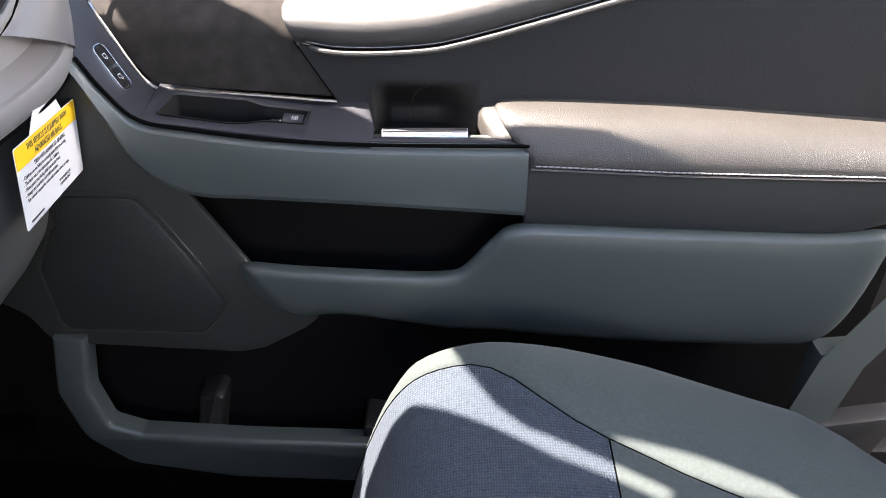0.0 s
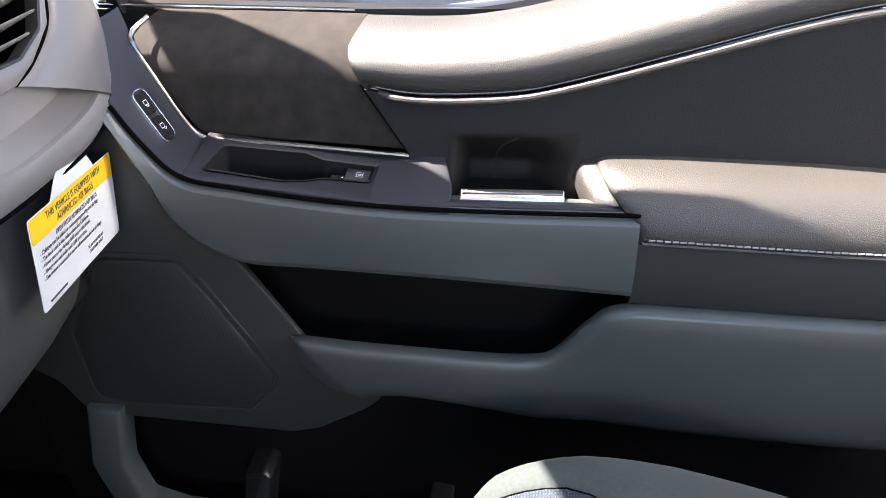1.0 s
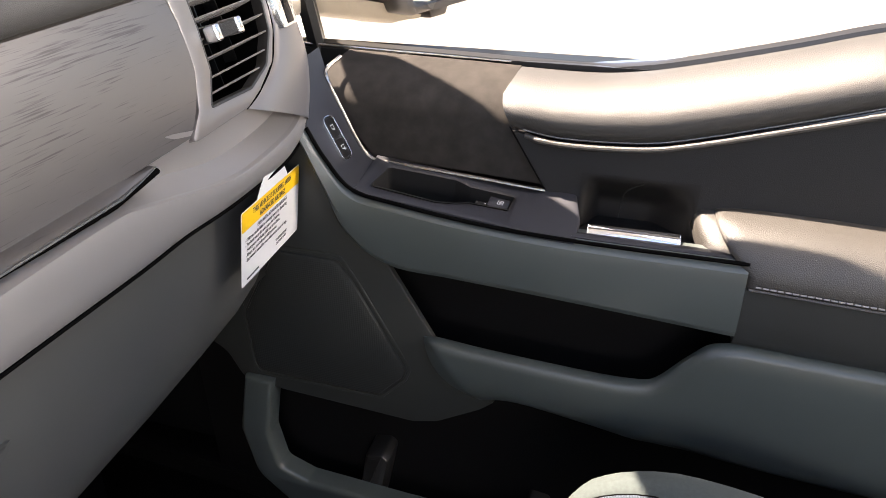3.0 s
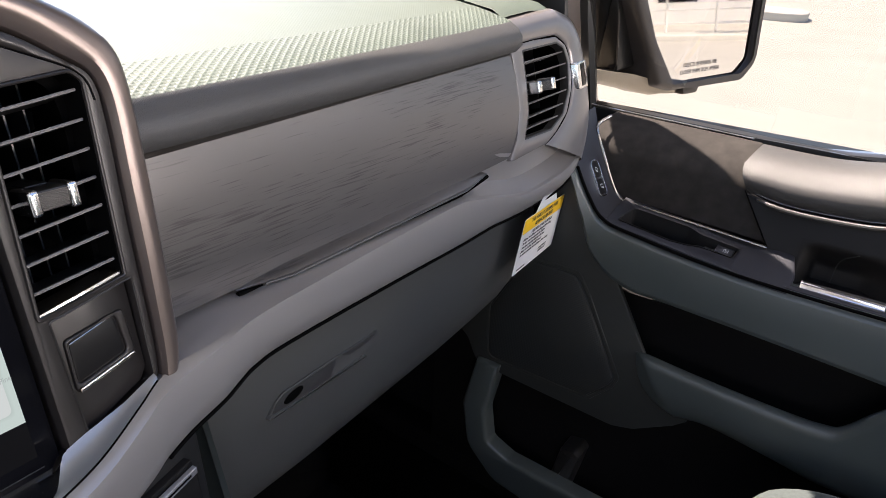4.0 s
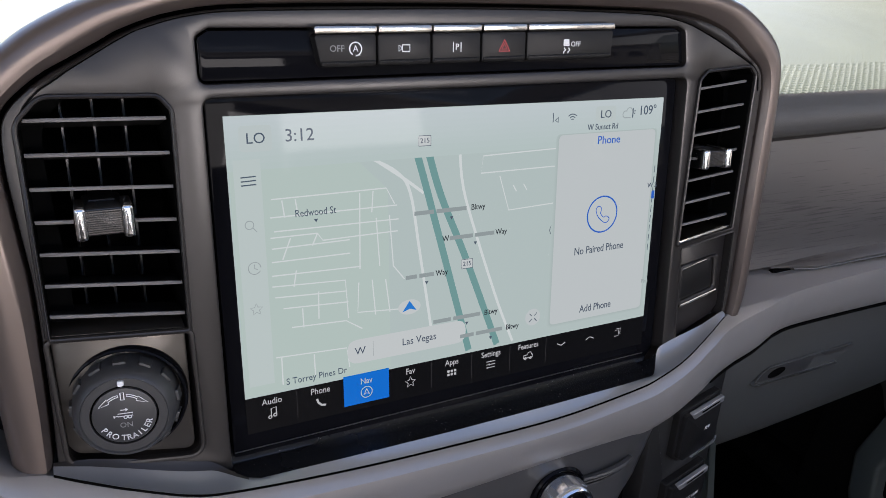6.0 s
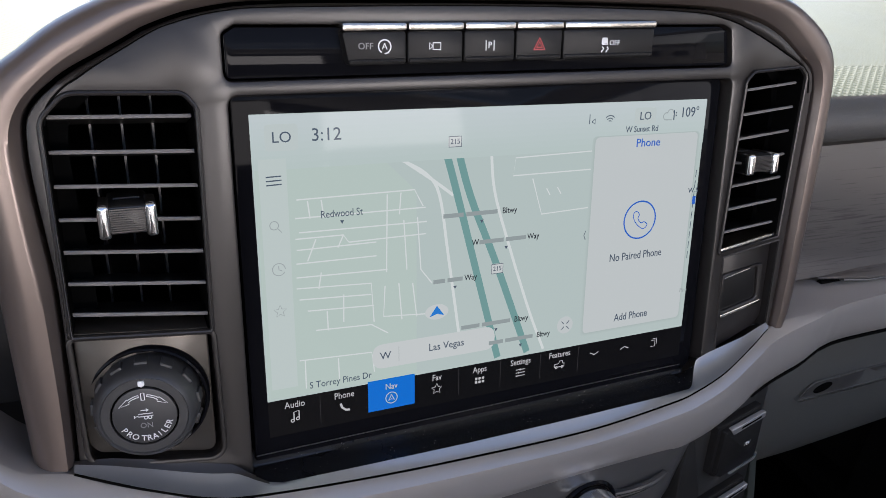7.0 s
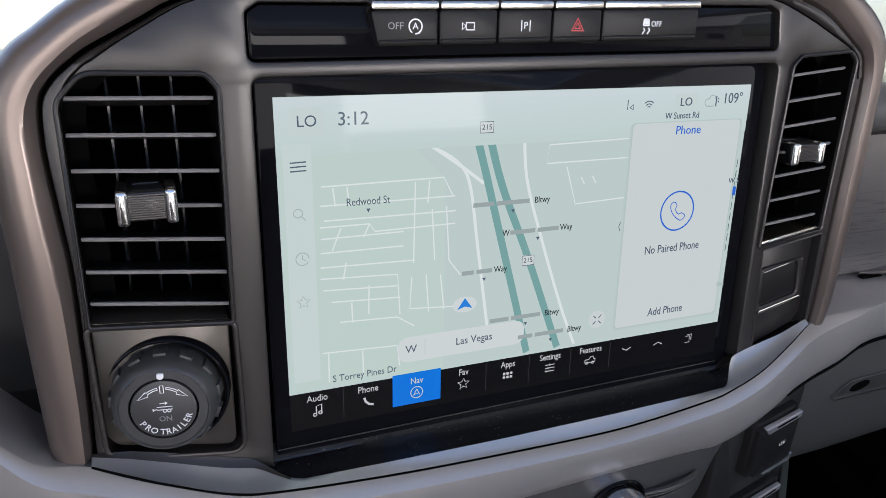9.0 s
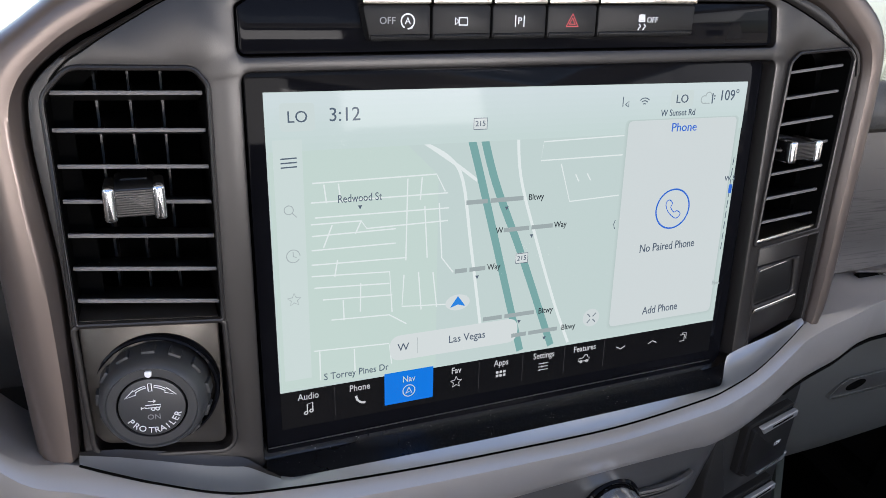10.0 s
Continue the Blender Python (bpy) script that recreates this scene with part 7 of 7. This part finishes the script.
for i in (21, 25):
    part("seam", tube([Vector(p) + Vector((0, 0, -0.0002)) for p in inner_row(i)], 0.0008, 6), VOID, seat)
bm = plate(Frame((0, 0, 0), (1, 0, 0), (0, 1, 0)), rounded(box(-0.06, 0.0, 0.55, 0.46), 0.03), 0.0, 0.46, 0.02)
part("seat_base", bm, BLACK, seat, "black seat base")
rows = []
for z, x in ((0.50, 0.52), (0.60, 0.50), (0.72, 0.53), (0.86, 0.57), (0.97, 0.61)):
    rows.append([(x + 0.03 * abs(k - 5) / 5 * (-1), -0.01 + 0.50 * k / 10, z) for k in range(11)] + [(x + 0.16, 0.48, z), (x + 0.16, 0.0, z)])
part("backrest", loft(rows, closed=True, caps=True), SIDE, seat, angle=60)
# belt and its anchor beside the seat
belt = thing("seat_belt", (0.40, 0.57, 0.30), "dark grey seat belt and anchor at the foot of the pillar", "seat belt")
part("strap", loft([[(0.36, 0.575, 0.36), (0.41, 0.575, 0.35)], [(0.40, 0.60, 0.46), (0.45, 0.60, 0.45)], [(0.50, 0.62, 0.62), (0.55, 0.62, 0.60)], [(0.66, 0.62, 1.0), (0.71, 0.62, 1.0)]]), GREY, belt, "woven strap")
part("anchor", plate(DOOR, rounded([(0.36, 0.30), (0.48, 0.33), (0.50, 0.40), (0.40, 0.38)], 0.01), -0.60, -0.575, 0.005), DARK, belt)

# ================= outside mirror =================
MR = Frame((-0.322, 0.896, 0.834), (0.30, 0.954, 0), (-0.07, 0, 1))
mirror = thing("side_mirror", tuple(MR(0.1, -0.01, -0.05)), "dark grey outside mirror with a small warning text on its glass", "side mirror")
mo = rounded([(-0.036, 0.010), (0.0, 0.0), (0.178, 0.0), (0.214, 0.024), (0.216, 0.20), (-0.150, 0.20), (-0.0745, 0.075)], [0.015, 0.02, 0.02, 0.025, 0.03, 0.03, 0.05])
mi = rounded([(0.000, 0.0185), (0.038, 0.0115), (0.175, 0.0100), (0.203, 0.030), (0.206, 0.185), (-0.105, 0.185), (-0.0476, 0.077)], [0.012, 0.03, 0.02, 0.02, 0.03, 0.03, 0.05])
part("housing", plate(MR, mo, -0.09, 0.004, 0.010, holes=[mi], seg=3), MIRRORSHELL, mirror, "dark grey housing")
part("housing_back", plate(MR, offset([Vector(p) for p in mo], 0.002), -0.11, -0.06, back=True), MIRRORSHELL, mirror)
MGLASS = material("mirror_glass", (0.86, 0.86, 0.86), 0.02, metal=1.0, vary=0.01)
g = part("mirror_glass", plate(Frame(MR.o, MR.a, MR.b), offset([Vector(p) for p in mi], -0.002), -0.03, -0.004), MGLASS, mirror, "reflecting mirror glass")
words(MR, "OBJECTS IN MIRROR ARE", (0.0715, 0.0335), 0.0085, -0.0035, LIP, g, squeeze=0.9)
words(MR, "CLOSER THAN THEY APPEAR", (0.072, 0.0235), 0.0085, -0.0035, LIP, g, squeeze=0.9)
arm = [(-0.411, 0.990), (-0.386, 0.990), (-0.377, 0.935), (-0.369, 0.872), (-0.374, 0.867), (-0.404, 0.866)]
part("mirror_arm", plate(DOOR, rounded(arm, [0.002, 0.002, 0.01, 0.003, 0.003, 0.004]), -0.860, -0.795, 0.004, back=True), BLACK, mirror, "black mirror arm")
bm = tube([(-0.379, 0.7945, 0.950), (-0.376, 0.7945, 0.925), (-0.3715, 0.7945, 0.880), (-0.3745, 0.7945, 0.8705), (-0.400, 0.7945, 0.8695)], 0.0012, 6)
part("arm_edge", bm, MIRRORSHELL, mirror)
part("arm_base", plate(DOOR, rounded([(-0.470, 1.00), (-0.392, 1.00), (-0.381, 0.93), (-0.392, 0.868), (-0.470, 0.864)], 0.006), -0.850, -0.812, 0.005, back=True), MIRRORSHELL, mirror, "brown-grey base of the arm")
rows = []
for a, top, low in ((-0.20, 0.050, 0.034), (-0.132, 0.0400, 0.0230), (-0.0745, 0.0300, 0.0085), (-0.032, 0.0190, -0.002), (-0.012, 0.008, -0.008), (0.029, -0.004, -0.0096)):
    rows.append([MR(a, top, -0.012), MR(a, low + (top - low) * 0.25, -0.016), MR(a, low, -0.030), MR(a, low, -0.075), MR(a, top, -0.085)])
part("skull_cap", loft(rows, closed=True, caps=True), CAP, mirror, "sand underside of the housing, paled by light painted in", angle=60)
part("lamp_bulge", plate(MR, rounded([(0.050, -0.0125), (0.085, -0.0130), (0.095, 0.004), (0.045, 0.004)], 0.006), -0.07, -0.012, 0.004, back=True), MIRRORSHELL, mirror)

# ================= what the mirror shows behind the vehicle =================
WHITEWALL = material("white_stucco", (0.72, 0.70, 0.66), 0.9, vary=0.08, vary_scale=1.5, grain=0.3, grain_scale=40)
LEAF = material("dusty_leaves", (0.07, 0.11, 0.035), 0.7, vary=0.4, vary_scale=3)
BARKM = material("grey_bark", (0.16, 0.12, 0.09), 0.9, vary=0.3, grain=0.5, grain_scale=40)
KERB = material("pale_kerb", (0.60, 0.57, 0.50), 0.9, vary=0.1)
HB = Frame((24.0, 22.0, GROUND_Z), (0.75, -0.86, 0), (0, 0, 1))
house = thing("office_building", tuple(HB(0, 0, 0)), "white low office building with dark windows across the lot", "building")
wins = [box(u, 0.9, u + 1.6, 2.5) for u in (-10.2, -7.4, -4.6, -1.8, 1.0, 3.8, 6.6)]
part("wall", plate(HB, box(-12, 0, 9.5, 4.2), -6.0, 0.0, holes=wins), WHITEWALL, house, "white stucco wall")
part("roof", plate(HB, box(-12.3, 4.2, 9.8, 4.6), -6.2, 0.3, 0.05), KERB, house)
for w in wins:
    part("window", plate(HB, w, -0.3, -0.12), GLOSS, house)
ISL = Frame((17.5, 15.5, GROUND_Z), (0.75, -0.86, 0), (0.86, 0.75, 0))
single("planting_kerb", plate(ISL, rounded(box(-12, -0.6, 9, 1.4), 0.5), 0.0, 0.16, 0.03), KERB, "pale concrete kerb of a planting strip", "kerb")
fence = thing("fence", tuple(ISL(0, 1.0, 0)), "white metal rail fence along the planting strip", "fence")
for k in range(14):
    part("post", tube([ISL(-11 + 1.5 * k, 1.0, 0.1), ISL(-11 + 1.5 * k, 1.0, 1.25)], 0.04, 6), WHITEWALL, fence)
for h in (0.45, 0.85, 1.2):
    part("rail", tube([ISL(-11, 1.0, h), ISL(8.5, 1.0, h)], 0.03, 6), WHITEWALL, fence)


def tree(at, h, seed):
    rng = random.Random(seed)
    t = thing("tree", at, "small dusty green tree in the planting strip", "tree", group="trees behind the lot")
    base = Vector(at)
    bm = bmesh.new()
    tube([base, base + Vector((0.05, 0.02, h * 0.3)), base + Vector((-0.05, 0.06, h * 0.6))], 0.11, 7, bm=bm)
    tips = []
    for k in range(7):
        a = k * 2.4
        tip = base + Vector((math.cos(a) * h * 0.25, math.sin(a) * h * 0.25, h * (0.55 + 0.05 * k)))
        tube([base + Vector((0, 0, h * 0.35)), base.lerp(tip, 0.6) + Vector((0, 0, h * 0.1)), tip], 0.035, 5, bm=bm)
        tips.append(tip)
    part("trunk", bm, BARKM, t)
    bm = bmesh.new()
    for k in range(900):
        c = rng.choice(tips) + Vector((rng.gauss(0, 0.13), rng.gauss(0, 0.13), rng.gauss(0, 0.12))) * h * 0.8
        q = Euler((rng.random() * 6, rng.random() * 6, rng.random() * 6)).to_matrix()
        s = 0.09 + 0.07 * rng.random()
        bm.faces.new([bm.verts.new(c + q @ Vector(v) * s) for v in ((-1, 0, 0), (0, -0.5, 0.1), (1, 0, 0), (0, 0.5, 0.1))])
    tagged(part("crown", bm, LEAF, t), kind="stuff")


tree(tuple(ISL(-2.5, 0.4, 0.1)), 3.6, 3)
tree(tuple(ISL(2.0, 0.5, 0.1)), 4.2, 4)
PAINT = material("white_line_paint", (0.8, 0.8, 0.78), 0.8, vary=0.1, vary_scale=6)
for k in range(6):
    p = ISL(-7 + 2.7 * k, -5.6, 0.0)
    single("parking_line", plate(Frame((p.x, p.y, GROUND_Z), ISL.a, ISL.b), box(-0.05, 0.0, 0.05, 4.6), 0.0, 0.006), PAINT, "white painted parking bay line on the concrete", "road marking", group="bay lines", kind="structure")
single("kerb_island", plate(Frame((-3.0, 15.6, GROUND_Z), (1, 0.12, 0), (-0.12, 1, 0)), rounded(box(-5.2, -0.6, 0.7, 0.6), 0.5), 0.0, 0.15, 0.03), KERB, "pale concrete kerb island in the parking lot", "kerb")
